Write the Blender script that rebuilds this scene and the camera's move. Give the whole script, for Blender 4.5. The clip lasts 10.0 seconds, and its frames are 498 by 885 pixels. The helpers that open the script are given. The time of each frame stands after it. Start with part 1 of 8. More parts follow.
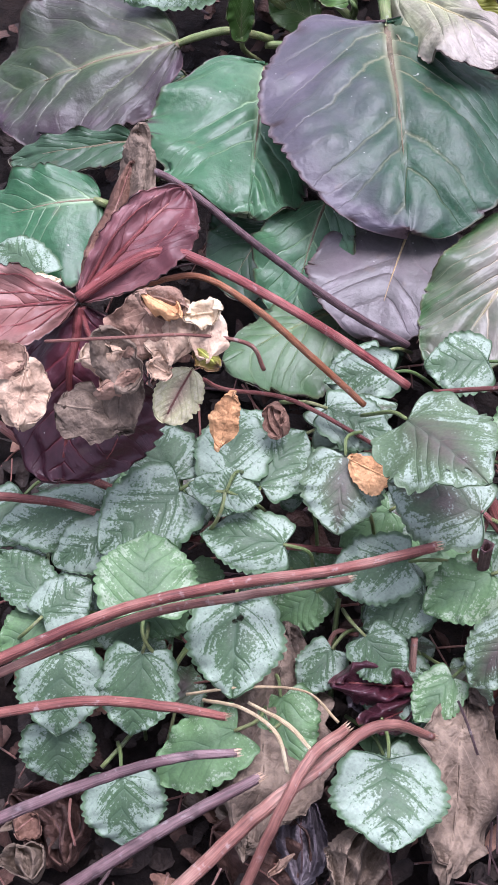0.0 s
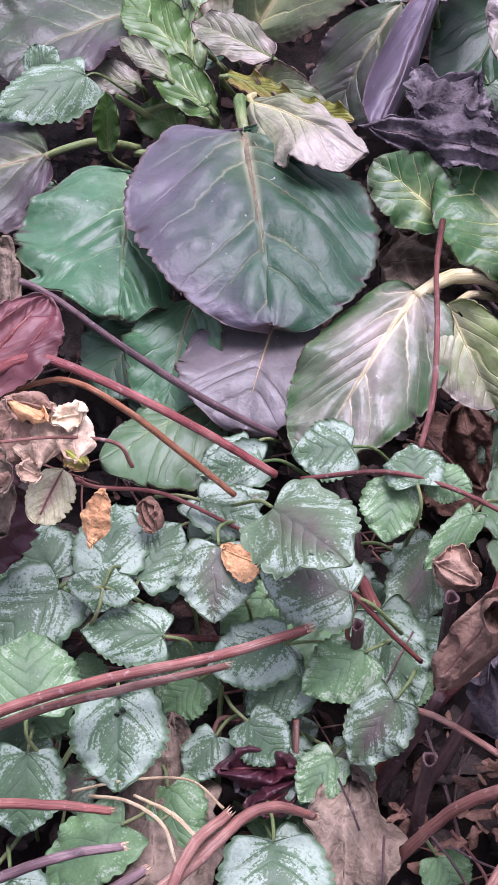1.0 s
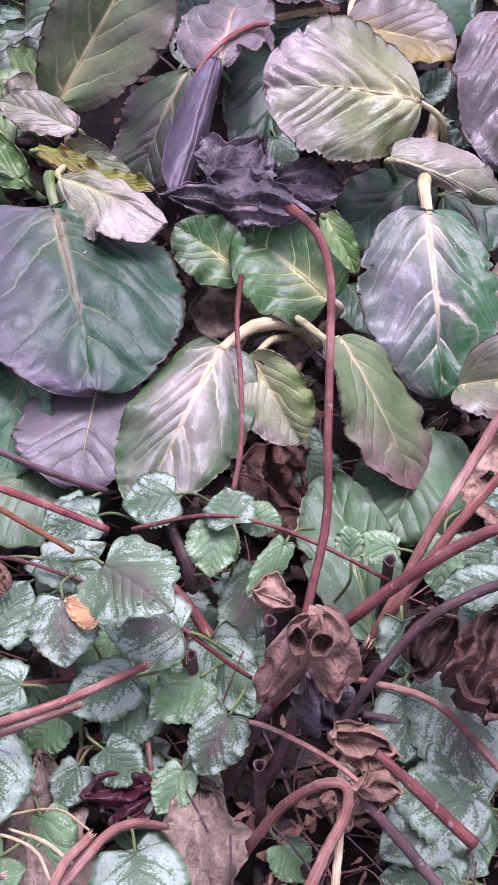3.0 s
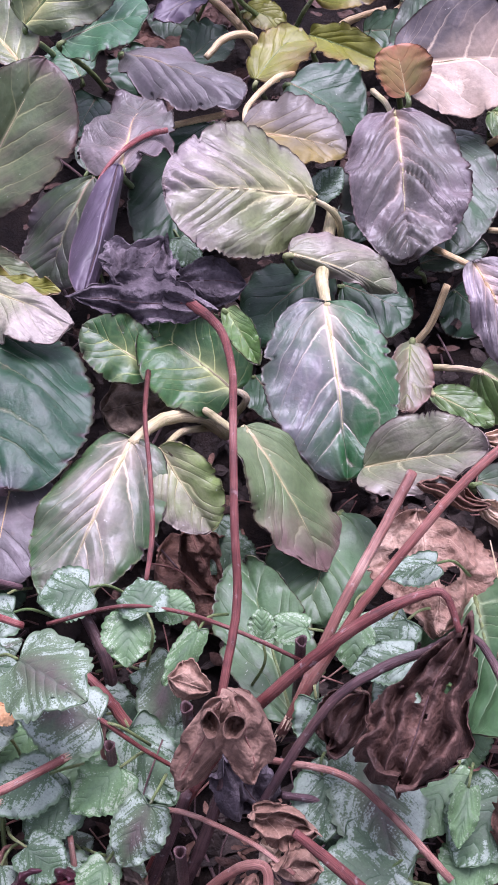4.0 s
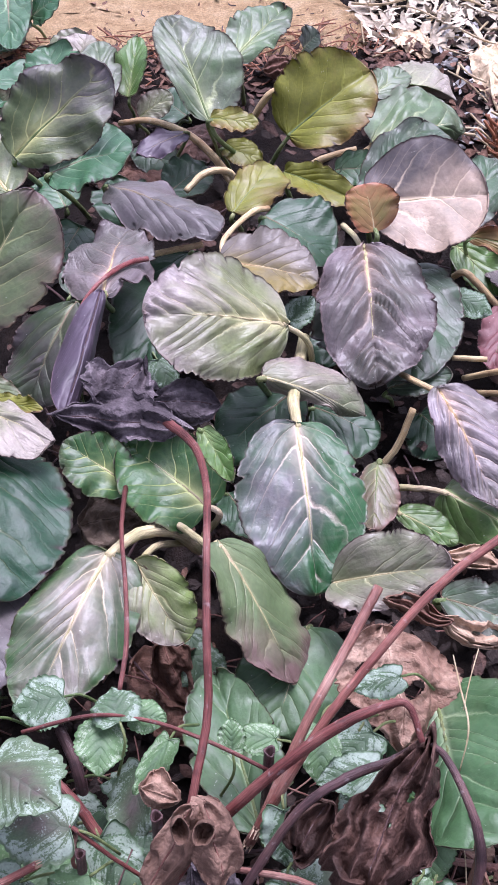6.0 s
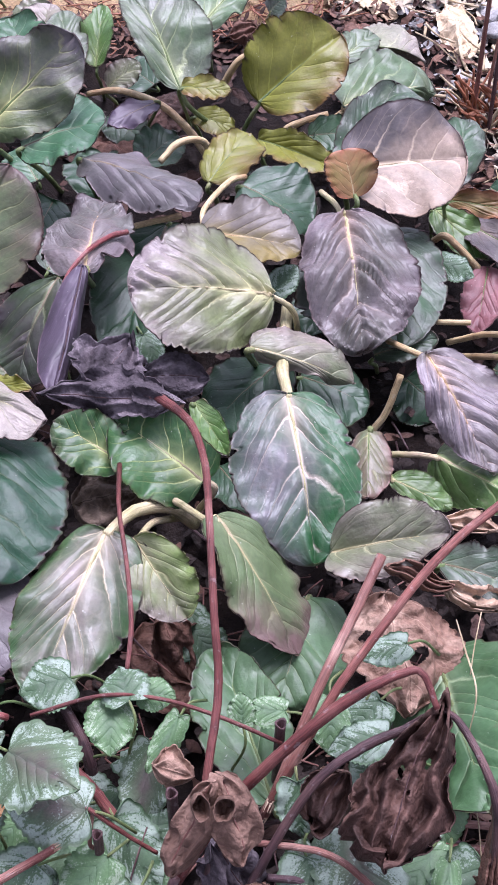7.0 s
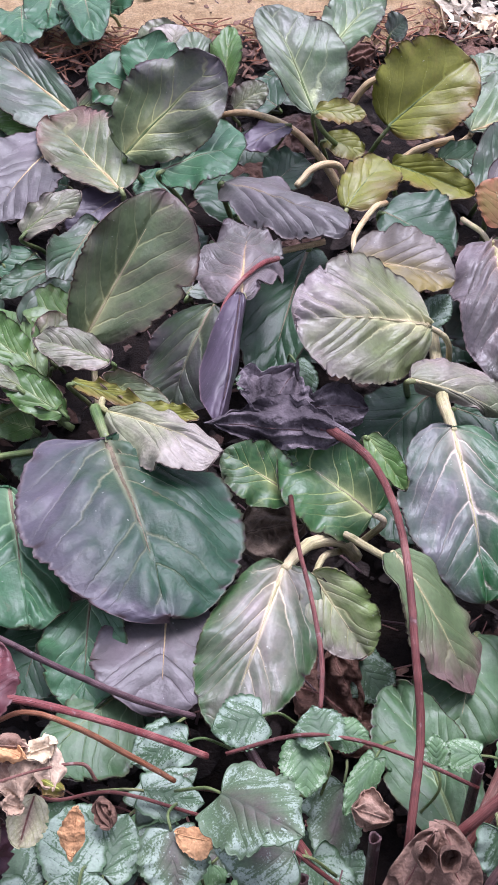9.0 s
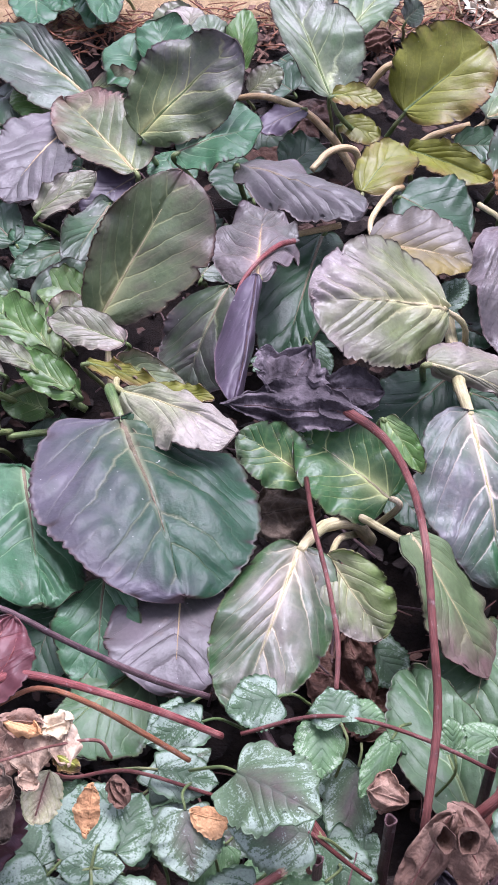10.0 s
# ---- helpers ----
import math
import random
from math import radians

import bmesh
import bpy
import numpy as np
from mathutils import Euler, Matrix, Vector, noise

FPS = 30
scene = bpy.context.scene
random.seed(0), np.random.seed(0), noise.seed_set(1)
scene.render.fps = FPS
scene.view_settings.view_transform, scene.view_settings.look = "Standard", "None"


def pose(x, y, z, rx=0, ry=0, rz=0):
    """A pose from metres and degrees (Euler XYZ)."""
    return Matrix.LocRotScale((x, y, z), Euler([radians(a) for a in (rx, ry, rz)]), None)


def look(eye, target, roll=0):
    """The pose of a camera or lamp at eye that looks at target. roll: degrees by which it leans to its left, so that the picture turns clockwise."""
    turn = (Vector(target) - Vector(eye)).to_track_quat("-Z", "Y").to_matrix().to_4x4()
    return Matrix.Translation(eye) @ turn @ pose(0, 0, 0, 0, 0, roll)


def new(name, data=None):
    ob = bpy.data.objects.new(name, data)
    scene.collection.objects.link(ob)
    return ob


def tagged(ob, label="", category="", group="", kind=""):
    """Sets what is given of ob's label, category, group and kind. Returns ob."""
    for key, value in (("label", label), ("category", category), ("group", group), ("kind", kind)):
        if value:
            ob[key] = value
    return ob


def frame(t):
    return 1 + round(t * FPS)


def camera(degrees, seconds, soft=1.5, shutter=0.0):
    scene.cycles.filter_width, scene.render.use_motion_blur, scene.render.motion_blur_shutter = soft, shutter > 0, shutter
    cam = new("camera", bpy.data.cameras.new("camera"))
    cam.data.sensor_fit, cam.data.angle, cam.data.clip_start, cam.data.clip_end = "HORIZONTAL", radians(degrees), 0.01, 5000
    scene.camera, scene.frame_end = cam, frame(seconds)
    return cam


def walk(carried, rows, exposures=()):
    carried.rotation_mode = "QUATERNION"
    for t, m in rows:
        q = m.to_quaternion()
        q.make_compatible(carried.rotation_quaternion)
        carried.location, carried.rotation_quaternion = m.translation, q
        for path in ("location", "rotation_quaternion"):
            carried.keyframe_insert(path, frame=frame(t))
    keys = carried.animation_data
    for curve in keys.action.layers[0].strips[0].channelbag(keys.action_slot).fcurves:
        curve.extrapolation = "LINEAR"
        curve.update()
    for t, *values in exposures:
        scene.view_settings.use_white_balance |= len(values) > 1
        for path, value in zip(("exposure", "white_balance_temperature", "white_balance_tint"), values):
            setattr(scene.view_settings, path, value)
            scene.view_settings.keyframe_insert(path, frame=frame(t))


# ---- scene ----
cam = camera(23.5, 10.0, soft=1.1)
PATH = [
    (0, (0.0809, -0.5219, 0.6627), (-0.0922, -0.0897, -0.1076), -10.74),
    (0.5, (0.0939, -0.5248, 0.6686), (-0.0528, -0.0622, -0.0893), -9.98),
    (1, (0.1036, -0.5267, 0.6785), (-0.0121, -0.0271, -0.0611), -6.42),
    (1.5, (0.1200, -0.5250, 0.7013), (-0.0041, -0.0150, -0.0297), -7.76),
    (2, (0.1233, -0.5327, 0.7317), (0.0338, -0.0446, -0.0192), -6.44),
    (2.5, (0.1356, -0.5334, 0.7607), (0.0877, -0.0410, 0.0089), -5.31),
    (2.7, (0.1371, -0.5340, 0.7653), (0.0990, -0.0448, 0.0108), -4.79),
    (3.8, (0.1578, -0.5472, 0.7769), (0.1717, -0.0150, 0.0512), -2.64),
    (4, (0.1589, -0.5505, 0.7831), (0.1852, -0.0033, 0.0691), -2.16),
    (4.5, (0.1608, -0.5586, 0.7932), (0.2183, 0.0165, 0.1033), 0.36),
    (5, (0.1623, -0.5652, 0.8009), (0.2203, 0.0357, 0.1333), 0.36),
    (5.5, (0.1587, -0.5700, 0.8075), (0.2109, 0.0544, 0.1614), 0.36),
    (6.8, (0.1502, -0.5747, 0.8062), (0.2165, 0.0146, 0.1291), -0.05),
    (7, (0.1333, -0.5644, 0.8056), (0.2141, 0.0281, 0.1330), 0.38),
    (7.5, (0.0978, -0.5541, 0.8127), (0.2332, 0.0156, 0.1293), 3.37),
    (8, (0.0698, -0.5459, 0.8095), (0.1982, 0.0350, 0.1342), 1.78),
    (8.5, (0.0497, -0.5388, 0.8086), (0.1571, 0.0532, 0.1393), 1.49),
    (9, (0.0304, -0.5340, 0.8117), (0.0921, 0.0653, 0.1431), 0.07),
    (9.5, (0.0200, -0.5366, 0.7991), (0.0643, 0.0312, 0.1022), 0.34),
    (10, (0.0212, -0.5362, 0.8002), (0.0802, 0.0604, 0.1290), 0.55),
]
walk(cam, [(t, look(eye, target, roll)) for t, eye, target, roll in PATH], exposures=[(0, 1.45, 5650, 28), (1, 1.42, 5700, 36), (2.5, 1.46, 5690, 44), (4.5, 1.44, 5620, 39), (5.5, 1.41, 5600, 34), (7, 1.41, 5590, 32), (8, 1.39, 5590, 31), (8.7, 1.27, 5600, 28), (9.3, 1.32, 5600, 28), (10, 1.44, 5600, 31)])

# ---- world and light: a bright overcast sky ----
world = bpy.data.worlds.new("overcast")
scene.world = world
world.use_nodes = True
nt = world.node_tree
sky = nt.nodes.new("ShaderNodeTexSky")
sky.sky_type, sky.sun_disc = "NISHITA", False
sky.sun_elevation, sky.sun_rotation = radians(70), radians(29)
sky.air_density, sky.dust_density, sky.ozone_density = 1.0, 3.0, 1.0
cloud = nt.nodes.new("ShaderNodeHueSaturation")
cloud.inputs["Saturation"].default_value = 0.25
nt.links.new(sky.outputs[0], cloud.inputs["Color"])
nt.links.new(cloud.outputs[0], nt.nodes["Background"].inputs[0])
nt.nodes["Background"].inputs[1].default_value = 0.12
lamp = bpy.data.lights.new("sun", "SUN")
lamp.energy, lamp.angle, lamp.color = 2.4, radians(34), (1.0, 0.96, 0.90)
sun = new("sun", lamp)
sun.matrix_world = look((0.30, 0.55, 1.6), (0, 0, 0))

# ---- materials ----
def rgb(r, g, b):
    return (r, g, b, 1.0)


def base_material(name):
    m = bpy.data.materials.new(name)
    m.use_nodes = True
    n, l = m.node_tree.nodes, m.node_tree.links
    return m, n, l, n["Principled BSDF"]


def noise_node(n, l, scale, detail=4.0, rough=0.6, coords=None):
    t = n.new("ShaderNodeTexNoise")
    t.inputs["Scale"].default_value, t.inputs["Detail"].default_value = scale, detail
    t.inputs["Roughness"].default_value = rough
    if coords is None:
        coords = n.new("ShaderNodeTexCoord").outputs["Object"]
    l.new(coords, t.inputs["Vector"])
    return t


def ramp_node(n, l, source, stops):
    r = n.new("ShaderNodeValToRGB")
    e = r.color_ramp.elements
    while len(e) < len(stops):
        e.new(0.5)
    for k, (p, c) in zip(e, stops):
        k.position, k.color = p, c
    l.new(source, r.inputs["Fac"])
    return r


def mix_node(n, l, fac, a, b, kind="MIX"):
    x = n.new("ShaderNodeMix")
    x.data_type, x.blend_type = "RGBA", kind
    for k, v in ((0, fac), (6, a), (7, b)):
        if isinstance(v, (int, float, tuple)):
            x.inputs[k].default_value = v
        else:
            l.new(v, x.inputs[k])
    return x.outputs[2]


def math_node(n, l, op, a, b=0.0, clamp=False):
    x = n.new("ShaderNodeMath")
    x.operation, x.use_clamp = op, clamp
    for k, v in enumerate((a, b)):
        if isinstance(v, (int, float)):
            x.inputs[k].default_value = v
        else:
            l.new(v, x.inputs[k])
    return x.outputs[0]


def attr(n, name):
    a = n.new("ShaderNodeAttribute")
    a.attribute_name = name
    return a.outputs["Fac"]


def bump(n, l, height, strength, distance, bsdf):
    b = n.new("ShaderNodeBump")
    b.inputs["Strength"].default_value, b.inputs["Distance"].default_value = strength, distance
    l.new(height, b.inputs["Height"])
    l.new(b.outputs[0], bsdf.inputs["Normal"])


def vein_nodes(n, l, width, net=70.0, net_gain=0.07):
    """Crisp side veins and a midrib from the leaf's own coordinates, with a faint net between them."""
    ph, av, ue = attr(n, "phase"), attr(n, "av"), attr(n, "ue")
    wob = noise_node(n, l, 48, 4).outputs["Fac"]
    ph = math_node(n, l, "ADD", ph, math_node(n, l, "MULTIPLY", math_node(n, l, "SUBTRACT", wob, 0.5), 0.42))
    fr = math_node(n, l, "FRACT", math_node(n, l, "ADD", ph, 0.5))
    ridge = math_node(n, l, "ABSOLUTE", math_node(n, l, "SUBTRACT", fr, 0.5))
    inner = math_node(n, l, "SUBTRACT", 1.0, av)
    w = math_node(n, l, "MULTIPLY_ADD", inner, width)
    n_w = w.node
    n_w.inputs[2].default_value = width * 0.25
    side = math_node(n, l, "SUBTRACT", 1.0, math_node(n, l, "DIVIDE", ridge, w), clamp=True)
    side = math_node(n, l, "MULTIPLY", side, math_node(n, l, "POWER", inner, 0.55))
    side = math_node(n, l, "MULTIPLY", side, math_node(n, l, "LESS_THAN", ue, 0.94))
    fr2 = math_node(n, l, "FRACT", math_node(n, l, "ADD", math_node(n, l, "MULTIPLY", ph, 2.0), math_node(n, l, "MULTIPLY", av, 0.7)))
    ridge2 = math_node(n, l, "ABSOLUTE", math_node(n, l, "SUBTRACT", fr2, 0.5))
    fork = math_node(n, l, "SUBTRACT", 1.0, math_node(n, l, "DIVIDE", ridge2, width * 1.1), clamp=True)
    fork = math_node(n, l, "MULTIPLY", fork, math_node(n, l, "MULTIPLY", math_node(n, l, "SUBTRACT", av, 0.32), 2.2, clamp=True))
    fork = math_node(n, l, "MULTIPLY", fork, math_node(n, l, "POWER", inner, 0.4))
    side = math_node(n, l, "MAXIMUM", side, math_node(n, l, "MULTIPLY", fork, 0.55))
    taper = math_node(n, l, "MULTIPLY", math_node(n, l, "SUBTRACT", 1.12, ue), 0.085)
    mid = math_node(n, l, "SUBTRACT", 1.0, math_node(n, l, "DIVIDE", av, taper), clamp=True)
    v = math_node(n, l, "MAXIMUM", math_node(n, l, "MULTIPLY", side, 0.8), mid)
    vo = n.new("ShaderNodeTexVoronoi")
    vo.feature = "DISTANCE_TO_EDGE"
    vo.inputs["Scale"].default_value = net
    l.new(n.new("ShaderNodeTexCoord").outputs["Object"], vo.inputs["Vector"])
    mesh = math_node(n, l, "SUBTRACT", 1.0, math_node(n, l, "MULTIPLY", vo.outputs["Distance"], 9.0), clamp=True)
    mesh = math_node(n, l, "MULTIPLY", mesh, net_gain)
    return math_node(n, l, "MAXIMUM", v, mesh), ridge


def streaks(n, l, along, across, detail=3.0):
    """Noise drawn out along the side veins of a leaf, another on every leaf."""
    t = n.new("ShaderNodeTexNoise")
    t.inputs["Scale"].default_value, t.inputs["Detail"].default_value = 1.0, detail
    cx = n.new("ShaderNodeCombineXYZ")
    l.new(math_node(n, l, "MULTIPLY", attr(n, "phase"), across), cx.inputs[0])
    l.new(math_node(n, l, "MULTIPLY", attr(n, "sv"), along), cx.inputs[1])
    l.new(math_node(n, l, "MULTIPLY", n.new("ShaderNodeObjectInfo").outputs["Random"], 50.0), cx.inputs[2])
    l.new(cx.outputs[0], t.inputs["Vector"])
    return t.outputs["Fac"]


def blade_material(name, green, tint, vein, bias=0.0, rim=0.5, rough=0.4, veins=0.8, dirt=0.25, crease=0.5, wrinkle=0.8, lean=0.0, glow=0.4, tipward=0.0, relief=1.0):
    """A leathery leaf: a green ground and a second tint (flush, in a few looks painted shade or sheen) towards the rim,
    to one side and in patches, paler veins, a pale glow about the foot of the midrib, and a rim nibbled and scorched in
    short dashes."""
    m, n, l, p = base_material(name)
    big = noise_node(n, l, 13, 3).outputs["Fac"]
    fine = noise_node(n, l, 260, 4).outputs["Fac"]
    mott = noise_node(n, l, 60, 3).outputs["Fac"]
    shift = n.new("ShaderNodeObjectInfo").outputs["Random"]
    lines, ridge = vein_nodes(n, l, 0.065)
    av, ue = attr(n, "av"), attr(n, "ue")
    run = streaks(n, l, 3.0, 2.2)
    a = math_node(n, l, "MULTIPLY", attr(n, "rim"), rim)
    a = math_node(n, l, "ADD", a, math_node(n, l, "MULTIPLY", math_node(n, l, "SUBTRACT", big, 0.5), 2.6))
    a = math_node(n, l, "ADD", a, math_node(n, l, "MULTIPLY", attr(n, "sv"), lean))
    a = math_node(n, l, "ADD", a, math_node(n, l, "MULTIPLY", math_node(n, l, "SUBTRACT", run, 0.5), 0.9))
    a = math_node(n, l, "ADD", a, math_node(n, l, "MULTIPLY", math_node(n, l, "SUBTRACT", shift, 0.5), 0.35))
    a = math_node(n, l, "ADD", a, math_node(n, l, "MULTIPLY", math_node(n, l, "SUBTRACT", ue, 0.5), tipward))
    a = math_node(n, l, "ADD", a, bias + 0.27, clamp=True)
    col = mix_node(n, l, a, rgb(*green), rgb(*tint))
    grain = ramp_node(n, l, fine, [(0.25, rgb(0.72, 0.72, 0.72)), (0.75, rgb(1.2, 1.2, 1.2))]).outputs[0]
    col = mix_node(n, l, 0.7, col, grain, "MULTIPLY")
    tone = ramp_node(n, l, noise_node(n, l, 27, 4).outputs["Fac"], [(0.3, rgb(0.66, 0.68, 0.64)), (0.7, rgb(1.25, 1.2, 1.2))]).outputs[0]
    col = mix_node(n, l, 0.8, col, tone, "MULTIPLY")
    near = math_node(n, l, "MULTIPLY", math_node(n, l, "SUBTRACT", 1.0, av), math_node(n, l, "SUBTRACT", 1.15, ue))
    v = math_node(n, l, "MULTIPLY", lines, math_node(n, l, "ADD", math_node(n, l, "MULTIPLY", near, veins), veins * 0.30), clamp=True)
    v = math_node(n, l, "ADD", v, math_node(n, l, "MULTIPLY", math_node(n, l, "POWER", near, 5.0), veins * glow), clamp=True)
    col = mix_node(n, l, v, col, rgb(*vein))
    spots = ramp_node(n, l, noise_node(n, l, 75, 2).outputs["Fac"], [(0.68, rgb(0, 0, 0)), (0.73, rgb(1, 1, 1))]).outputs[0]
    col = mix_node(n, l, math_node(n, l, "MULTIPLY", spots, dirt), col, rgb(0.09, 0.06, 0.04))
    specks = ramp_node(n, l, noise_node(n, l, 330, 1).outputs["Fac"], [(0.76, rgb(0, 0, 0)), (0.79, rgb(1, 1, 1))]).outputs[0]
    col = mix_node(n, l, math_node(n, l, "MULTIPLY", specks, 0.5), col, rgb(0.42, 0.42, 0.38))
    edge = math_node(n, l, "MULTIPLY", math_node(n, l, "SUBTRACT", attr(n, "rim"), 0.86), 6.0, clamp=True)
    edge = math_node(n, l, "MULTIPLY", edge, math_node(n, l, "MULTIPLY", big, 1.1))
    col = mix_node(n, l, math_node(n, l, "MULTIPLY", edge, 0.75), col, rgb(0.10, 0.042, 0.028))
    dash = ramp_node(n, l, noise_node(n, l, 120, 2).outputs["Fac"], [(0.50, rgb(0, 0, 0)), (0.56, rgb(1, 1, 1))]).outputs[0]
    scorch = math_node(n, l, "MULTIPLY", math_node(n, l, "SUBTRACT", attr(n, "rim"), 0.925), 30.0, clamp=True)
    col = mix_node(n, l, math_node(n, l, "MAXIMUM", math_node(n, l, "MULTIPLY", math_node(n, l, "MULTIPLY", scorch, dash), 0.9), math_node(n, l, "MULTIPLY", attr(n, "nick"), 1.3, clamp=True)), col, rgb(0.020, 0.010, 0.010))
    l.new(col, p.inputs["Base Color"])
    ro = math_node(n, l, "MULTIPLY", mott, 0.22)
    l.new(math_node(n, l, "ADD", ro, rough - 0.06), p.inputs["Roughness"])
    p.inputs["Specular IOR Level"].default_value = 0.35
    h = math_node(n, l, "ADD", math_node(n, l, "MULTIPLY", fine, 0.10), math_node(n, l, "MULTIPLY", mott, wrinkle * 0.45))
    h = math_node(n, l, "ADD", h, math_node(n, l, "MULTIPLY", noise_node(n, l, 150, 3).outputs["Fac"], wrinkle * 0.22))
    flat = math_node(n, l, "SUBTRACT", 1.0, math_node(n, l, "MULTIPLY", ridge, 2.0), clamp=True)
    puff = math_node(n, l, "MULTIPLY", math_node(n, l, "SUBTRACT", 1.0, math_node(n, l, "POWER", flat, 2.2)), 0.26)
    puff = math_node(n, l, "MULTIPLY", puff, math_node(n, l, "SUBTRACT", 1.0, math_node(n, l, "POWER", av, 3.0)))
    puff = math_node(n, l, "MULTIPLY", puff, math_node(n, l, "MULTIPLY", big, 2.0))
    # sharp creases that run with the side veins
    fold = math_node(n, l, "ABSOLUTE", math_node(n, l, "SUBTRACT", streaks(n, l, 3.2, 1.9, 2.0), 0.5))
    fold = math_node(n, l, "MULTIPLY", math_node(n, l, "MULTIPLY", fold, 4.0, clamp=True), math_node(n, l, "MULTIPLY", big, crease * 0.42))
    h = math_node(n, l, "ADD", h, math_node(n, l, "MULTIPLY", math_node(n, l, "ADD", puff, fold), attr(n, "grown")))
    h = math_node(n, l, "SUBTRACT", h, math_node(n, l, "MULTIPLY", lines, 0.25))
    bump(n, l, h, min(1.0, 0.75 * relief), 0.0028, p)
    return m


def silver_material(name, silver, centre, dark, amount):
    """A small nettle-like leaf: a green or purplish middle that feathers out along the veins into a silver band,
    with darker veins through the silver and a thin green rim."""
    m, n, l, p = base_material(name)
    co = n.new("ShaderNodeTexCoord").outputs["Object"]
    patch = noise_node(n, l, 95, 2, 0.5, co).outputs["Fac"]
    fleck = noise_node(n, l, 760, 3, 0.65, co).outputs["Fac"]
    fine = noise_node(n, l, 700, 4, 0.6, co).outputs["Fac"]
    shift = n.new("ShaderNodeObjectInfo").outputs["Random"]
    lines, ridge = vein_nodes(n, l, 0.10, 230.0, 0.10)
    av, band = attr(n, "av"), attr(n, "band")
    a = math_node(n, l, "MULTIPLY", math_node(n, l, "SUBTRACT", band, 0.52), 3.2)
    a = math_node(n, l, "ADD", a, math_node(n, l, "MULTIPLY", math_node(n, l, "SUBTRACT", streaks(n, l, 4.5, 6.5), 0.5), 4.6))
    a = math_node(n, l, "ADD", a, math_node(n, l, "MULTIPLY", math_node(n, l, "SUBTRACT", fleck, 0.5), 7.0))
    a = math_node(n, l, "ADD", a, math_node(n, l, "MULTIPLY", math_node(n, l, "SUBTRACT", patch, 0.5), 3.2))
    a = math_node(n, l, "ADD", a, math_node(n, l, "MULTIPLY", math_node(n, l, "SUBTRACT", shift, 0.5), 1.6))
    a = math_node(n, l, "ADD", a, math_node(n, l, "MULTIPLY", ridge, 2.2))
    a = math_node(n, l, "ADD", a, amount - 0.65)
    a = math_node(n, l, "SUBTRACT", a, math_node(n, l, "MULTIPLY", lines, 1.8), clamp=True)
    outer = math_node(n, l, "MULTIPLY", math_node(n, l, "SUBTRACT", attr(n, "rim"), 0.62), 5.0, clamp=True)
    a = math_node(n, l, "MULTIPLY", a, math_node(n, l, "SUBTRACT", 1.0, math_node(n, l, "MULTIPLY", outer, 0.9)))
    mid = math_node(n, l, "SUBTRACT", 1.1, math_node(n, l, "MULTIPLY", band, 1.6), clamp=True)
    mid = math_node(n, l, "MULTIPLY", mid, math_node(n, l, "MULTIPLY", patch, 1.9), clamp=True)
    ground = mix_node(n, l, mid, rgb(*centre), rgb(*dark))
    col = mix_node(n, l, math_node(n, l, "MULTIPLY", a, 0.9), ground, rgb(*silver))
    grain = ramp_node(n, l, fine, [(0.25, rgb(0.55, 0.55, 0.55)), (0.75, rgb(1.3, 1.3, 1.3))]).outputs[0]
    col = mix_node(n, l, 0.6, col, grain, "MULTIPLY")
    col = mix_node(n, l, math_node(n, l, "MULTIPLY", lines, 0.3), col, rgb(0.05, 0.10, 0.06))
    l.new(col, p.inputs["Base Color"])
    p.inputs["Roughness"].default_value = 0.54
    p.inputs["Specular IOR Level"].default_value = 0.35
    cell = math_node(n, l, "SUBTRACT", 1.0, math_node(n, l, "POWER", math_node(n, l, "SUBTRACT", 1.0, math_node(n, l, "MULTIPLY", ridge, 2.0), clamp=True), 2.0))
    h = math_node(n, l, "ADD", math_node(n, l, "MULTIPLY", fine, 0.3), math_node(n, l, "ADD", math_node(n, l, "MULTIPLY", patch, 1.2), math_node(n, l, "MULTIPLY", cell, 0.45)))
    h = math_node(n, l, "SUBTRACT", h, math_node(n, l, "MULTIPLY", lines, 0.5))
    bump(n, l, h, 0.45, 0.0011, p)
    return m


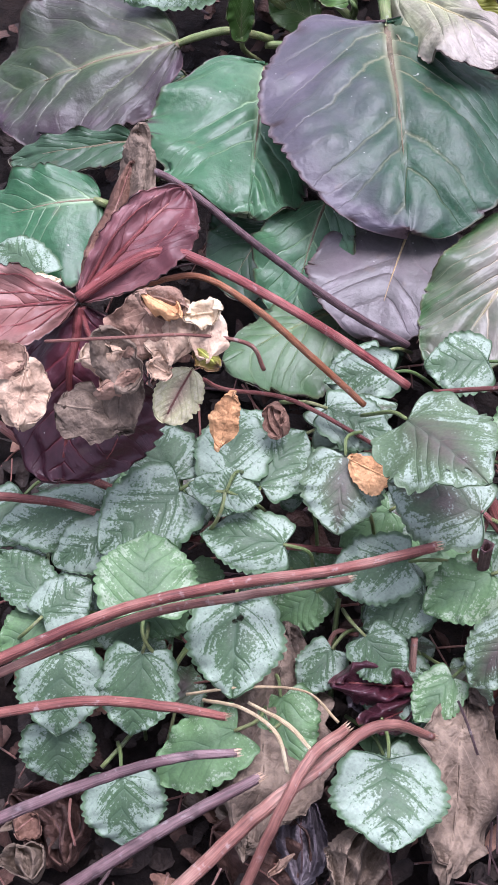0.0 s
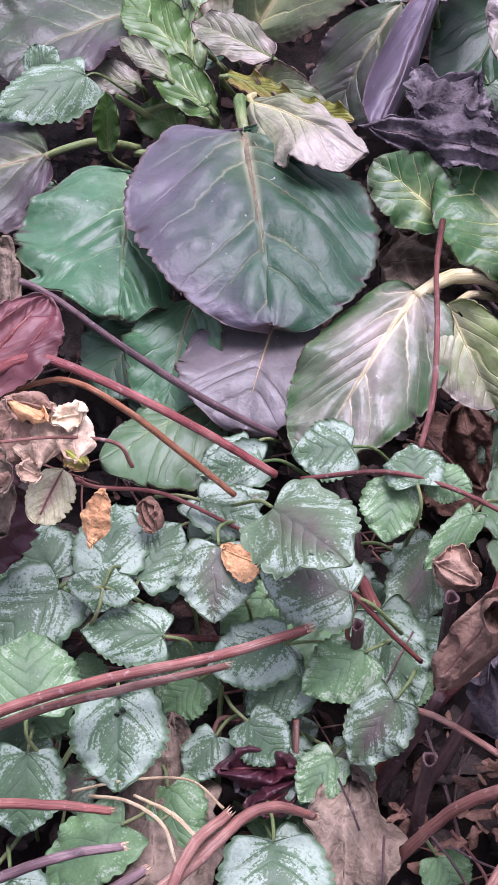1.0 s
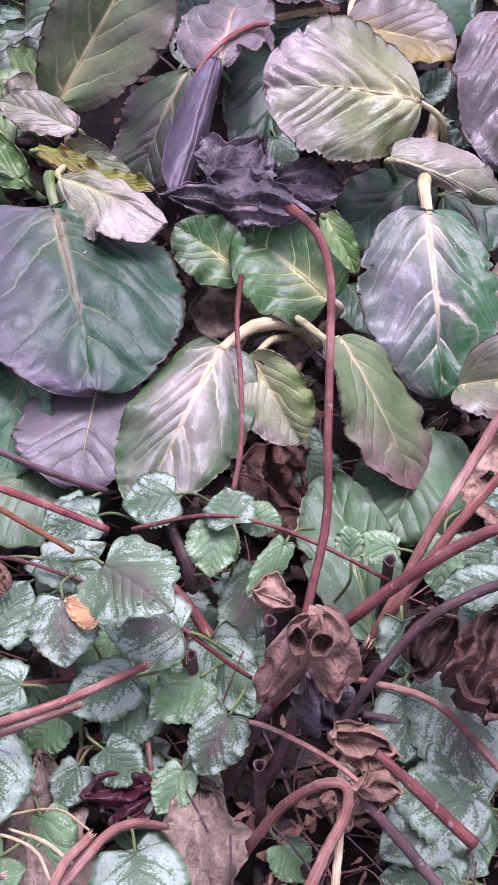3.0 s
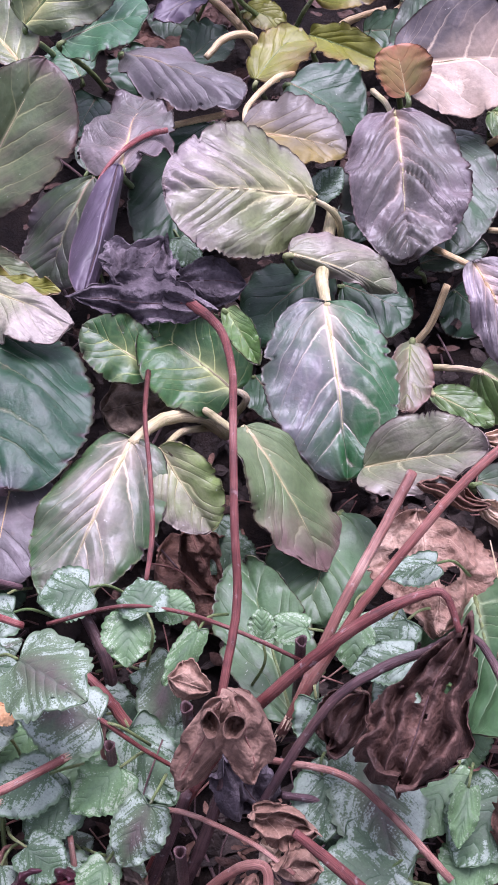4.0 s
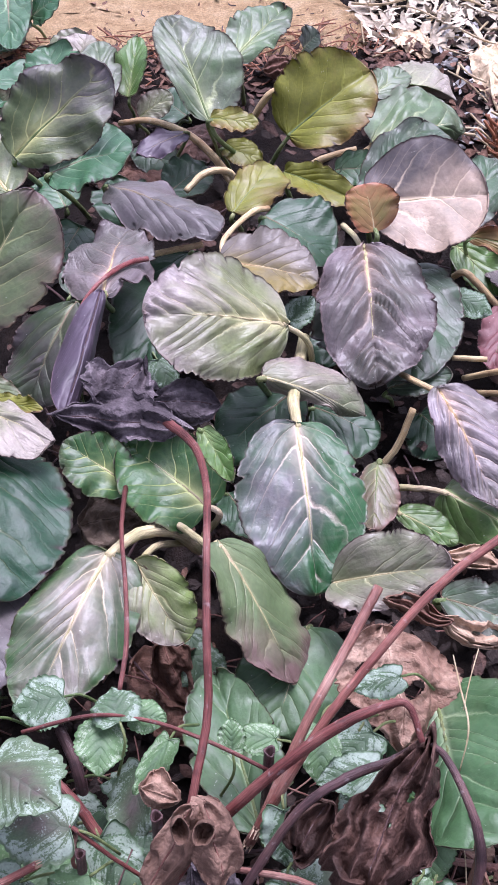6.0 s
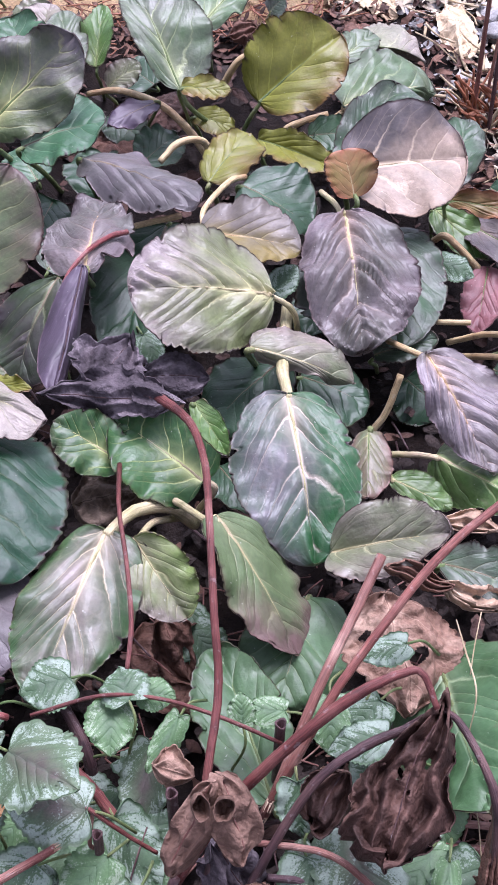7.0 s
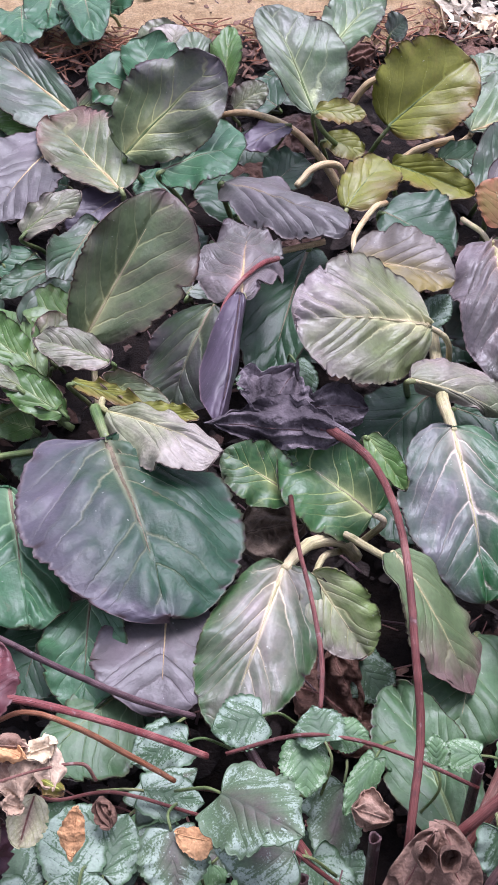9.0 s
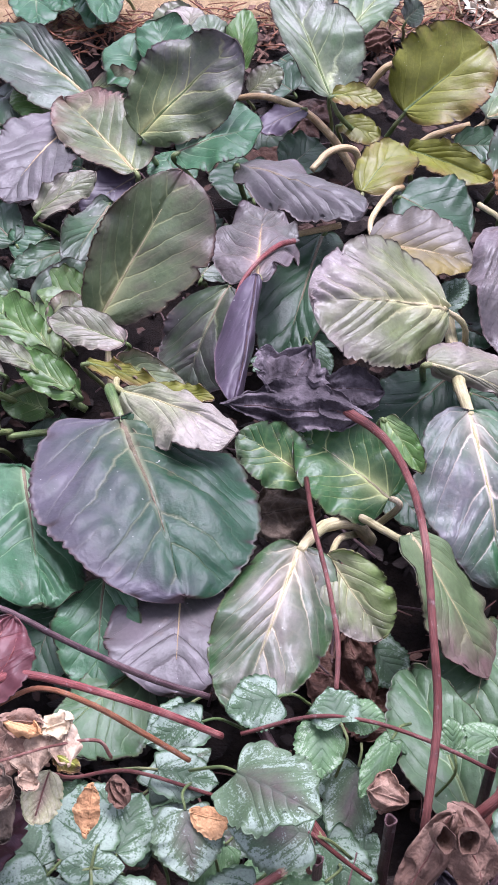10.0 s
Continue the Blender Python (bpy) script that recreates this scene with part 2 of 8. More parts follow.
def dry_material(name, a, b, c, scale=28.0, rough=0.75, relief=0.8, net=0.45):
    """Dead papery or woody tissue in three tones."""
    m, n, l, p = base_material(name)
    big = noise_node(n, l, scale, 5, 0.65).outputs["Fac"]
    fine = noise_node(n, l, scale * 9, 5, 0.65).outputs["Fac"]
    col = ramp_node(n, l, big, [(0.3, rgb(*a)), (0.5, rgb(*b)), (0.72, rgb(*c))]).outputs[0]
    grain = ramp_node(n, l, fine, [(0.3, rgb(0.5, 0.5, 0.5)), (0.72, rgb(1.3, 1.3, 1.3))]).outputs[0]
    col = mix_node(n, l, 0.65, col, grain, "MULTIPLY")
    lines, ridge = vein_nodes(n, l, 0.06)
    lines = math_node(n, l, "MULTIPLY", lines, math_node(n, l, "MULTIPLY", attr(n, "ue"), 40.0, clamp=True))
    col = mix_node(n, l, math_node(n, l, "MULTIPLY", lines, net), col, rgb(*[min(1, v * 1.15) for v in c]))
    col = mix_node(n, l, math_node(n, l, "MULTIPLY", attr(n, "vein"), 0.4), col, rgb(*[min(1, v * 1.25) for v in c]))
    l.new(col, p.inputs["Base Color"])
    p.inputs["Roughness"].default_value = rough
    p.inputs["Specular IOR Level"].default_value = 0.2
    crimp = math_node(n, l, "ABSOLUTE", math_node(n, l, "SUBTRACT", noise_node(n, l, scale * 3.2, 3, 0.6).outputs["Fac"], 0.5))
    h = math_node(n, l, "ADD", math_node(n, l, "MULTIPLY", fine, 0.7), math_node(n, l, "ADD", big, math_node(n, l, "MULTIPLY", crimp, 4.0)))
    bump(n, l, h, relief, 0.0016, p)
    return m


def stalk_material(name, a, b, c, rough=0.5):
    """A ribbed stalk: streaks run along it."""
    m, n, l, p = base_material(name)
    t = n.new("ShaderNodeTexCoord")
    mp = n.new("ShaderNodeMapping")
    l.new(t.outputs["UV"], mp.inputs["Vector"])
    mp.inputs["Scale"].default_value = (14, 2.2, 1)
    streak = noise_node(n, l, 1.6, 4, 0.6, mp.outputs[0]).outputs["Fac"]
    patch = noise_node(n, l, 30, 3).outputs["Fac"]
    fine = noise_node(n, l, 300, 4).outputs["Fac"]
    col = ramp_node(n, l, patch, [(0.3, rgb(*a)), (0.52, rgb(*b)), (0.75, rgb(*c))]).outputs[0]
    s = ramp_node(n, l, streak, [(0.35, rgb(0.5, 0.5, 0.5)), (0.65, rgb(1.35, 1.35, 1.35))]).outputs[0]
    col = mix_node(n, l, 0.8, col, s, "MULTIPLY")
    scuff = ramp_node(n, l, noise_node(n, l, 190, 3).outputs["Fac"], [(0.62, rgb(0, 0, 0)), (0.70, rgb(1, 1, 1))]).outputs[0]
    col = mix_node(n, l, math_node(n, l, "MULTIPLY", scuff, 0.45), col, rgb(*[0.45 * v + 0.20 for v in c]))
    bruise = ramp_node(n, l, noise_node(n, l, 70, 3).outputs["Fac"], [(0.58, rgb(0, 0, 0)), (0.70, rgb(1, 1, 1))]).outputs[0]
    col = mix_node(n, l, math_node(n, l, "MULTIPLY", bruise, 0.6), col, rgb(*[v * 0.45 for v in a]))
    l.new(col, p.inputs["Base Color"])
    p.inputs["Roughness"].default_value = rough
    p.inputs["Specular IOR Level"].default_value = 0.3
    bump(n, l, math_node(n, l, "ADD", streak, math_node(n, l, "MULTIPLY", fine, 0.4)), 0.7, 0.0012, p)
    return m


def soil_material(name, a, b, c, scale, relief, rough=0.95, grain_size=12):
    m, n, l, p = base_material(name)
    big = noise_node(n, l, scale, 8, 0.7).outputs["Fac"]
    fine = noise_node(n, l, scale * grain_size, 6, 0.75).outputs["Fac"]
    col = ramp_node(n, l, big, [(0.3, rgb(*a)), (0.5, rgb(*b)), (0.7, rgb(*c))]).outputs[0]
    grain = ramp_node(n, l, fine, [(0.25, rgb(0.4, 0.4, 0.4)), (0.75, rgb(1.4, 1.4, 1.4))]).outputs[0]
    col = mix_node(n, l, 0.8, col, grain, "MULTIPLY")
    l.new(col, p.inputs["Base Color"])
    p.inputs["Roughness"].default_value = rough
    p.inputs["Specular IOR Level"].default_value = 0.15
    bump(n, l, math_node(n, l, "ADD", fine, big), 1.0, relief, p)
    return m


GREEN, DEEP, GREY, PURPLE = (0.055, 0.16, 0.055), (0.014, 0.058, 0.04), (0.12, 0.19, 0.13), (0.105, 0.075, 0.115)
MATS = {
    "green": blade_material("bergenia_green", (0.050, 0.112, 0.022), (0.105, 0.130, 0.062), (0.36, 0.42, 0.18), -0.15, 0.2, 0.36),
    "fresh": blade_material("bergenia_fresh_green", (0.034, 0.084, 0.030), (0.066, 0.104, 0.054), (0.27, 0.34, 0.19), 0.0, 0.2, 0.42, 0.7, crease=0.3),
    "jade": blade_material("bergenia_jade", (0.016, 0.076, 0.028), (0.042, 0.098, 0.048), (0.22, 0.31, 0.18), 0.0, 0.2, 0.38, 1.0),
    # for low leaves: dark green with the shade below the canopy in its colour
    "deep": blade_material("bergenia_deep_green_shaded", (0.015, 0.046, 0.019), (0.034, 0.064, 0.034), (0.085, 0.16, 0.085), 0.0, 0.3, 0.38, 0.4),
    "flush": blade_material("bergenia_green_flushed_purple", (0.009, 0.044, 0.019), (0.068, 0.060, 0.074), (0.19, 0.15, 0.11), -0.2, 0.25, 0.42, 0.5, lean=0.5),
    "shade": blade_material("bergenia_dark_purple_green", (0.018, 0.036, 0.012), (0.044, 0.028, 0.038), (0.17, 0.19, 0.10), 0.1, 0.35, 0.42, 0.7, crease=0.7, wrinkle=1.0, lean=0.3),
    "purple": blade_material("bergenia_purple", (0.070, 0.074, 0.058), (0.114, 0.094, 0.098), (0.34, 0.25, 0.20), 0.25, 0.3, 0.36, 0.7, crease=1.3, wrinkle=1.7, glow=0.9),
    "mauve": blade_material("bergenia_dull_mauve", (0.066, 0.066, 0.058), (0.092, 0.078, 0.084), (0.19, 0.16, 0.15), 0.3, 0.1, 0.40, 0.35),
    "violet": blade_material("bergenia_dark_violet", (0.045, 0.036, 0.048), (0.068, 0.050, 0.074), (0.100, 0.070, 0.100), 0.3, 0.3, 0.42, 0.05, crease=0.3, relief=0.35),
    "slate": blade_material("bergenia_slate_green", (0.028, 0.068, 0.028), (0.074, 0.076, 0.066), (0.23, 0.26, 0.16), 0.0, 0.35, 0.36, 0.6, crease=0.7),
    "pale": blade_material("bergenia_pale_veined", (0.034, 0.080, 0.026), (0.150, 0.134, 0.118), (0.56, 0.47, 0.33), 0.42, -1.0, 0.38, 0.95, crease=0.7),
    "wet": blade_material("bergenia_green_blue_veined", (0.026, 0.080, 0.024), (0.135, 0.124, 0.130), (0.62, 0.50, 0.40), 0.30, -1.0, 0.36, 1.0, crease=0.7),
    "sage": blade_material("bergenia_sage", (0.110, 0.130, 0.070), (0.185, 0.150, 0.135), (0.37, 0.36, 0.21), 0.0, 0.45, 0.35, 0.8, crease=1.3, wrinkle=1.3),
    "dusk": blade_material("bergenia_brown_green", (0.090, 0.115, 0.058), (0.145, 0.085, 0.070), (0.33, 0.34, 0.15), -0.25, 0.75, 0.38, 0.8, crease=0.7),
    "olive": blade_material("bergenia_olive", (0.118, 0.124, 0.013), (0.130, 0.078, 0.024), (0.25, 0.26, 0.045), -0.3, 0.7, 0.42, 0.8, crease=0.5, wrinkle=0.5, lean=0.35),
    # grey tint paints the shade on the half folded away, near the foot
    "rosy": blade_material("bergenia_rosy_tan_shaded_half", (0.265, 0.205, 0.155), (0.080, 0.070, 0.070), (0.62, 0.50, 0.36), 0.05, 0.1, 0.46, 1.1, crease=0.3, wrinkle=0.5, lean=-1.5, tipward=-2.0),
    "ember": blade_material("bergenia_orange_red", (0.130, 0.110, 0.030), (0.225, 0.085, 0.045), (0.36, 0.22, 0.10), 0.0, 0.6, 0.42, 0.6, crease=0.3, wrinkle=0.5),
    # the paler pink tint paints the leaf's greyish-pink sheen
    "crimson": blade_material("leaf_dark_crimson_sheen", (0.085, 0.020, 0.026), (0.170, 0.078, 0.080), (0.27, 0.095, 0.090), 0.1, 0.3, 0.46, 0.7, crease=0.8),
    "maroon": blade_material("leaf_dark_maroon", (0.040, 0.010, 0.016), (0.075, 0.028, 0.040), (0.20, 0.030, 0.035), 0.0, 0.2, 0.34, 0.6, crease=1.0),
    "faded": blade_material("bergenia_faded_russet", (0.135, 0.045, 0.040), (0.22, 0.14, 0.115), (0.30, 0.12, 0.10), 0.1, 0.2, 0.40, 0.6, crease=1.0),
    # lilac on one side is mostly sky sheen put into the tint
    "marbled": blade_material("bergenia_teal_lilac_sheen", (0.006, 0.038, 0.015), (0.054, 0.048, 0.061), (0.17, 0.17, 0.10), -0.34, 0.5, 0.44, 0.8, lean=0.7, crease=0.3),
    "veined": blade_material("bergenia_yellow_veined", (0.026, 0.078, 0.022), (0.105, 0.105, 0.080), (0.46, 0.50, 0.20), -0.25, 0.35, 0.36, 1.2, crease=0.5, glow=0.9),
    "limy": blade_material("bergenia_lime_and_grey", (0.135, 0.190, 0.055), (0.175, 0.155, 0.125), (0.46, 0.44, 0.22), 0.0, 0.2, 0.36, 0.9, crease=0.6, lean=0.5),
    "bronze": blade_material("bergenia_green_bronze_tip", (0.085, 0.125, 0.055), (0.135, 0.088, 0.080), (0.30, 0.30, 0.16), -0.10, 0.45, 0.38, 0.7, crease=0.9, tipward=1.6),
    "sunset": blade_material("bergenia_olive_orange_rim", (0.135, 0.105, 0.024), (0.115, 0.100, 0.085), (0.36, 0.30, 0.14), 0.0, 0.1, 0.40, 0.7, crease=0.4, lean=-1.0),
    "lilac": blade_material("bergenia_lilac", (0.090, 0.090, 0.062), (0.150, 0.128, 0.140), (0.46, 0.34, 0.27), 0.30, 0.3, 0.34, 0.9, crease=1.2, wrinkle=1.3, glow=0.8),
    "pearl": blade_material("bergenia_pearl_green", (0.120, 0.145, 0.058), (0.195, 0.165, 0.160), (0.40, 0.38, 0.20), 0.05, 0.3, 0.34, 0.9, crease=1.2, wrinkle=1.2, glow=0.9, tipward=0.9),
    "streaked": blade_material("bergenia_green_and_lilac_halves", (0.014, 0.066, 0.019), (0.080, 0.078, 0.084), (0.48, 0.40, 0.33), 0.05, -0.3, 0.36, 1.1, crease=0.7, lean=-0.9, glow=0.6),
    "sward": blade_material("bergenia_grey_green_pale_veined", (0.062, 0.110, 0.046), (0.098, 0.112, 0.082), (0.34, 0.38, 0.20), 0.0, 0.3, 0.36, 0.9, crease=0.7, glow=0.8),
    "heather": blade_material("bergenia_green_heather_tip", (0.080, 0.112, 0.044), (0.100, 0.088, 0.092), (0.38, 0.38, 0.16), -0.05, 0.5, 0.44, 1.0, crease=0.9, glow=0.9, tipward=1.0),
    "bramble": blade_material("bergenia_olive_red_rim", (0.072, 0.100, 0.046), (0.082, 0.056, 0.050), (0.34, 0.35, 0.17), -0.15, 0.75, 0.40, 0.9, crease=0.6, glow=0.9, tipward=0.7, lean=0.3),
    "crinkle": blade_material("bergenia_pale_crinkled", (0.150, 0.175, 0.085), (0.225, 0.200, 0.170), (0.42, 0.42, 0.26), 0.2, 0.2, 0.40, 0.8, crease=1.4, wrinkle=2.2, glow=0.6, tipward=0.9),
    "silver": silver_material("archangel_silvered", (0.205, 0.262, 0.205), (0.052, 0.098, 0.044), (0.040, 0.074, 0.036), 0.05),
    "silver_dark": silver_material("archangel_purple_middle", (0.220, 0.275, 0.220), (0.064, 0.102, 0.050), (0.066, 0.052, 0.044), 0.1),
    "plain": silver_material("archangel_plain_green", (0.22, 0.28, 0.19), (0.080, 0.150, 0.060), (0.055, 0.105, 0.045), -1.3),
    "wan": silver_material("archangel_yellowing", (0.50, 0.46, 0.30), (0.42, 0.40, 0.22), (0.26, 0.17, 0.13), 0.5),
    # damp litter, its tones cut further to paint the shade between leaves
    "mould": dry_material("damp_litter_gap_shade", (0.006, 0.004, 0.0035), (0.017, 0.012, 0.010), (0.048, 0.034, 0.028)),
    "russet": dry_material("dry_russet", (0.12, 0.066, 0.045), (0.21, 0.125, 0.088), (0.37, 0.265, 0.195), net=0.8),
    "tan": dry_material("dry_tan", (0.20, 0.125, 0.08), (0.39, 0.275, 0.19), (0.54, 0.425, 0.31)),
    "cream": dry_material("dry_cream", (0.40, 0.28, 0.16), (0.56, 0.43, 0.28), (0.66, 0.55, 0.38)),
    "orange": dry_material("dry_orange", (0.42, 0.20, 0.09), (0.54, 0.30, 0.14), (0.60, 0.38, 0.20)),
    "brown": dry_material("dry_brown", (0.060, 0.030, 0.022), (0.125, 0.066, 0.046), (0.24, 0.14, 0.10), net=0.2),
    "tawny": dry_material("dry_tawny_brown", (0.070, 0.040, 0.029), (0.155, 0.092, 0.066), (0.30, 0.195, 0.145), net=0.2),
    "umber": dry_material("dry_dark_umber", (0.017, 0.009, 0.007), (0.048, 0.025, 0.019), (0.120, 0.066, 0.050), rough=0.65, net=0.1),
    "ashen": dry_material("dry_grey_brown", (0.040, 0.030, 0.024), (0.130, 0.096, 0.070), (0.25, 0.19, 0.14)),
    "plum": dry_material("dry_plum", (0.026, 0.021, 0.024), (0.070, 0.057, 0.064), (0.26, 0.220, 0.235), rough=0.8, net=0.1, relief=1.0),
    "blood_stalk": stalk_material("stalk_blood_red", (0.12, 0.024, 0.025), (0.20, 0.055, 0.052), (0.34, 0.17, 0.145), 0.4),
    "red_stalk": stalk_material("stalk_dull_red", (0.11, 0.032, 0.028), (0.19, 0.070, 0.055), (0.33, 0.19, 0.15)),
    "wine_stalk": stalk_material("stalk_wine", (0.065, 0.017, 0.015), (0.12, 0.035, 0.030), (0.20, 0.085, 0.070)),
    "dark_stalk": stalk_material("stalk_dark", (0.035, 0.02, 0.022), (0.075, 0.04, 0.04), (0.15, 0.085, 0.075)),
    "rust_stalk": stalk_material("stalk_rust", (0.17, 0.055, 0.026), (0.25, 0.095, 0.045), (0.35, 0.17, 0.10)),
    "pink_stalk": stalk_material("stalk_pink_brown", (0.13, 0.050, 0.040), (0.195, 0.088, 0.068), (0.34, 0.21, 0.165)),
    "dusky_stalk": stalk_material("stalk_purple_grey", (0.050, 0.026, 0.030), (0.105, 0.060, 0.064), (0.21, 0.15, 0.15)),
    "dull_stalk": stalk_material("midrib_dull", (0.12, 0.10, 0.06), (0.17, 0.135, 0.085), (0.24, 0.185, 0.13), 0.45),
    "pale_stalk": stalk_material("petiole_pale", (0.30, 0.29, 0.13), (0.43, 0.37, 0.21), (0.52, 0.41, 0.28), 0.42),
    "green_stalk": stalk_material("petiole_green", (0.07, 0.12, 0.035), (0.13, 0.17, 0.06), (0.24, 0.24, 0.11), 0.45),
    "rose_stalk": stalk_material("petiole_rose", (0.32, 0.20, 0.10), (0.46, 0.34, 0.18), (0.55, 0.46, 0.27), 0.42),
    "straw": stalk_material("straw", (0.28, 0.20, 0.11), (0.42, 0.33, 0.20), (0.58, 0.50, 0.34), 0.6),
    "straw_pale": dry_material("dry_bleached", (0.28, 0.225, 0.155), (0.48, 0.41, 0.31), (0.64, 0.58, 0.47)),
    # damp soil, near black because the gaps' shade is in its colour
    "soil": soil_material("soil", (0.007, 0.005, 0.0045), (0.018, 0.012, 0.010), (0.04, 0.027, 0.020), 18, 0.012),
    "sand": soil_material("sand", (0.40, 0.255, 0.130), (0.58, 0.400, 0.220), (0.72, 0.535, 0.330), 30, 0.012, 0.95, 9),
    "stone": soil_material("stone", (0.22, 0.22, 0.22), (0.38, 0.37, 0.36), (0.55, 0.54, 0.52), 20, 0.003, 0.8),
}


# ---- builders ----
def link_mesh(name, verts, faces, material, parent=None, label="", attrs=None, uvs=None, smooth=True):
    me = bpy.data.meshes.new(name)
    me.from_pydata([tuple(v) for v in verts], [], faces)
    me.materials.append(material)
    for key, values in (attrs or {}).items():
        a = me.attributes.new(key, "FLOAT", "POINT")
        a.data.foreach_set("value", np.asarray(values, np.float32))
    if uvs is not None:
        layer = me.uv_layers.new(name="UVMap")
        loops = np.empty(len(me.loops), np.int32)
        me.loops.foreach_get("vertex_index", loops)
        layer.data.foreach_set("uv", np.asarray(uvs, np.float32)[loops].ravel())
    if smooth:
        me.polygons.foreach_set("use_smooth", np.ones(len(me.polygons), bool))
    me.update()
    ob = new(name, me)
    if parent is not None:
        ob.parent = parent
    if label:
        ob["label"] = label
    return ob


def unit(v):
    return v / max(np.linalg.norm(v), 1e-9)


def wobble(points, scale, seed):
    """Smooth noise at each row of points."""
    return np.array([noise.noise(Vector((p[0] * scale + seed, p[1] * scale - seed * 0.7, p[2] * scale + 3.1))) for p in points])


def tube(points, radii, sides=8, ribs=0.0, seed=0, steps=7, closed=True):
    """A round, slightly ribbed and uneven stalk along a smooth line through the points. Returns verts, faces, uvs."""
    P, R = np.array(points, float), np.array(radii, float)
    rng = np.random.RandomState(seed)
    line, rad = [], []
    E = np.vstack([2 * P[0] - P[1], P, 2 * P[-1] - P[-2]])
    for i in range(len(P) - 1):
        a, b, c, d = E[i : i + 4]
        for s in np.linspace(0, 1, steps, endpoint=False):
            line.append(0.5 * (2 * b + (c - a) * s + (2 * a - 5 * b + 4 * c - d) * s**2 + (3 * b - a - 3 * c + d) * s**3))
            rad.append(R[i] * (1 - s) + R[i + 1] * s)
    line.append(P[-1])
    rad.append(R[-1])
    line, rad = np.array(line), np.array(rad)
    line[1:-1] += rng.normal(0, 0.035, (len(line) - 2, 3)) * rad[1:-1, None]
    tang = np.gradient(line, axis=0)
    side = unit(np.cross(tang[0], (0.3, 0.2, 1.0)))
    verts, uvs, run = [], [], 0.0
    wave = rng.uniform(0, 6.28, 3)
    for i, (p, t) in enumerate(zip(line, tang)):
        t = unit(t)
        side = unit(side - t * (side @ t))
        up = np.cross(t, side)
        run += np.linalg.norm(line[i] - line[i - 1]) if i else 0.0
        for k in range(sides):
            a = 2 * math.pi * k / sides
            r = rad[i] * (1 + ribs * math.cos(3 * a + wave[0] + 9 * run) + 0.03 * math.sin(60 * run + wave[1] + a))
            verts.append(p + r * (math.cos(a) * side + math.sin(a) * up))
            uvs.append((k / sides, run * 12))
    faces, n = [], len(line)
    for i in range(n - 1):
        for k in range(sides):
            q = (k + 1) % sides
            faces.append((i * sides + k, i * sides + q, (i + 1) * sides + q, (i + 1) * sides + k))
    if closed:
        faces.append(tuple(range(sides - 1, -1, -1)))
        faces.append(tuple((n - 1) * sides + k for k in range(sides)))
    return verts, faces, uvs


SEED = [100]


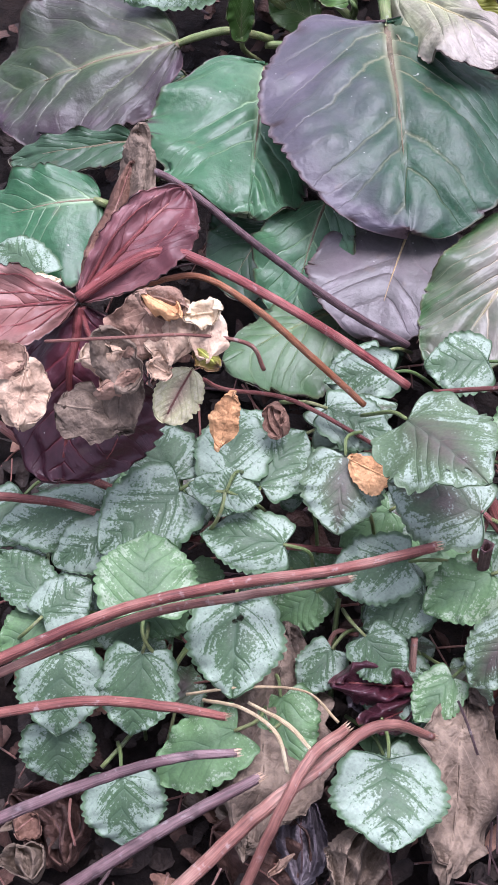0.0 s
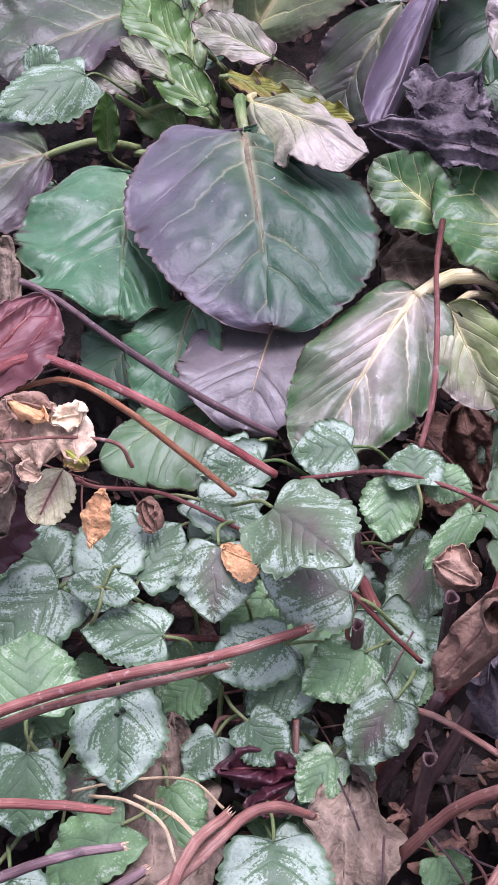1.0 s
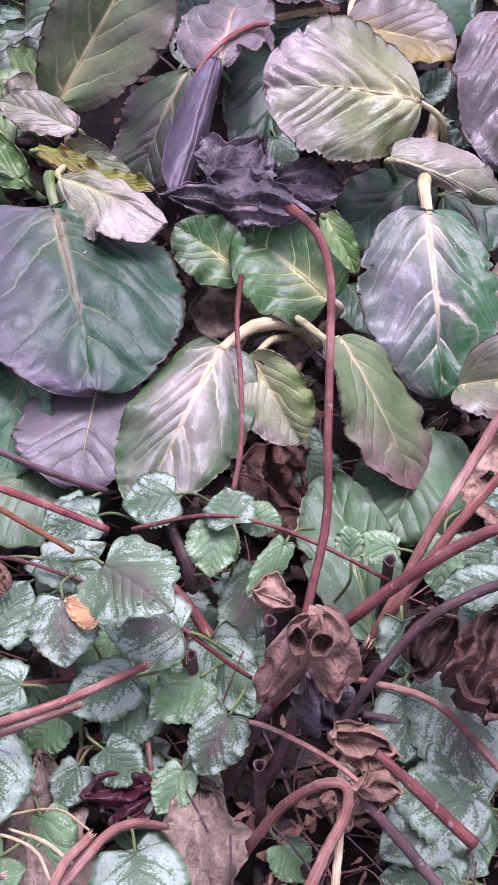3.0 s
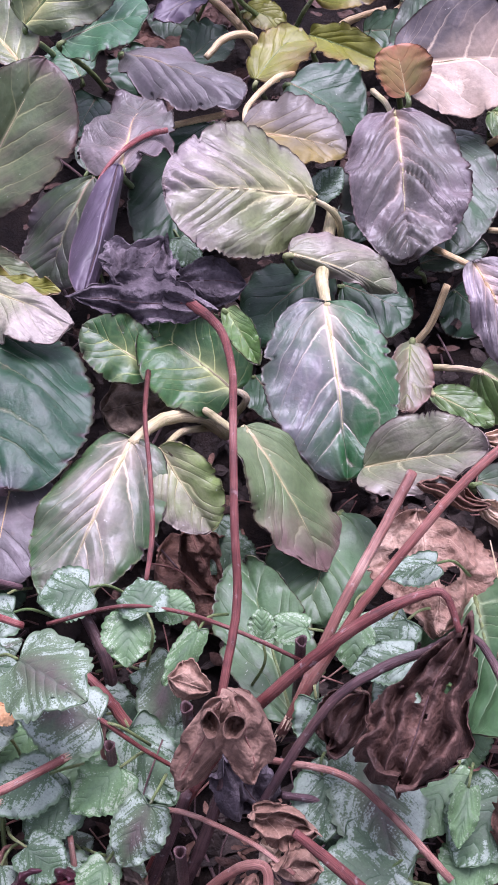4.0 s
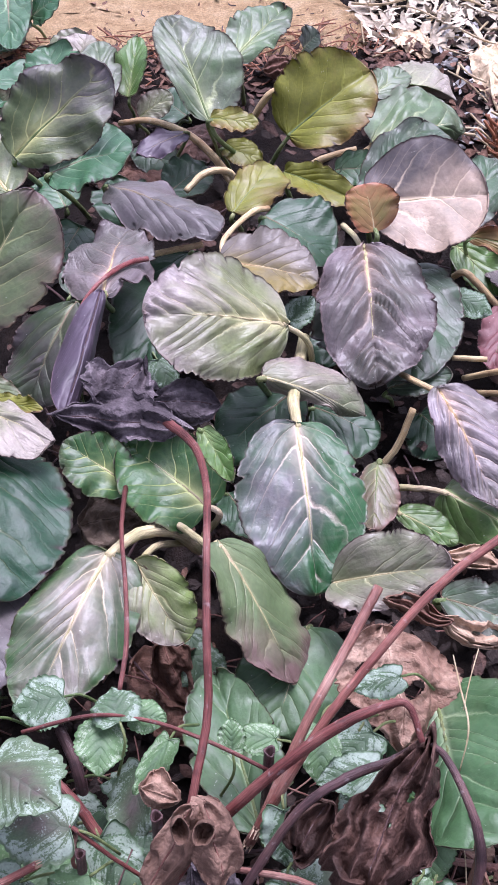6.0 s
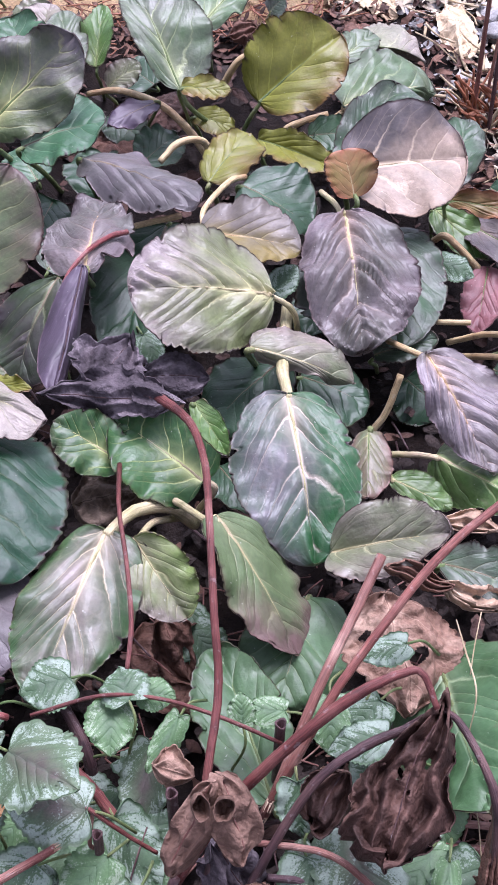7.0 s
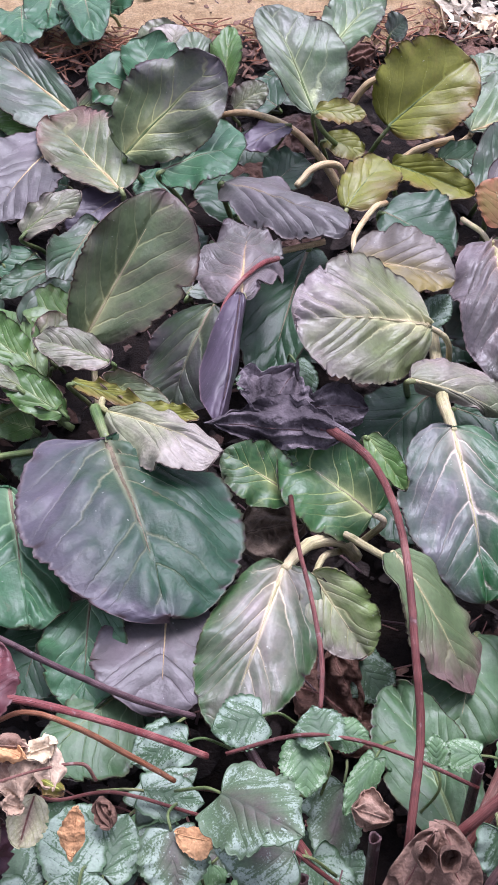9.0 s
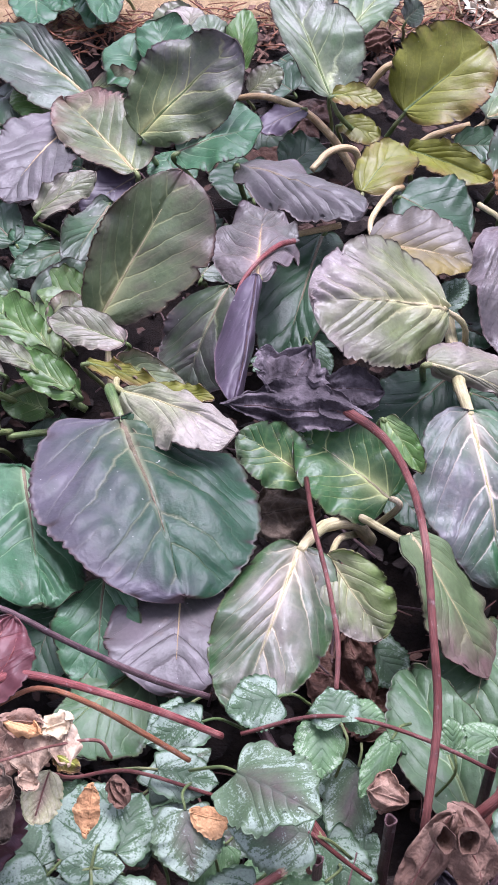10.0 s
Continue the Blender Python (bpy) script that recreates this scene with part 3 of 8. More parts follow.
def blade(base, tip, left, right, nu=46, nv=26, arch=0.05, cup=0.05, widest=0.5, full=0.6, lobe=0.1, veins=6, slant=0.58,
          quilt=0.006, wave=0.012, crumple=0.0, tooth=0.0, teeth=14, bite=0.03, thick=0.0011, twist=0.0, end=0.0, roll=0.0, pleats=9.0, slack=4.0, holes=(), point=None, rag=0.0, fold=0.6, nicks=0):
    """A leaf blade with two faces and a rim, from its base, its tip and its widest points.
    arch: rise of the midrib; cup: rise of the rims; full: small for a round outline; lobe: how far the base's shoulders
    reach back; quilt: relief between the side veins; crumple: folds of a withered leaf; end: how far the tip bends down."""
    SEED[0] += 1
    seed = SEED[0] * 1.37
    rng = np.random.RandomState(SEED[0])
    B, T, Lf, Rt = (np.array(v, float) for v in (base, tip, left, right))
    axis = T - B
    length = np.linalg.norm(axis)
    a = axis / length
    mid = B + axis * widest
    dl, dr = Lf - mid, Rt - mid
    dl, dr = dl - a * (dl @ a) * 0.6, dr - a * (dr @ a) * 0.6
    up = unit(np.cross(a, dl - dr))
    if up[2] < 0:
        up = -up
    k = math.log(0.5) / math.log(widest)
    U, V = np.meshgrid(np.linspace(0, 1, nu), np.linspace(-1, 1, nv), indexing="ij")
    u, v = U.ravel(), V.ravel()
    ue = 0.5 - 0.5 * np.cos(np.pi * u)
    ue = 0.35 * u + 0.65 * ue
    prof = np.maximum(np.sin(np.pi * np.clip(ue, 0, 1) ** k), 0) ** np.where(ue > widest, full if point is None else point, full)
    prof = np.maximum(prof, 0.012)
    # an uneven rim with small teeth and a few bites
    ang = np.where(v < 0, -1.0, 1.0) * ue
    rimwave = np.array([noise.noise(Vector((x * 3.1, seed, 0.3))) for x in ang])
    bites = np.array([max(0.0, noise.noise(Vector((x * 17.0, seed * 2, 1.3))) - 0.32) for x in ang])
    saw = np.abs(np.sin(ang * np.pi * teeth))
    nick = np.zeros_like(ang)
    for _ in range(nicks):
        at, wide = rng.uniform(0.12, 0.97) * rng.choice((-1, 1)), rng.uniform(0.005, 0.013)
        nick += rng.uniform(0.4, 1.0) * np.exp(-(((ang - at) / wide) ** 2))
    nick = np.minimum(nick, 1.0) * np.clip((np.abs(v) - 0.8) * 6, 0, 1)
    prof = prof * (1 + 0.05 * rimwave - bite * 4 * bites * (np.abs(v) > 0.85) + tooth * (saw - 0.5) * np.abs(v) ** 6 - 0.055 * nick)
    if rag:
        torn = np.array([noise.noise(Vector((x * 3.4, seed, 2.2))) + 0.3 * noise.noise(Vector((x * 9.0, seed, 4.2))) for x in ang])
        prof = prof * (1 + rag * torn)
    av = np.abs(v)
    spread = np.where((v < 0)[:, None], dl[None] * av[:, None], dr[None] * av[:, None]) * prof[:, None]
    P = B + axis * ue[:, None] + spread
    P -= axis[None] * (lobe * av**1.5 * np.exp(-(ue / 0.16) ** 2) * prof)[:, None]
    if rag:
        torn = np.array([noise.noise(Vector((x * 2.3, seed, 8.2))) + 0.5 * noise.noise(Vector((x * 7.0, seed, 1.2))) for x in v])
        P += axis[None] * (0.5 * rag * torn * (2 * ue - 1) ** 3)[:, None]
    # side veins leave the midrib and lean to the tip, unevenly spaced
    uneven = np.array([noise.noise(Vector((x * 2.6 + seed, y * 1.1, seed))) for x, y in zip(ue, v)])
    lateral = av * np.minimum(prof, 1.1)
    rise = np.maximum(slant * lateral * (0.72 + 0.28 * lateral), 1e-4)
    lean = np.where(ue > rise, (ue - rise) * veins, 1.4 * (ue / rise - 1) * np.minimum(1, lateral * 8))
    gaps = np.array([noise.noise(Vector((x * 0.55, seed + (3.0 if y < 0 else 0.0), 1.7))) for x, y in zip(lean, v)])
    phase = lean + 1.15 * gaps + 0.42 * uneven
    ridge = np.abs(((phase + 0.5) % 1.0) - 0.5)
    vein = np.exp(-(av * prof / 0.05) ** 2) * (1 - 0.5 * ue)
    h = arch * np.sin(np.pi * ue) + cup * (av * prof) ** 2 - end * np.clip(ue - 0.55, 0, 1) ** 2 * 4
    puff = 0.55 + 0.9 * np.array([noise.noise(Vector((x * 4 + seed, y * 2.5, 7.0))) for x, y in zip(ue, v)])
    # soft pillows between the side veins, broken into cells by weaker cross veins
    cells = np.abs(np.sin(np.pi * (lateral * 2.6 + 0.35 * phase + 1.6 * uneven)))
    # towards the rim the veins fork, and the pillows with them
    forked = np.clip((av - 0.42) * 3.2, 0, 1)
    ridge2 = np.abs(((2 * phase + 0.7 * av + 0.5) % 1.0) - 0.5)
    pillow = (np.sin(np.pi * ridge) * (1 - 0.75 * forked) + 0.6 * forked * np.sin(np.pi * ridge2)) * (0.55 + 0.45 * cells**0.6)
    h = h + quilt * min(1.0, length / 0.13) ** 1.5 / length * 0.30 * puff * pillow * (1 - av**4) - 0.010 * np.exp(-(av / 0.08) ** 2)
    h = h + twist * v * ue
    P += up[None] * (h * length)[:, None]
    w = wobble(P, 26.0, seed)
    wave = min(wave, 0.11 * length)
    P += up[None] * (w * wave * (0.35 + av))[:, None]
    rimw = np.array([noise.noise(Vector((x * 7.0, seed, 5.0))) for x in ang])
    P += up[None] * (rimw * wave * 1.3 * av**3)[:, None]
    if crumple:
        s = unit(dl - dr)
        f1, f2, f3 = wobble(P, 42.0, seed), wobble(P, 85.0, seed + 9), wobble(P, 30.0, seed + 31)
        f4 = wobble(P, 170.0, seed + 5)
        crease = np.sin(v * pleats + rng.uniform(0, 6) + slack * f3) * (0.35 + 0.65 * av)
        P += up[None] * (crumple * (f1 * 0.8 + f2 * 0.75 + f4 * 0.45 + crease * fold))[:, None]
        P += s[None] * (crumple * 0.7 * f3)[:, None] + a[None] * (crumple * 0.5 * f2)[:, None]
    if roll:
        # rims rolled under
        P -= up[None] * (roll * length * av**3)[:, None]
        P -= spread * (0.35 * av**4)[:, None]
    G = P.reshape(nu, nv, 3)
    du, dv = np.gradient(G, axis=0), np.gradient(G, axis=1)
    N = np.cross(dv, du)
    N /= np.maximum(np.linalg.norm(N, axis=2, keepdims=True), 1e-9)
    if (N.reshape(-1, 3) @ up).mean() < 0:
        N = -N
    under = (G - N * thick).reshape(-1, 3)
    verts = np.vstack([P, under])
    M, faces = nu * nv, []
    for i in range(nu - 1):
        for j in range(nv - 1):
            q = (i * nv + j, i * nv + j + 1, (i + 1) * nv + j + 1, (i + 1) * nv + j)
            cu, cv = ue[q[0]] * 0.5 + ue[q[2]] * 0.5, v[q[0]] * 0.5 + v[q[1]] * 0.5
            if any((cu - hu) ** 2 + (0.5 * (cv - hv)) ** 2 < hr**2 for hu, hv, hr in holes):
                continue
            faces.append(q)
            faces.append(tuple(M + x for x in reversed(q)))
    ring = [j for j in range(nv)] + [i * nv + nv - 1 for i in range(1, nu)] + [(nu - 1) * nv + j for j in range(nv - 2, -1, -1)] + [i * nv for i in range(nu - 2, 0, -1)]
    for x, y in zip(ring, ring[1:] + ring[:1]):
        faces.append((x, y, M + y, M + x))
    n0 = np.cross(verts[faces[0][1]] - verts[faces[0][0]], verts[faces[0][2]] - verts[faces[0][0]])
    if n0 @ N[0, 0] < 0:
        faces = [tuple(reversed(q)) for q in faces]
    rim = np.maximum(av**3, np.clip((ue - 0.8) / 0.2, 0, 1) ** 2)
    band = np.clip((av * 0.9 + 0.5 * np.abs(ue - 0.45)) * 1.25, 0, 1)
    attrs = {"phase": np.r_[phase, phase], "av": np.r_[av, av], "sv": np.r_[v, v], "ue": np.r_[ue, ue], "vein": np.r_[vein, vein * 0.6], "rim": np.r_[rim, rim], "band": np.r_[band, band], "nick": np.r_[nick, nick], "grown": np.full(2 * len(av), min(1.0, length / 0.13))}
    spine = G[:, nv // 2] * 0.5 + G[:, nv // 2 - 1] * 0.5 if nv % 2 == 0 else G[:, nv // 2]
    return verts, faces, attrs, spine, N[:, nv // 2]


def plant(name, at, label, category, group=""):
    e = new(name)
    e.location = at
    e.empty_display_size = 0.02
    tagged(e, label, category, group)
    bpy.context.view_layer.update()
    return e


def under(ob, parent):
    """Make ob a part of parent without moving it."""
    ob.parent = parent
    top = parent
    off = Vector((0, 0, 0))
    while top is not None:
        off += top.location
        top = top.parent
    ob.location = -off
    return ob


DULL = ("flush", "marbled", "shade", "slate", "deep", "jade", "violet", "mauve")


def bergenia(where, base, tip, left, right, look, via=(), rib="pale_stalk", root=None, stem=0.0029, **shape):
    """One leaf of a bergenia clump: its blade with a raised midrib, and the leaf stalk down to the clump's crown."""
    for key, value in dict(widest=0.47, full=0.52, lobe=0.10, veins=4.6, quilt=0.006, wave=0.008, cup=0.05, arch=0.05, tooth=0.022, teeth=24, bite=0.07, nicks=11).items():
        shape.setdefault(key, value)
    size = np.linalg.norm(np.array(tip) - np.array(base))
    shape["nu"], shape["nv"] = (118, 38) if size > 0.085 else (84, 24)
    v, f, at, spine, normal = blade(base, tip, left, right, **shape)
    ob = under(link_mesh("leaf", v, f, MATS[look], attrs=at), where)
    n = len(spine)
    keep = list(range(0, int(n * 0.72), 4))
    rad = [max(0.0003, size * 0.024 * (1 - i / (n * 0.74)) ** 1.2) for i in keep]
    pts = [spine[i] - normal[i] * (r * 0.62) for i, r in zip(keep, rad)]
    if rib in ("pale_stalk", "green_stalk") and look in DULL:
        rib = "dull_stalk"
    tv, tf, tu = tube(pts, rad, 6, 0, SEED[0], 2)
    if rib:
        under(link_mesh("midrib", tv, tf, MATS[rib], uvs=tu), ob)
    crown = np.array(root if root is not None else where.location)
    a = np.array(base) - np.array(tip)
    a = unit(a)
    b = np.array(base, float) - np.array(normal[0]) * 0.0015
    if via:
        pts = [b - a * 0.004] + [np.array(p) for p in via] + ([crown] if root is not None else [])
    else:
        # no bend to be seen: the stalk turns down under the blade into the soil
        foot = b - a * min(0.03, 0.35 * size) + np.array([0, 0.7 * b[2], 0])
        foot[2] = ground_height(foot[0], foot[1]) - 0.003
        pts = [b - a * 0.004, b + a * 0.003 - np.array([0, 0, 0.006]), 0.5 * b + 0.5 * foot, foot]
    rad = [stem * 0.75, stem * 0.9] + [stem] * (len(pts) - 2)
    tv, tf, tu = tube(pts, rad, 8, 0.03, SEED[0])
    under(link_mesh("petiole", tv, tf, MATS[("green_stalk" if rib == "dull_stalk" else rib or "green_stalk") if via else "green_stalk"], uvs=tu), where)
    return ob


def archangel(where, base, tip, left, right, look="silver", **shape):
    """One leaf of the silver-marked archangel, with its short stalk."""
    for key, value in dict(nu=96, nv=20, widest=0.35, full=0.50, point=0.80, lobe=0.30, veins=4.4, slant=0.55, quilt=0.006, wave=0.006, cup=-0.10, arch=0.05, tooth=0.085, teeth=11, bite=0.01, thick=0.0007, end=0.05).items():
        shape.setdefault(key, value)
    foot = Vector(base)
    tip, left, right = (foot + (Vector(q) - foot) * 1.13 for q in (tip, left, right))
    v, f, at, spine, normal = blade(base, tip, left, right, **shape)
    ob = under(link_mesh("leaf", v, f, MATS[look], attrs=at), where)
    b, t = np.array(base, float), np.array(tip, float)
    a = unit(b - t)
    rng = np.random.RandomState(SEED[0])
    q = b + a * 0.012 + np.array([0, 0, -0.004])
    end = b + a * 0.022 + np.array([rng.uniform(-0.012, 0.012), rng.uniform(0.0, 0.012), -0.03])
    tv, tf, tu = tube([b, q, end], [0.0009, 0.001, 0.0011], 5, 0, SEED[0], 4)
    under(link_mesh("petiole", tv, tf, MATS["green_stalk"], uvs=tu), where)
    return ob


def dead_leaf(name, base, tip, left, right, look, label, category="leaf", where=None, rays=(), ribs=0.007, **shape):
    """A withered, crumpled leaf, a thing of its own unless it hangs on a plant."""
    for key, value in dict(nu=52, nv=44, crumple=0.012, full=0.7, lobe=0.05, veins=5, quilt=0.006, wave=0.014, cup=-0.05, tooth=0.08, bite=0.12, thick=0.0008).items():
        shape.setdefault(key, value)
    v, f, at, spine, normal = blade(base, tip, left, right, **shape)
    ob = link_mesh(name, v, f, MATS[look], attrs=at)
    keep = list(range(0, int(len(spine) * 0.85), 4))
    size = np.linalg.norm(np.array(tip) - np.array(base))
    tv, tf, tu = tube([spine[i] for i in keep], [max(0.0005, size * ribs * (1 - i / len(spine))) for i in keep], 6, 0, SEED[0], 3)
    under(link_mesh("midrib", tv, tf, MATS[look] if look in ("tan", "russet", "ashen", "cream", "orange", "olive") else MATS["blood_stalk" if look in ("crimson", "faded", "maroon") else "dark_stalk" if look in ("umber", "plum", "violet") else "pink_stalk"], uvs=tu), ob)
    # further ribs that fan out from the leaf's foot
    nu, nv = shape["nu"], shape["nv"]
    for ray in rays:
        line = [v[i * nv + int(round((nv - 1) * 0.5 * (1 + ray * min(1.0, 2.2 * i / nu))))] for i in range(0, int(nu * 0.8), 4)]
        tv, tf, tu = tube(line, [max(0.0004, size * ribs * 0.6 * (1 - i / len(line))) for i in range(len(line))], 6, 0, SEED[0], 3)
        under(link_mesh("rib", tv, tf, MATS["blood_stalk"], uvs=tu), ob)
    if where is not None:
        return under(ob, where)
    return tagged(ob, label, category)


def stalk(name, rows, look, label="", category="stalk", where=None, ribs=0.06, sides=12, group="dead stalks", broken=False):
    """rows: x, y, z and radius in millimetres."""
    SEED[0] += 1
    tv, tf, tu = tube([r[:3] for r in rows], [r[3] / 1000 for r in rows], sides, ribs, SEED[0], 8)
    ob = link_mesh(name, tv, tf, MATS[look], uvs=tu)
    if where is not None:
        return under(ob, where)
    if broken:
        frayed_end(ob, rows, look)
    return tagged(ob, label, category, group)


def frayed_end(ob, rows, look):
    """The torn end of a stalk: a ring of short uneven splinters round a pale core."""
    a, b = np.array(rows[-2][:3], float), np.array(rows[-1][:3], float)
    d, r = unit(b - a), rows[-1][3] / 1000
    s = unit(np.cross(d, (0.2, 0.3, 1.0)))
    t = np.cross(d, s)
    rng = np.random.RandomState(SEED[0])
    verts, faces = [], []
    for k in range(9):
        w0, w1 = 2 * math.pi * k / 9, 2 * math.pi * (k + 0.9) / 9
        n0 = len(verts)
        out = rng.uniform(0.6, 2.2) * r
        for w, q in ((w0, 1.03), (w1, 1.03), (w1, 0.72), (w0, 0.72)):
            verts.append(b - d * r * 0.5 + (math.cos(w) * s + math.sin(w) * t) * r * q)
        m = (w0 + w1) / 2
        verts.append(b + d * out + (math.cos(m) * s + math.sin(m) * t) * r * rng.uniform(0.7, 1.1))
        faces += [(n0, n0 + 1, n0 + 4), (n0 + 1, n0 + 2, n0 + 4), (n0 + 2, n0 + 3, n0 + 4), (n0 + 3, n0, n0 + 4)]
    under(link_mesh("frayed_end", verts, faces, MATS["tan"], attrs={"vein": [0.0] * len(verts)}, smooth=False), ob)["label"] = "pale torn end"


def rolled_lobe(ob, mouth, way, radius, depth, look):
    """A lobe of a withered leaf rolled into an open tube: an outer and an inner wall with a thin lip."""
    m, d = np.array(mouth, float), unit(np.array(way, float))
    s = unit(np.cross(d, (0, 0, 1.0)))
    t = np.cross(s, d)
    SEED[0] += 1
    verts, faces, sides = [], [], 20
    rows = ((depth, 0.75), (depth * 0.6, 0.98), (depth * 0.2, 1.06), (0.0, 1.0), (0.0008, 0.93), (depth * 0.3, 0.88), (depth * 0.8, 0.62), (depth * 0.97, 0.02))
    for h, r in rows:
        for k in range(sides):
            w = 2 * math.pi * k / sides
            q = radius * r * (1 + 0.10 * math.sin(2 * w + SEED[0]) + 0.05 * math.sin(5 * w + h * 300))
            verts.append(m + d * (h + 0.0025 * math.sin(3 * w + SEED[0])) + (math.cos(w) * s + 1.25 * math.sin(w) * t) * q)
    for i in range(len(rows) - 1):
        for k in range(sides):
            q = (k + 1) % sides
            faces.append((i * sides + k, i * sides + q, (i + 1) * sides + q, (i + 1) * sides + k))
    under(link_mesh("rolled_lobe", verts, faces, MATS[look], attrs={"vein": [0.0] * len(verts)}), ob)


# ---- ground ----
def ground_height(x, y):
    rise = 0.055 * np.clip((-0.08 - y) / 0.35, 0, 1)
    v = Vector((x * 9, y * 9, 0.0))
    near = 1.0 if -1.2 < x < 1.6 and -1.2 < y < 1.7 else 0.2
    sand = np.clip((y - 0.82) / 0.1, 0, 1)
    return rise + near * (1 - 0.8 * sand) * (0.010 * noise.noise(v) + 0.006 * noise.noise(v * 4.3))


def spaced(lo, hi, step, far):
    a = list(np.arange(lo, hi, step))
    out, d, x = [], step, hi
    while x < far:
        out.append(x)
        d *= 1.7
        x += d
    out.append(far)
    back, d, x = [], step, lo
    while x > -far:
        d *= 1.7
        x -= d
        back.append(max(x, -far))
    return back[::-1] + a + out


xs, ys = spaced(-0.75, 1.25, 0.0135, 60.0), spaced(-0.8, 1.5, 0.0135, 60.0)
gv = [(x, y, ground_height(x, y)) for y in ys for x in xs]
nx = len(xs)
gf = [(j * nx + i, j * nx + i + 1, (j + 1) * nx + i + 1, (j + 1) * nx + i) for j in range(len(ys) - 1) for i in range(nx - 1)]
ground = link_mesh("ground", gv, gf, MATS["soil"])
tagged(ground, "damp garden soil, coloured darker for the shade under the plants", "ground", kind="structure")

# a path of sand behind the bed, a thin uneven layer on the soil
sx, sy = np.linspace(-3.0, 0.47, 150), np.linspace(0.86, 3.2, 110)
sv = []
for y in sy:
    for x in sx:
        e = 0.05 * noise.noise(Vector((x * 5, 0.3, 0))) + 0.02 * noise.noise(Vector((x * 23, 0.3, 2)))
        w = 0.05 * noise.noise(Vector((0.7, y * 6, 0)))
        px, py = x + (w if x > 0.3 else 0), y + (e if y < 1.0 else 0)
        rim = min(1.0, max(0.0, min((y - 0.86) / 0.06, (0.47 - x) / 0.05)))
        sv.append((px, py, 0.010 * rim - 0.006 + 0.004 * noise.noise(Vector((x * 30, y * 30, 0))) + 0.003 * noise.noise(Vector((x * 90, y * 90, 0)))))
sf = [(j * 150 + i, j * 150 + i + 1, (j + 1) * 150 + i + 1, (j + 1) * 150 + i) for j in range(109) for i in range(149)]
tagged(link_mesh("sand_path", sv, sf, MATS["sand"]), "orange-beige sandy path behind the plant bed", "path", kind="structure")

# ---- plants ----
clump_a = plant("bergenia_plant", (-0.03, 0.15, 0.0), "bergenia clump with large green and purple-flushed leaves", "plant", "bergenia clumps")
clump_b = plant("bergenia_plant", (0.20, 0.06, 0.0), "bergenia clump with pale-veined green and purple leaves", "plant", "bergenia clumps")
clump_c = plant("bergenia_plant", (0.36, 0.22, 0.0), "bergenia clump with purple, rosy and slate leaves", "plant", "bergenia clumps")
clump_d = plant("bergenia_plant", (0.27, 0.55, 0.0), "bergenia clump with olive and grey-green leaves beside a sandy path", "plant", "bergenia clumps")
clump_e = plant("bergenia_plant", (0.03, 0.52, 0.0), "bergenia clump with upright brown-green and violet leaves", "plant", "bergenia clumps")
clump_f = plant("bergenia_plant", (-0.06, 0.30, 0.0), "bergenia clump with small green leaves", "plant", "bergenia clumps")
nettle_a = plant("yellow_archangel", (-0.03, -0.34, 0.05), "silver-marked yellow archangel creeping over leaf litter", "plant", "yellow archangel")
nettle_b = plant("yellow_archangel", (0.03, -0.24, 0.04), "silver-marked yellow archangel beside bergenia", "plant", "yellow archangel")
nettle_c = plant("yellow_archangel", (0.13, -0.22, 0.04), "yellow archangel with purplish-centred silver leaves", "plant", "yellow archangel")
nettle_d = plant("yellow_archangel", (0.24, -0.25, 0.04), "yellow archangel among withered leaves", "plant", "yellow archangel")

# ---- bergenia leaves ----
bergenia(clump_a, (-0.0137, 0.0619, 0.1580), (0.0249, -0.0944, 0.1580), (0.0818, -0.0206, 0.1500), (-0.0759, -0.0148, 0.1630), "marbled", arch=0.07, cup=-0.03, veins=5, widest=0.45, full=0.45, lobe=0.26, nu=72, nv=36, quilt=0.016, bite=0.05, nicks=14, via=((-0.0185, 0.0830, 0.1600), (-0.0215, 0.1050, 0.1500), (-0.0200, 0.1400, 0.1000), (-0.0180, 0.1700, 0.0200)), stem=0.0046, rib="green_stalk")
bergenia(clump_b, (0.1039, -0.0546, 0.1500), (0.0521, -0.1666, 0.1300), (0.0386, -0.1156, 0.1500), (0.1180, -0.1204, 0.1380), "pale", arch=0.06, cup=-0.12, widest=0.42, nu=60, nv=34, quilt=0.011, via=((0.1243, -0.0284, 0.1350), (0.1501, -0.0121, 0.1150), (0.1685, 0.0057, 0.0700),), stem=0.0052)
bergenia(clump_b, (0.1223, -0.0622, 0.1480), (0.1535, -0.1127, 0.1200), (0.1626, -0.0953, 0.1500), (0.1192, -0.1086, 0.1330), "limy", cup=-0.10, full=0.55, bite=0.12, wave=0.009, nu=60, nv=48, holes=((0.12, -0.25, 0.03),), via=((0.1371, -0.0284, 0.1200), (0.1590, 0.0046, 0.0800),))
bergenia(clump_a, (-0.0318, 0.2208, 0.1180), (0.0463, 0.3006, 0.2050), (-0.0294, 0.2491, 0.1850), (0.0635, 0.2409, 0.1600), "bramble", cup=0.06, arch=0.02, widest=0.5, via=((-0.0266, 0.2100, 0.1000), (-0.0260, 0.1814, 0.0600),), nu=44, nv=32)
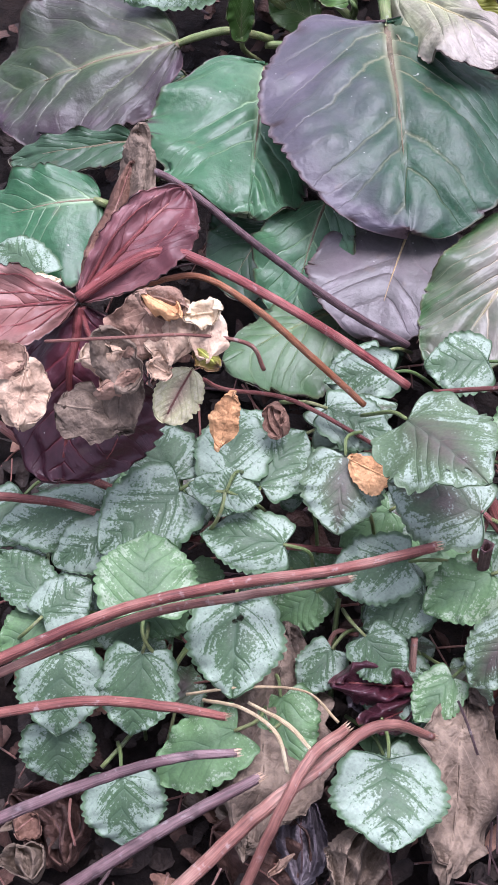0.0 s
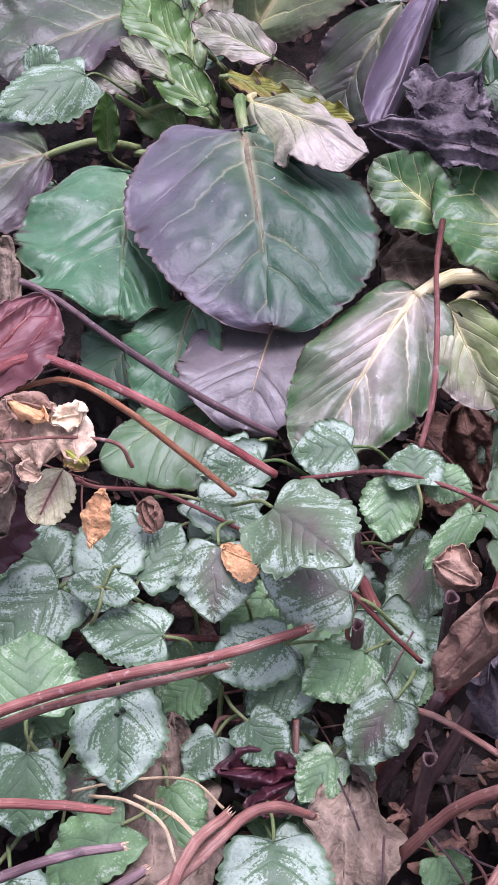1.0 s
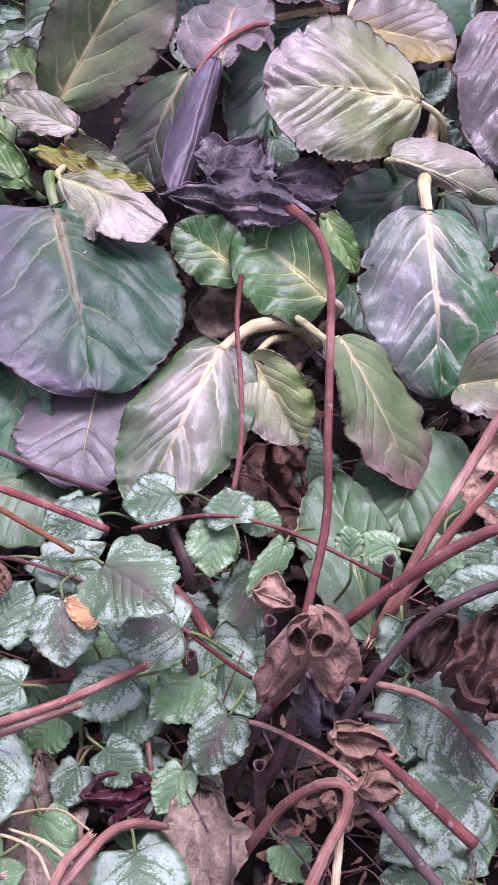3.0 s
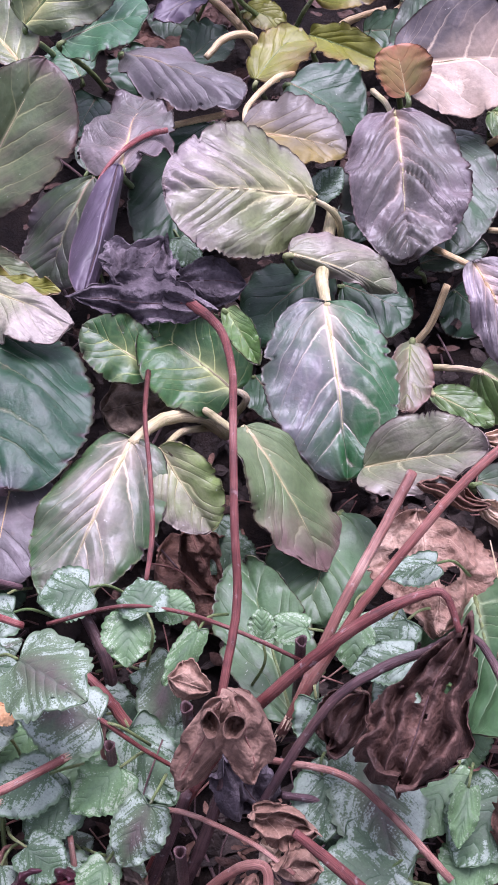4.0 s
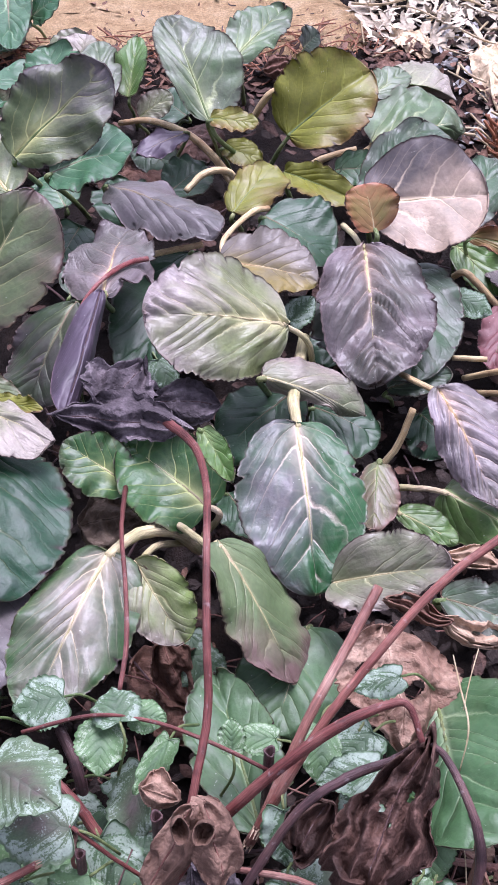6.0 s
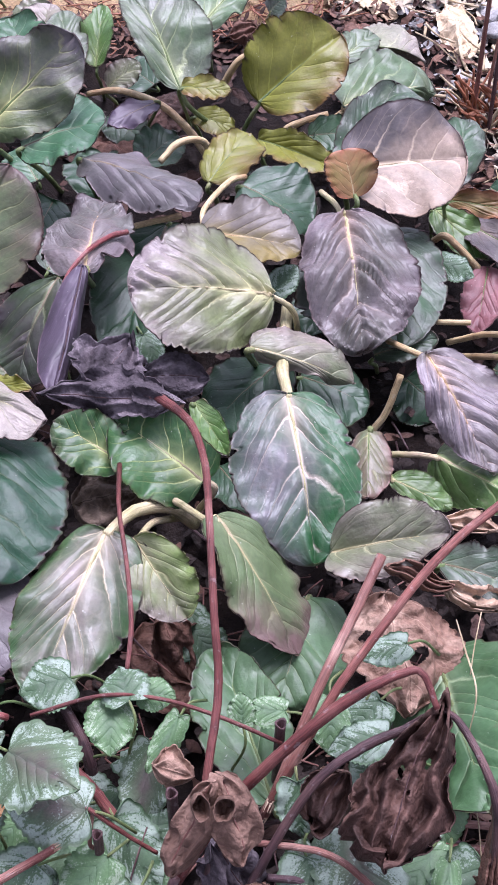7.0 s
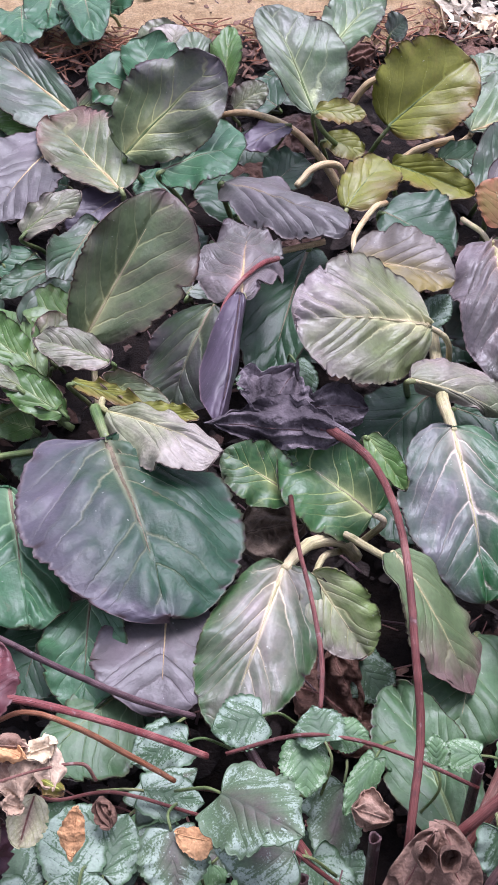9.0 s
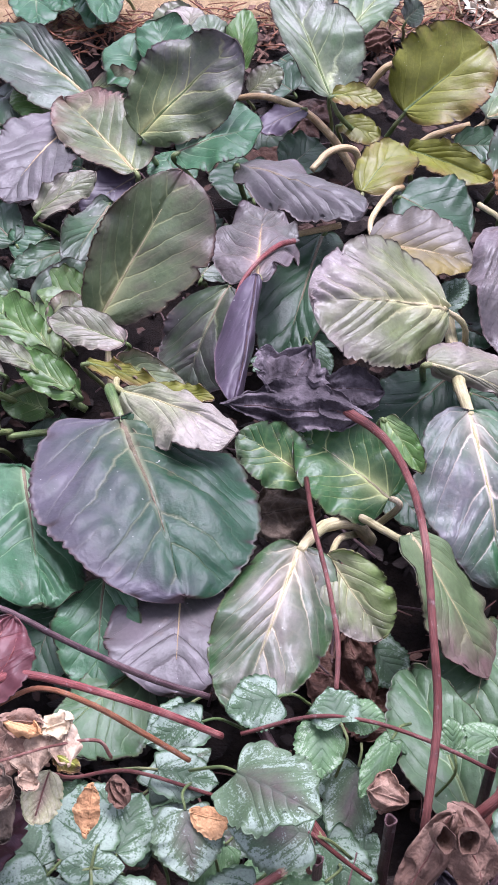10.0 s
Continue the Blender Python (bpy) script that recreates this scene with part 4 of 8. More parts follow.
bergenia(clump_b, (0.2524, 0.1773, 0.1450), (0.1355, 0.1476, 0.1880), (0.1956, 0.2165, 0.1900), (0.1717, 0.1078, 0.1500), "pearl", arch=0.09, cup=-0.06, widest=0.48, full=0.45, nu=60, nv=36, quilt=0.020, veins=6.5, via=((0.2699, 0.1814, 0.1250), (0.2785, 0.1895, 0.0900), (0.2842, 0.1924, 0.0300),))
bergenia(clump_b, (0.2495, 0.0715, 0.1340), (0.2508, -0.0635, 0.0950), (0.1978, -0.0033, 0.1350), (0.2959, 0.0018, 0.1300), "streaked", arch=0.08, cup=-0.12, widest=0.46, full=0.5, nu=60, nv=34, quilt=0.010, via=((0.2510, 0.0971, 0.1300), (0.2541, 0.1231, 0.1200), (0.2778, 0.2427, 0.0700),), stem=0.0055)
bergenia(clump_c, (0.2630, -0.0602, 0.1050), (0.3430, -0.0813, 0.1430), (0.3079, -0.0493, 0.1500), (0.2738, -0.0951, 0.1150), "sage", cup=-0.04, full=0.55, via=((0.2635, -0.0466, 0.0900), (0.2643, -0.0116, 0.0500),))
bergenia(clump_b, (0.1818, -0.0509, 0.1500), (0.2286, -0.1234, 0.0750), (0.1777, -0.0985, 0.1500), (0.2443, -0.0720, 0.0780), "bronze", arch=0.04, cup=-0.08, wave=0.007, via=((0.1745, -0.0514, 0.1450), (0.1614, -0.0257, 0.1300), (0.1515, -0.0079, 0.1200),))
bergenia(clump_b, (0.2444, -0.0712, 0.0680), (0.2111, -0.1575, 0.0660), (0.1841, -0.1224, 0.0800), (0.2701, -0.1260, 0.0700), "fresh", full=0.45, cup=-0.06)
bergenia(clump_b, (0.1946, -0.2403, 0.0920), (0.1740, -0.1223, 0.0900), (0.1487, -0.1722, 0.1000), (0.2134, -0.1901, 0.1050), "fresh", full=0.5, cup=-0.05, rib="green_stalk")
bergenia(clump_c, (0.3240, -0.1442, 0.0850), (0.3195, -0.2793, 0.1300), (0.2840, -0.1821, 0.0600), (0.3824, -0.2091, 0.1400), "fresh", full=0.5, cup=-0.06, rib="green_stalk", nu=44, nv=34, quilt=0.010, veins=8)
bergenia(clump_c, (0.3368, 0.2992, 0.1270), (0.3268, 0.1442, 0.1040), (0.2819, 0.2033, 0.1280), (0.3882, 0.2104, 0.1280), "purple", arch=0.06, cup=-0.06, full=0.48, nu=60, nv=36, quilt=0.034, veins=8, bite=0.14, wave=0.014, via=((0.3327, 0.3175, 0.1250), (0.3298, 0.3706, 0.1000),))
bergenia(clump_c, (0.3756, 0.3043, 0.1000), (0.3626, 0.1608, 0.0850), (0.2798, 0.2283, 0.0950), (0.4241, 0.2541, 0.0950), "slate", full=0.48, cup=-0.04, rib="green_stalk")
bergenia(clump_c, (0.3659, 0.4291, 0.0850), (0.4363, 0.5292, 0.1120), (0.3654, 0.4740, 0.1050), (0.4526, 0.4474, 0.1050), "slate", arch=0.0, cup=0.0, full=0.5)
bergenia(clump_c, (0.3480, 0.3520, 0.1370), (0.4560, 0.3320, 0.1560), (0.3920, 0.3890, 0.1830), (0.4050, 0.2830, 0.1320), "rosy", arch=0.02, cup=0.03, full=0.42, widest=0.52, wave=0.007, bite=0.01, tooth=0.01, veins=4.2, nicks=3)
bergenia(clump_c, (0.3480, 0.3080, 0.1380), (0.3410, 0.3380, 0.1700), (0.3170, 0.3160, 0.1620), (0.3690, 0.3290, 0.1640), "ember", cup=0.12, full=0.45, veins=4, quilt=0.004)
bergenia(clump_b, (0.2283, 0.1271, 0.1370), (0.3124, 0.1128, 0.0980), (0.2726, 0.1505, 0.1340), (0.2659, 0.1133, 0.1180), "sage", cup=-0.14, full=0.6, arch=0.06)
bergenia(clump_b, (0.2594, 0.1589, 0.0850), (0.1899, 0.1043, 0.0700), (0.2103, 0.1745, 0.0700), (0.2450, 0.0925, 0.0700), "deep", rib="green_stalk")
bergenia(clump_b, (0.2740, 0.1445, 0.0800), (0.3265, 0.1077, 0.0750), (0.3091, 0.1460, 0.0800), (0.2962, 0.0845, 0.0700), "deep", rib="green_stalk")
bergenia(clump_c, (0.3709, 0.1114, 0.1250), (0.4043, 0.0083, 0.0900), (0.3650, 0.0530, 0.1130), (0.4330, 0.0560, 0.1200), "lilac", cup=-0.08, quilt=0.022, veins=7.5, nu=60, nv=34, wave=0.014, via=((0.3630, 0.1211, 0.1200), (0.3536, 0.1677, 0.0900),), rib="rose_stalk")
bergenia(clump_c, (0.3657, 0.0359, 0.0880), (0.4358, -0.0263, 0.0750), (0.4246, 0.0801, 0.0600), (0.3735, 0.0072, 0.0600), "green", quilt=0.013, wave=0.016, via=((0.3570, 0.0436, 0.0800), (0.3361, 0.0650, 0.0600),))
bergenia(clump_c, (0.3266, 0.0231, 0.0800), (0.3700, -0.0065, 0.0720), (0.3581, 0.0217, 0.0800), (0.3444, 0.0009, 0.0700), "green", via=((0.3269, 0.0423, 0.0700), (0.3243, 0.0724, 0.0500),))
bergenia(clump_c, (0.3173, 0.0694, 0.0900), (0.3049, 0.0051, 0.0820), (0.2959, 0.0447, 0.0800), (0.3298, 0.0321, 0.0850), "dusk", rib="green_stalk")
bergenia(clump_c, (0.2019, 0.2621, 0.1500), (0.2847, 0.2273, 0.1500), (0.2539, 0.2784, 0.1700), (0.2355, 0.2121, 0.1500), "sunset", cup=-0.04, via=((0.2087, 0.2926, 0.1500), (0.2388, 0.3569, 0.1300), (0.2578, 0.3905, 0.1100),), rib="rose_stalk")
bergenia(clump_c, (0.2530, 0.3777, 0.1100), (0.3134, 0.3300, 0.0900), (0.3085, 0.4066, 0.1000), (0.2696, 0.3151, 0.1000), "deep", rib="green_stalk")
bergenia(clump_d, (0.1030, 0.4155, 0.1280), (0.2064, 0.3092, 0.1450), (0.1630, 0.4280, 0.1200), (0.1400, 0.3330, 0.1320), "mauve", cup=-0.08, quilt=0.011)
bergenia(clump_b, (0.1007, 0.2143, 0.1580), (0.1198, 0.3413, 0.1300), (0.0649, 0.2818, 0.1320), (0.1474, 0.3034, 0.1300), "purple", cup=-0.05, wave=0.016, bite=0.14, rib="rose_stalk")
bergenia(clump_a, (0.0777, 0.2152, 0.1500), (0.0347, 0.1451, 0.1000), (0.0154, 0.1902, 0.1150), (0.0813, 0.1419, 0.1300), "shade", quilt=0.013, cup=-0.04, via=((0.0858, 0.2787, 0.1200), (0.0901, 0.4097, 0.0600),))
bergenia(clump_b, (0.1788, 0.3606, 0.0850), (0.1203, 0.1989, 0.0620), (0.1065, 0.2877, 0.0700), (0.1880, 0.2895, 0.0750), "deep", rib="green_stalk", nu=40, nv=30)
bergenia(clump_b, (0.1194, 0.0211, 0.1310), (0.0712, 0.0476, 0.1550), (0.0803, 0.0134, 0.1400), (0.1135, 0.0461, 0.1550), "veined", cup=-0.05, via=((0.1288, 0.0181, 0.1250), (0.1515, 0.0197, 0.1000),))
bergenia(clump_b, (0.1760, -0.0009, 0.1280), (0.1158, 0.0531, 0.1470), (0.1299, -0.0180, 0.1320), (0.1885, 0.0307, 0.1450), "veined", quilt=0.011, via=((0.1848, -0.0023, 0.1200), (0.1731, 0.0113, 0.0800),))
bergenia(clump_a, (-0.0112, 0.0925, 0.1600), (0.0680, 0.0201, 0.1850), (0.0342, 0.0688, 0.1800), (0.0268, 0.0120, 0.1750), "crinkle", cup=-0.10, wave=0.014, via=((-0.0169, 0.1074, 0.1500), (-0.0165, 0.1489, 0.1200),))
bergenia(clump_a, (-0.0866, 0.0414, 0.1380), (-0.0689, -0.0831, 0.1450), (-0.1427, -0.0411, 0.1550), (-0.0360, -0.0604, 0.1380), "jade", full=0.45, quilt=0.011, nu=44, nv=32, cup=-0.03)
bergenia(clump_a, (-0.1567, 0.0800, 0.1180), (-0.2777, 0.0263, 0.1000), (-0.2497, 0.1160, 0.1200), (-0.2075, -0.0103, 0.1000), "shade", cup=-0.04, quilt=0.012, full=0.5, nu=44, nv=32, via=((-0.1439, 0.0845, 0.1200), (-0.1261, 0.1037, 0.1100), (-0.1071, 0.1321, 0.0800),))
bergenia(clump_a, (-0.1613, -0.0789, 0.1400), (-0.2316, -0.0972, 0.1300), (-0.2069, -0.0645, 0.1400), (-0.1650, -0.1434, 0.1300), "jade", rib="green_stalk", cup=-0.02)
bergenia(clump_a, (-0.1604, -0.0132, 0.1200), (-0.2413, -0.0308, 0.1100), (-0.2100, -0.0119, 0.1200), (-0.1955, -0.0419, 0.1100), "deep", rib="green_stalk")
bergenia(clump_a, (0.0227, -0.0700, 0.1380), (0.0140, -0.1500, 0.1350), (-0.0303, -0.1100, 0.1400), (0.0580, -0.1200, 0.1360), "mauve", full=0.42, cup=-0.04, wave=0.006, rib="rose_stalk")
bergenia(clump_a, (-0.0293, -0.0576, 0.1350), (-0.0366, -0.1351, 0.1200), (-0.0633, -0.1011, 0.1300), (-0.0062, -0.1129, 0.1300), "jade", rib="green_stalk", bite=0.1)
bergenia(clump_a, (0.0054, -0.1130, 0.1100), (0.0126, -0.1519, 0.1000), (-0.0130, -0.1326, 0.1000), (0.0299, -0.1373, 0.1000), "deep", rib="green_stalk")
bergenia(clump_a, (-0.0607, -0.0695, 0.1200), (-0.0788, -0.1152, 0.1100), (-0.0937, -0.0743, 0.1100), (-0.0541, -0.1198, 0.1100), "deep", rib="green_stalk")
bergenia(clump_a, (-0.0079, -0.1188, 0.1150), (-0.0654, -0.1719, 0.1250), (-0.0425, -0.1237, 0.1200), (-0.0173, -0.1852, 0.1200), "fresh", rib="green_stalk", bite=0.1, cup=-0.06)
bergenia(clump_d, (0.2984, 0.5810, 0.0700), (0.3935, 0.6228, 0.1200), (0.3026, 0.6263, 0.1300), (0.3712, 0.5550, 0.0800), "olive", full=0.48, cup=0.03, rib="green_stalk", via=((0.2889, 0.5816, 0.0500), (0.2805, 0.5938, 0.0200),))
bergenia(clump_d, (0.2090, 0.5437, 0.1150), (0.1714, 0.6591, 0.1750), (0.1532, 0.6233, 0.1600), (0.2480, 0.6000, 0.1450), "sward", full=0.5, cup=0.04, rib="green_stalk", via=((0.2167, 0.5346, 0.1000), (0.2409, 0.5607, 0.0600),))
bergenia(clump_d, (0.2465, 0.6613, 0.1200), (0.3106, 0.7501, 0.1300), (0.2489, 0.7237, 0.1300), (0.2984, 0.6866, 0.1200), "sward", rib="green_stalk")
bergenia(clump_e, (0.0120, 0.4673, 0.1300), (0.1081, 0.5049, 0.2050), (0.0167, 0.5102, 0.1800), (0.0978, 0.4605, 0.1500), "heather", full=0.55, cup=0.05, rib="green_stalk", wave=0.014)
bergenia(clump_e, (0.0449, 0.4458, 0.1250), (0.1294, 0.4521, 0.1420), (0.0940, 0.5058, 0.1400), (0.0752, 0.4079, 0.1250), "jade", rib="green_stalk")
bergenia(clump_e, (0.0041, 0.4316, 0.1130), (-0.0632, 0.5507, 0.1180), (-0.0681, 0.4882, 0.1100), (0.0147, 0.5142, 0.1300), "dusk", cup=0.04, rib="rose_stalk")
bergenia(clump_e, (-0.0419, 0.5872, 0.1000), (-0.1390, 0.7061, 0.1200), (-0.1129, 0.5783, 0.1000), (-0.0762, 0.6642, 0.1200), "slate", rib="rose_stalk")
bergenia(clump_e, (-0.0554, 0.5264, 0.1100), (-0.1235, 0.4153, 0.1000), (-0.1205, 0.5130, 0.1100), (-0.0643, 0.4271, 0.1000), "mauve", rib="rose_stalk")
bergenia(clump_e, (-0.0890, 0.3798, 0.1100), (-0.0330, 0.4101, 0.1300), (-0.0702, 0.4075, 0.1268), (-0.0518, 0.3824, 0.1132), "sage", rib="green_stalk", stem=0.0021)
bergenia(clump_e, (0.0045, 0.4430, 0.1000), (-0.0491, 0.4032, 0.0900), (-0.0071, 0.4050, 0.0855), (-0.0374, 0.4412, 0.1045), "violet", rib="green_stalk", stem=0.0021)
bergenia(clump_e, (-0.0610, 0.3372, 0.1000), (-0.1112, 0.3027, 0.1000), (-0.0778, 0.3079, 0.0939), (-0.0943, 0.3320, 0.1061), "slate", rib="green_stalk", stem=0.0021)
bergenia(clump_a, (-0.0196, 0.3743, 0.1200), (-0.0582, 0.2856, 0.1200), (-0.0190, 0.3213, 0.1151), (-0.0588, 0.3386, 0.1249), "slate", rib="green_stalk", stem=0.0021)
bergenia(clump_d, (0.1349, 0.6468, 0.0600), (0.1726, 0.6596, 0.0800), (0.1450, 0.6675, 0.0774), (0.1624, 0.6390, 0.0626), "sage", rib="green_stalk", stem=0.0021)
bergenia(clump_d, (0.1860, 0.5636, 0.0900), (0.1314, 0.5252, 0.0900), (0.1669, 0.5327, 0.0843), (0.1505, 0.5561, 0.0957), "violet", bite=0.2, wave=0.018, rib="green_stalk", stem=0.0021)
bergenia(clump_d, (0.2106, 0.5399, 0.1200), (0.2603, 0.5254, 0.1200), (0.2390, 0.5449, 0.1270), (0.2319, 0.5204, 0.1130), "olive", rib="green_stalk", stem=0.0021)
bergenia(clump_d, (0.2253, 0.5634, 0.0700), (0.2663, 0.5454, 0.0600), (0.2535, 0.5678, 0.0728), (0.2380, 0.5410, 0.0572), "olive", rib="green_stalk", stem=0.0021)
bergenia(clump_d, (0.2247, 0.4199, 0.0850), (0.2756, 0.4798, 0.1000), (0.2365, 0.4693, 0.0950), (0.2813, 0.4334, 0.0900), "olive", rib="green_stalk", cup=0.08)
bergenia(clump_d, (0.2859, 0.4938, 0.0800), (0.3566, 0.4183, 0.0900), (0.3258, 0.4678, 0.1000), (0.3044, 0.4373, 0.0800), "olive", rib="green_stalk")
bergenia(clump_d, (0.3950, 0.5970, 0.0420), (0.5180, 0.6420, 0.0300), (0.4620, 0.6880, 0.0620), (0.4740, 0.6140, 0.0300), "sward", arch=0.14, cup=-0.16, end=0.06, quilt=0.014, wave=0.012, via=((0.3780, 0.5920, 0.0300), (0.3469, 0.6050, 0.0100),), rib="rose_stalk", stem=0.0036)
bergenia(clump_d, (0.4320, 0.7190, 0.0450), (0.5220, 0.7080, 0.0280), (0.4840, 0.7700, 0.0500), (0.4800, 0.7260, 0.0280), "crinkle", arch=0.16, cup=-0.2, end=0.06, rib="green_stalk", stem=0.0026)
bergenia(clump_d, (0.4060, 0.6700, 0.0600), (0.4520, 0.7060, 0.0700), (0.4140, 0.7040, 0.0700), (0.4520, 0.6800, 0.0600), "sward", rib="green_stalk", stem=0.0021)
bergenia(clump_d, (0.3479, 0.5375, 0.0500), (0.3943, 0.5218, 0.0600), (0.3754, 0.5489, 0.0654), (0.3669, 0.5104, 0.0446), "slate", rib="green_stalk", stem=0.0021)
bergenia(clump_c, (0.4417, 0.3555, 0.0800), (0.4824, 0.2958, 0.0600), (0.4797, 0.3351, 0.0776), (0.4445, 0.3162, 0.0624), "green", rib="green_stalk", stem=0.0021)
bergenia(clump_c, (0.4446, 0.3290, 0.1100), (0.5266, 0.2940, 0.1100), (0.4897, 0.3211, 0.1153), (0.4815, 0.3019, 0.1047), "ember", rib="green_stalk", stem=0.0021)
bergenia(clump_c, (0.4713, 0.3418, 0.0700), (0.5207, 0.2580, 0.0800), (0.5146, 0.3119, 0.0842), (0.4774, 0.2878, 0.0658), "purple", rib="green_stalk", stem=0.0021)
bergenia(clump_c, (0.4656, 0.1333, 0.1000), (0.4905, 0.2234, 0.1500), (0.4437, 0.1679, 0.1400), (0.5092, 0.1698, 0.1300), "dusk", rib="rose_stalk")
bergenia(clump_c, (0.4787, 0.2837, 0.0600), (0.4520, 0.2155, 0.0400), (0.4846, 0.2419, 0.0505), (0.4462, 0.2572, 0.0495), "crimson", veins=4, quilt=0.004, rib="green_stalk", stem=0.0021)
bergenia(clump_c, (0.4509, 0.3729, 0.0900), (0.4991, 0.4590, 0.1100), (0.4502, 0.4294, 0.1019), (0.4998, 0.4025, 0.0981), "slate", rib="green_stalk", stem=0.0021)
bergenia(clump_c, (0.3439, 0.1720, 0.0700), (0.4005, 0.1748, 0.0800), (0.3704, 0.1886, 0.0809), (0.3740, 0.1582, 0.0691), "slate", rib="green_stalk", stem=0.0021)
bergenia(clump_c, (0.3395, -0.0795, 0.1050), (0.4014, -0.1113, 0.1000), (0.3689, -0.0724, 0.1100), (0.3651, -0.1177, 0.1000), "slate", rib="green_stalk")
bergenia(clump_a, (-0.0105, 0.1760, 0.1300), (-0.0704, 0.1996, 0.1400), (-0.0473, 0.1729, 0.1288), (-0.0335, 0.2027, 0.1412), "sage", wave=0.016, rib="green_stalk", stem=0.0021)
bergenia(clump_a, (-0.0363, 0.2390, 0.1200), (-0.0833, 0.2579, 0.1300), (-0.0684, 0.2309, 0.1175), (-0.0511, 0.2660, 0.1325), "green", rib="green_stalk", stem=0.0021)
bergenia(clump_a, (-0.0694, 0.1851, 0.1100), (-0.1066, 0.2643, 0.1200), (-0.1046, 0.2172, 0.1128), (-0.0714, 0.2322, 0.1172), "green", rib="green_stalk", stem=0.0021)
bergenia(clump_a, (-0.0525, 0.1482, 0.1100), (-0.1056, 0.1975, 0.1100), (-0.0887, 0.1625, 0.1063), (-0.0694, 0.1832, 0.1137), "green", rib="green_stalk", stem=0.0021)
bergenia(clump_a, (0.0046, 0.1040, 0.1500), (0.0557, 0.0776, 0.1600), (0.0335, 0.0985, 0.1581), (0.0267, 0.0831, 0.1519), "olive", rib="green_stalk", stem=0.0021)
bergenia(clump_a, (-0.0133, 0.1515, 0.1300), (0.0347, 0.1118, 0.1400), (0.0171, 0.1402, 0.1384), (0.0044, 0.1231, 0.1316), "dusk", rib="green_stalk", stem=0.0021)
bergenia(clump_b, (0.1751, 0.0345, 0.1750), (0.1937, -0.0145, 0.1680), (0.1937, 0.0132, 0.1736), (0.1751, 0.0068, 0.1694), "green", cup=0.1, rib="green_stalk", stem=0.0021)
bergenia(clump_e, (0.0340, 0.6100, 0.0900), (-0.0120, 0.6630, 0.1200), (-0.0120, 0.5840, 0.1100), (0.0340, 0.6870, 0.1100), "jade", full=0.45, wave=0.012, rib="green_stalk", stem=0.0021)
bergenia(clump_e, (0.0530, 0.6080, 0.0940), (0.0350, 0.6930, 0.1260), (0.0110, 0.6480, 0.1160), (0.0780, 0.6520, 0.1140), "jade", full=0.42, wave=0.012, rib="green_stalk", stem=0.0021)
bergenia(clump_e, (0.0900, 0.6150, 0.0900), (0.0920, 0.7050, 0.1240), (0.0650, 0.6420, 0.1100), (0.1170, 0.6650, 0.1100), "sward", full=0.45, rib="green_stalk", stem=0.0021)
bergenia(clump_e, (0.1230, 0.6450, 0.0860), (0.1380, 0.7180, 0.1200), (0.1110, 0.6770, 0.1100), (0.1460, 0.6730, 0.1100), "green", full=0.45, rib="green_stalk", stem=0.0021)
bergenia(clump_e, (0.0640, 0.6880, 0.0900), (0.0780, 0.7310, 0.1200), (0.0440, 0.7160, 0.1100), (0.0910, 0.6980, 0.1100), "crinkle", full=0.45, rib="green_stalk", stem=0.0021)
bergenia(clump_e, (0.0347, 0.7341, 0.0800), (0.0767, 0.7643, 0.1000), (0.0399, 0.7652, 0.0992), (0.0716, 0.7332, 0.0808), "sage", rib="green_stalk", stem=0.0021)
bergenia(clump_e, (-0.0358, 0.6028, 0.1000), (0.0188, 0.5923, 0.1100), (-0.0070, 0.6140, 0.1141), (-0.0100, 0.5811, 0.0959), "dusk", rib="green_stalk", stem=0.0021)
bergenia(clump_f, (-0.1282, 0.2523, 0.1100), (-0.2138, 0.1620, 0.1200), (-0.2047, 0.2779, 0.1200), (-0.1510, 0.1703, 0.1100), "shade", full=0.5, rib="green_stalk")
bergenia(clump_f, (-0.0767, 0.1971, 0.1100), (-0.1311, 0.2416, 0.1300), (-0.1182, 0.2043, 0.1146), (-0.0897, 0.2343, 0.1254), "green", rib="green_stalk", stem=0.0021)
bergenia(clump_f, (-0.0828, 0.1648, 0.1200), (-0.1236, 0.1860, 0.1350), (-0.1083, 0.1676, 0.1245), (-0.0981, 0.1831, 0.1305), "sage", rib="green_stalk", stem=0.0021)
bergenia(clump_f, (-0.0511, 0.1418, 0.1100), (-0.0999, 0.1784, 0.1200), (-0.0853, 0.1482, 0.1106), (-0.0656, 0.1720, 0.1194), "green", rib="green_stalk", stem=0.0021)
bergenia(clump_f, (-0.1133, 0.1785, 0.1000), (-0.1569, 0.1891, 0.1000), (-0.1383, 0.1708, 0.0944), (-0.1320, 0.1968, 0.1056), "sage", rib="green_stalk", stem=0.0021)
bergenia(clump_f, (-0.1181, 0.0978, 0.1100), (-0.1147, 0.1093, 0.1500), (-0.1253, 0.1027, 0.1310), (-0.1075, 0.1044, 0.1290), "green", rib="green_stalk", stem=0.0021)
bergenia(clump_f, (-0.0850, 0.2404, 0.1200), (-0.0268, 0.2636, 0.1300), (-0.0659, 0.2721, 0.1363), (-0.0459, 0.2319, 0.1137), "slate", rib="green_stalk", stem=0.0021)
bergenia(clump_f, (-0.0720, 0.2139, 0.1200), (-0.0444, 0.2352, 0.1300), (-0.0683, 0.2347, 0.1312), (-0.0481, 0.2143, 0.1188), "dusk", rib="green_stalk", stem=0.0021)
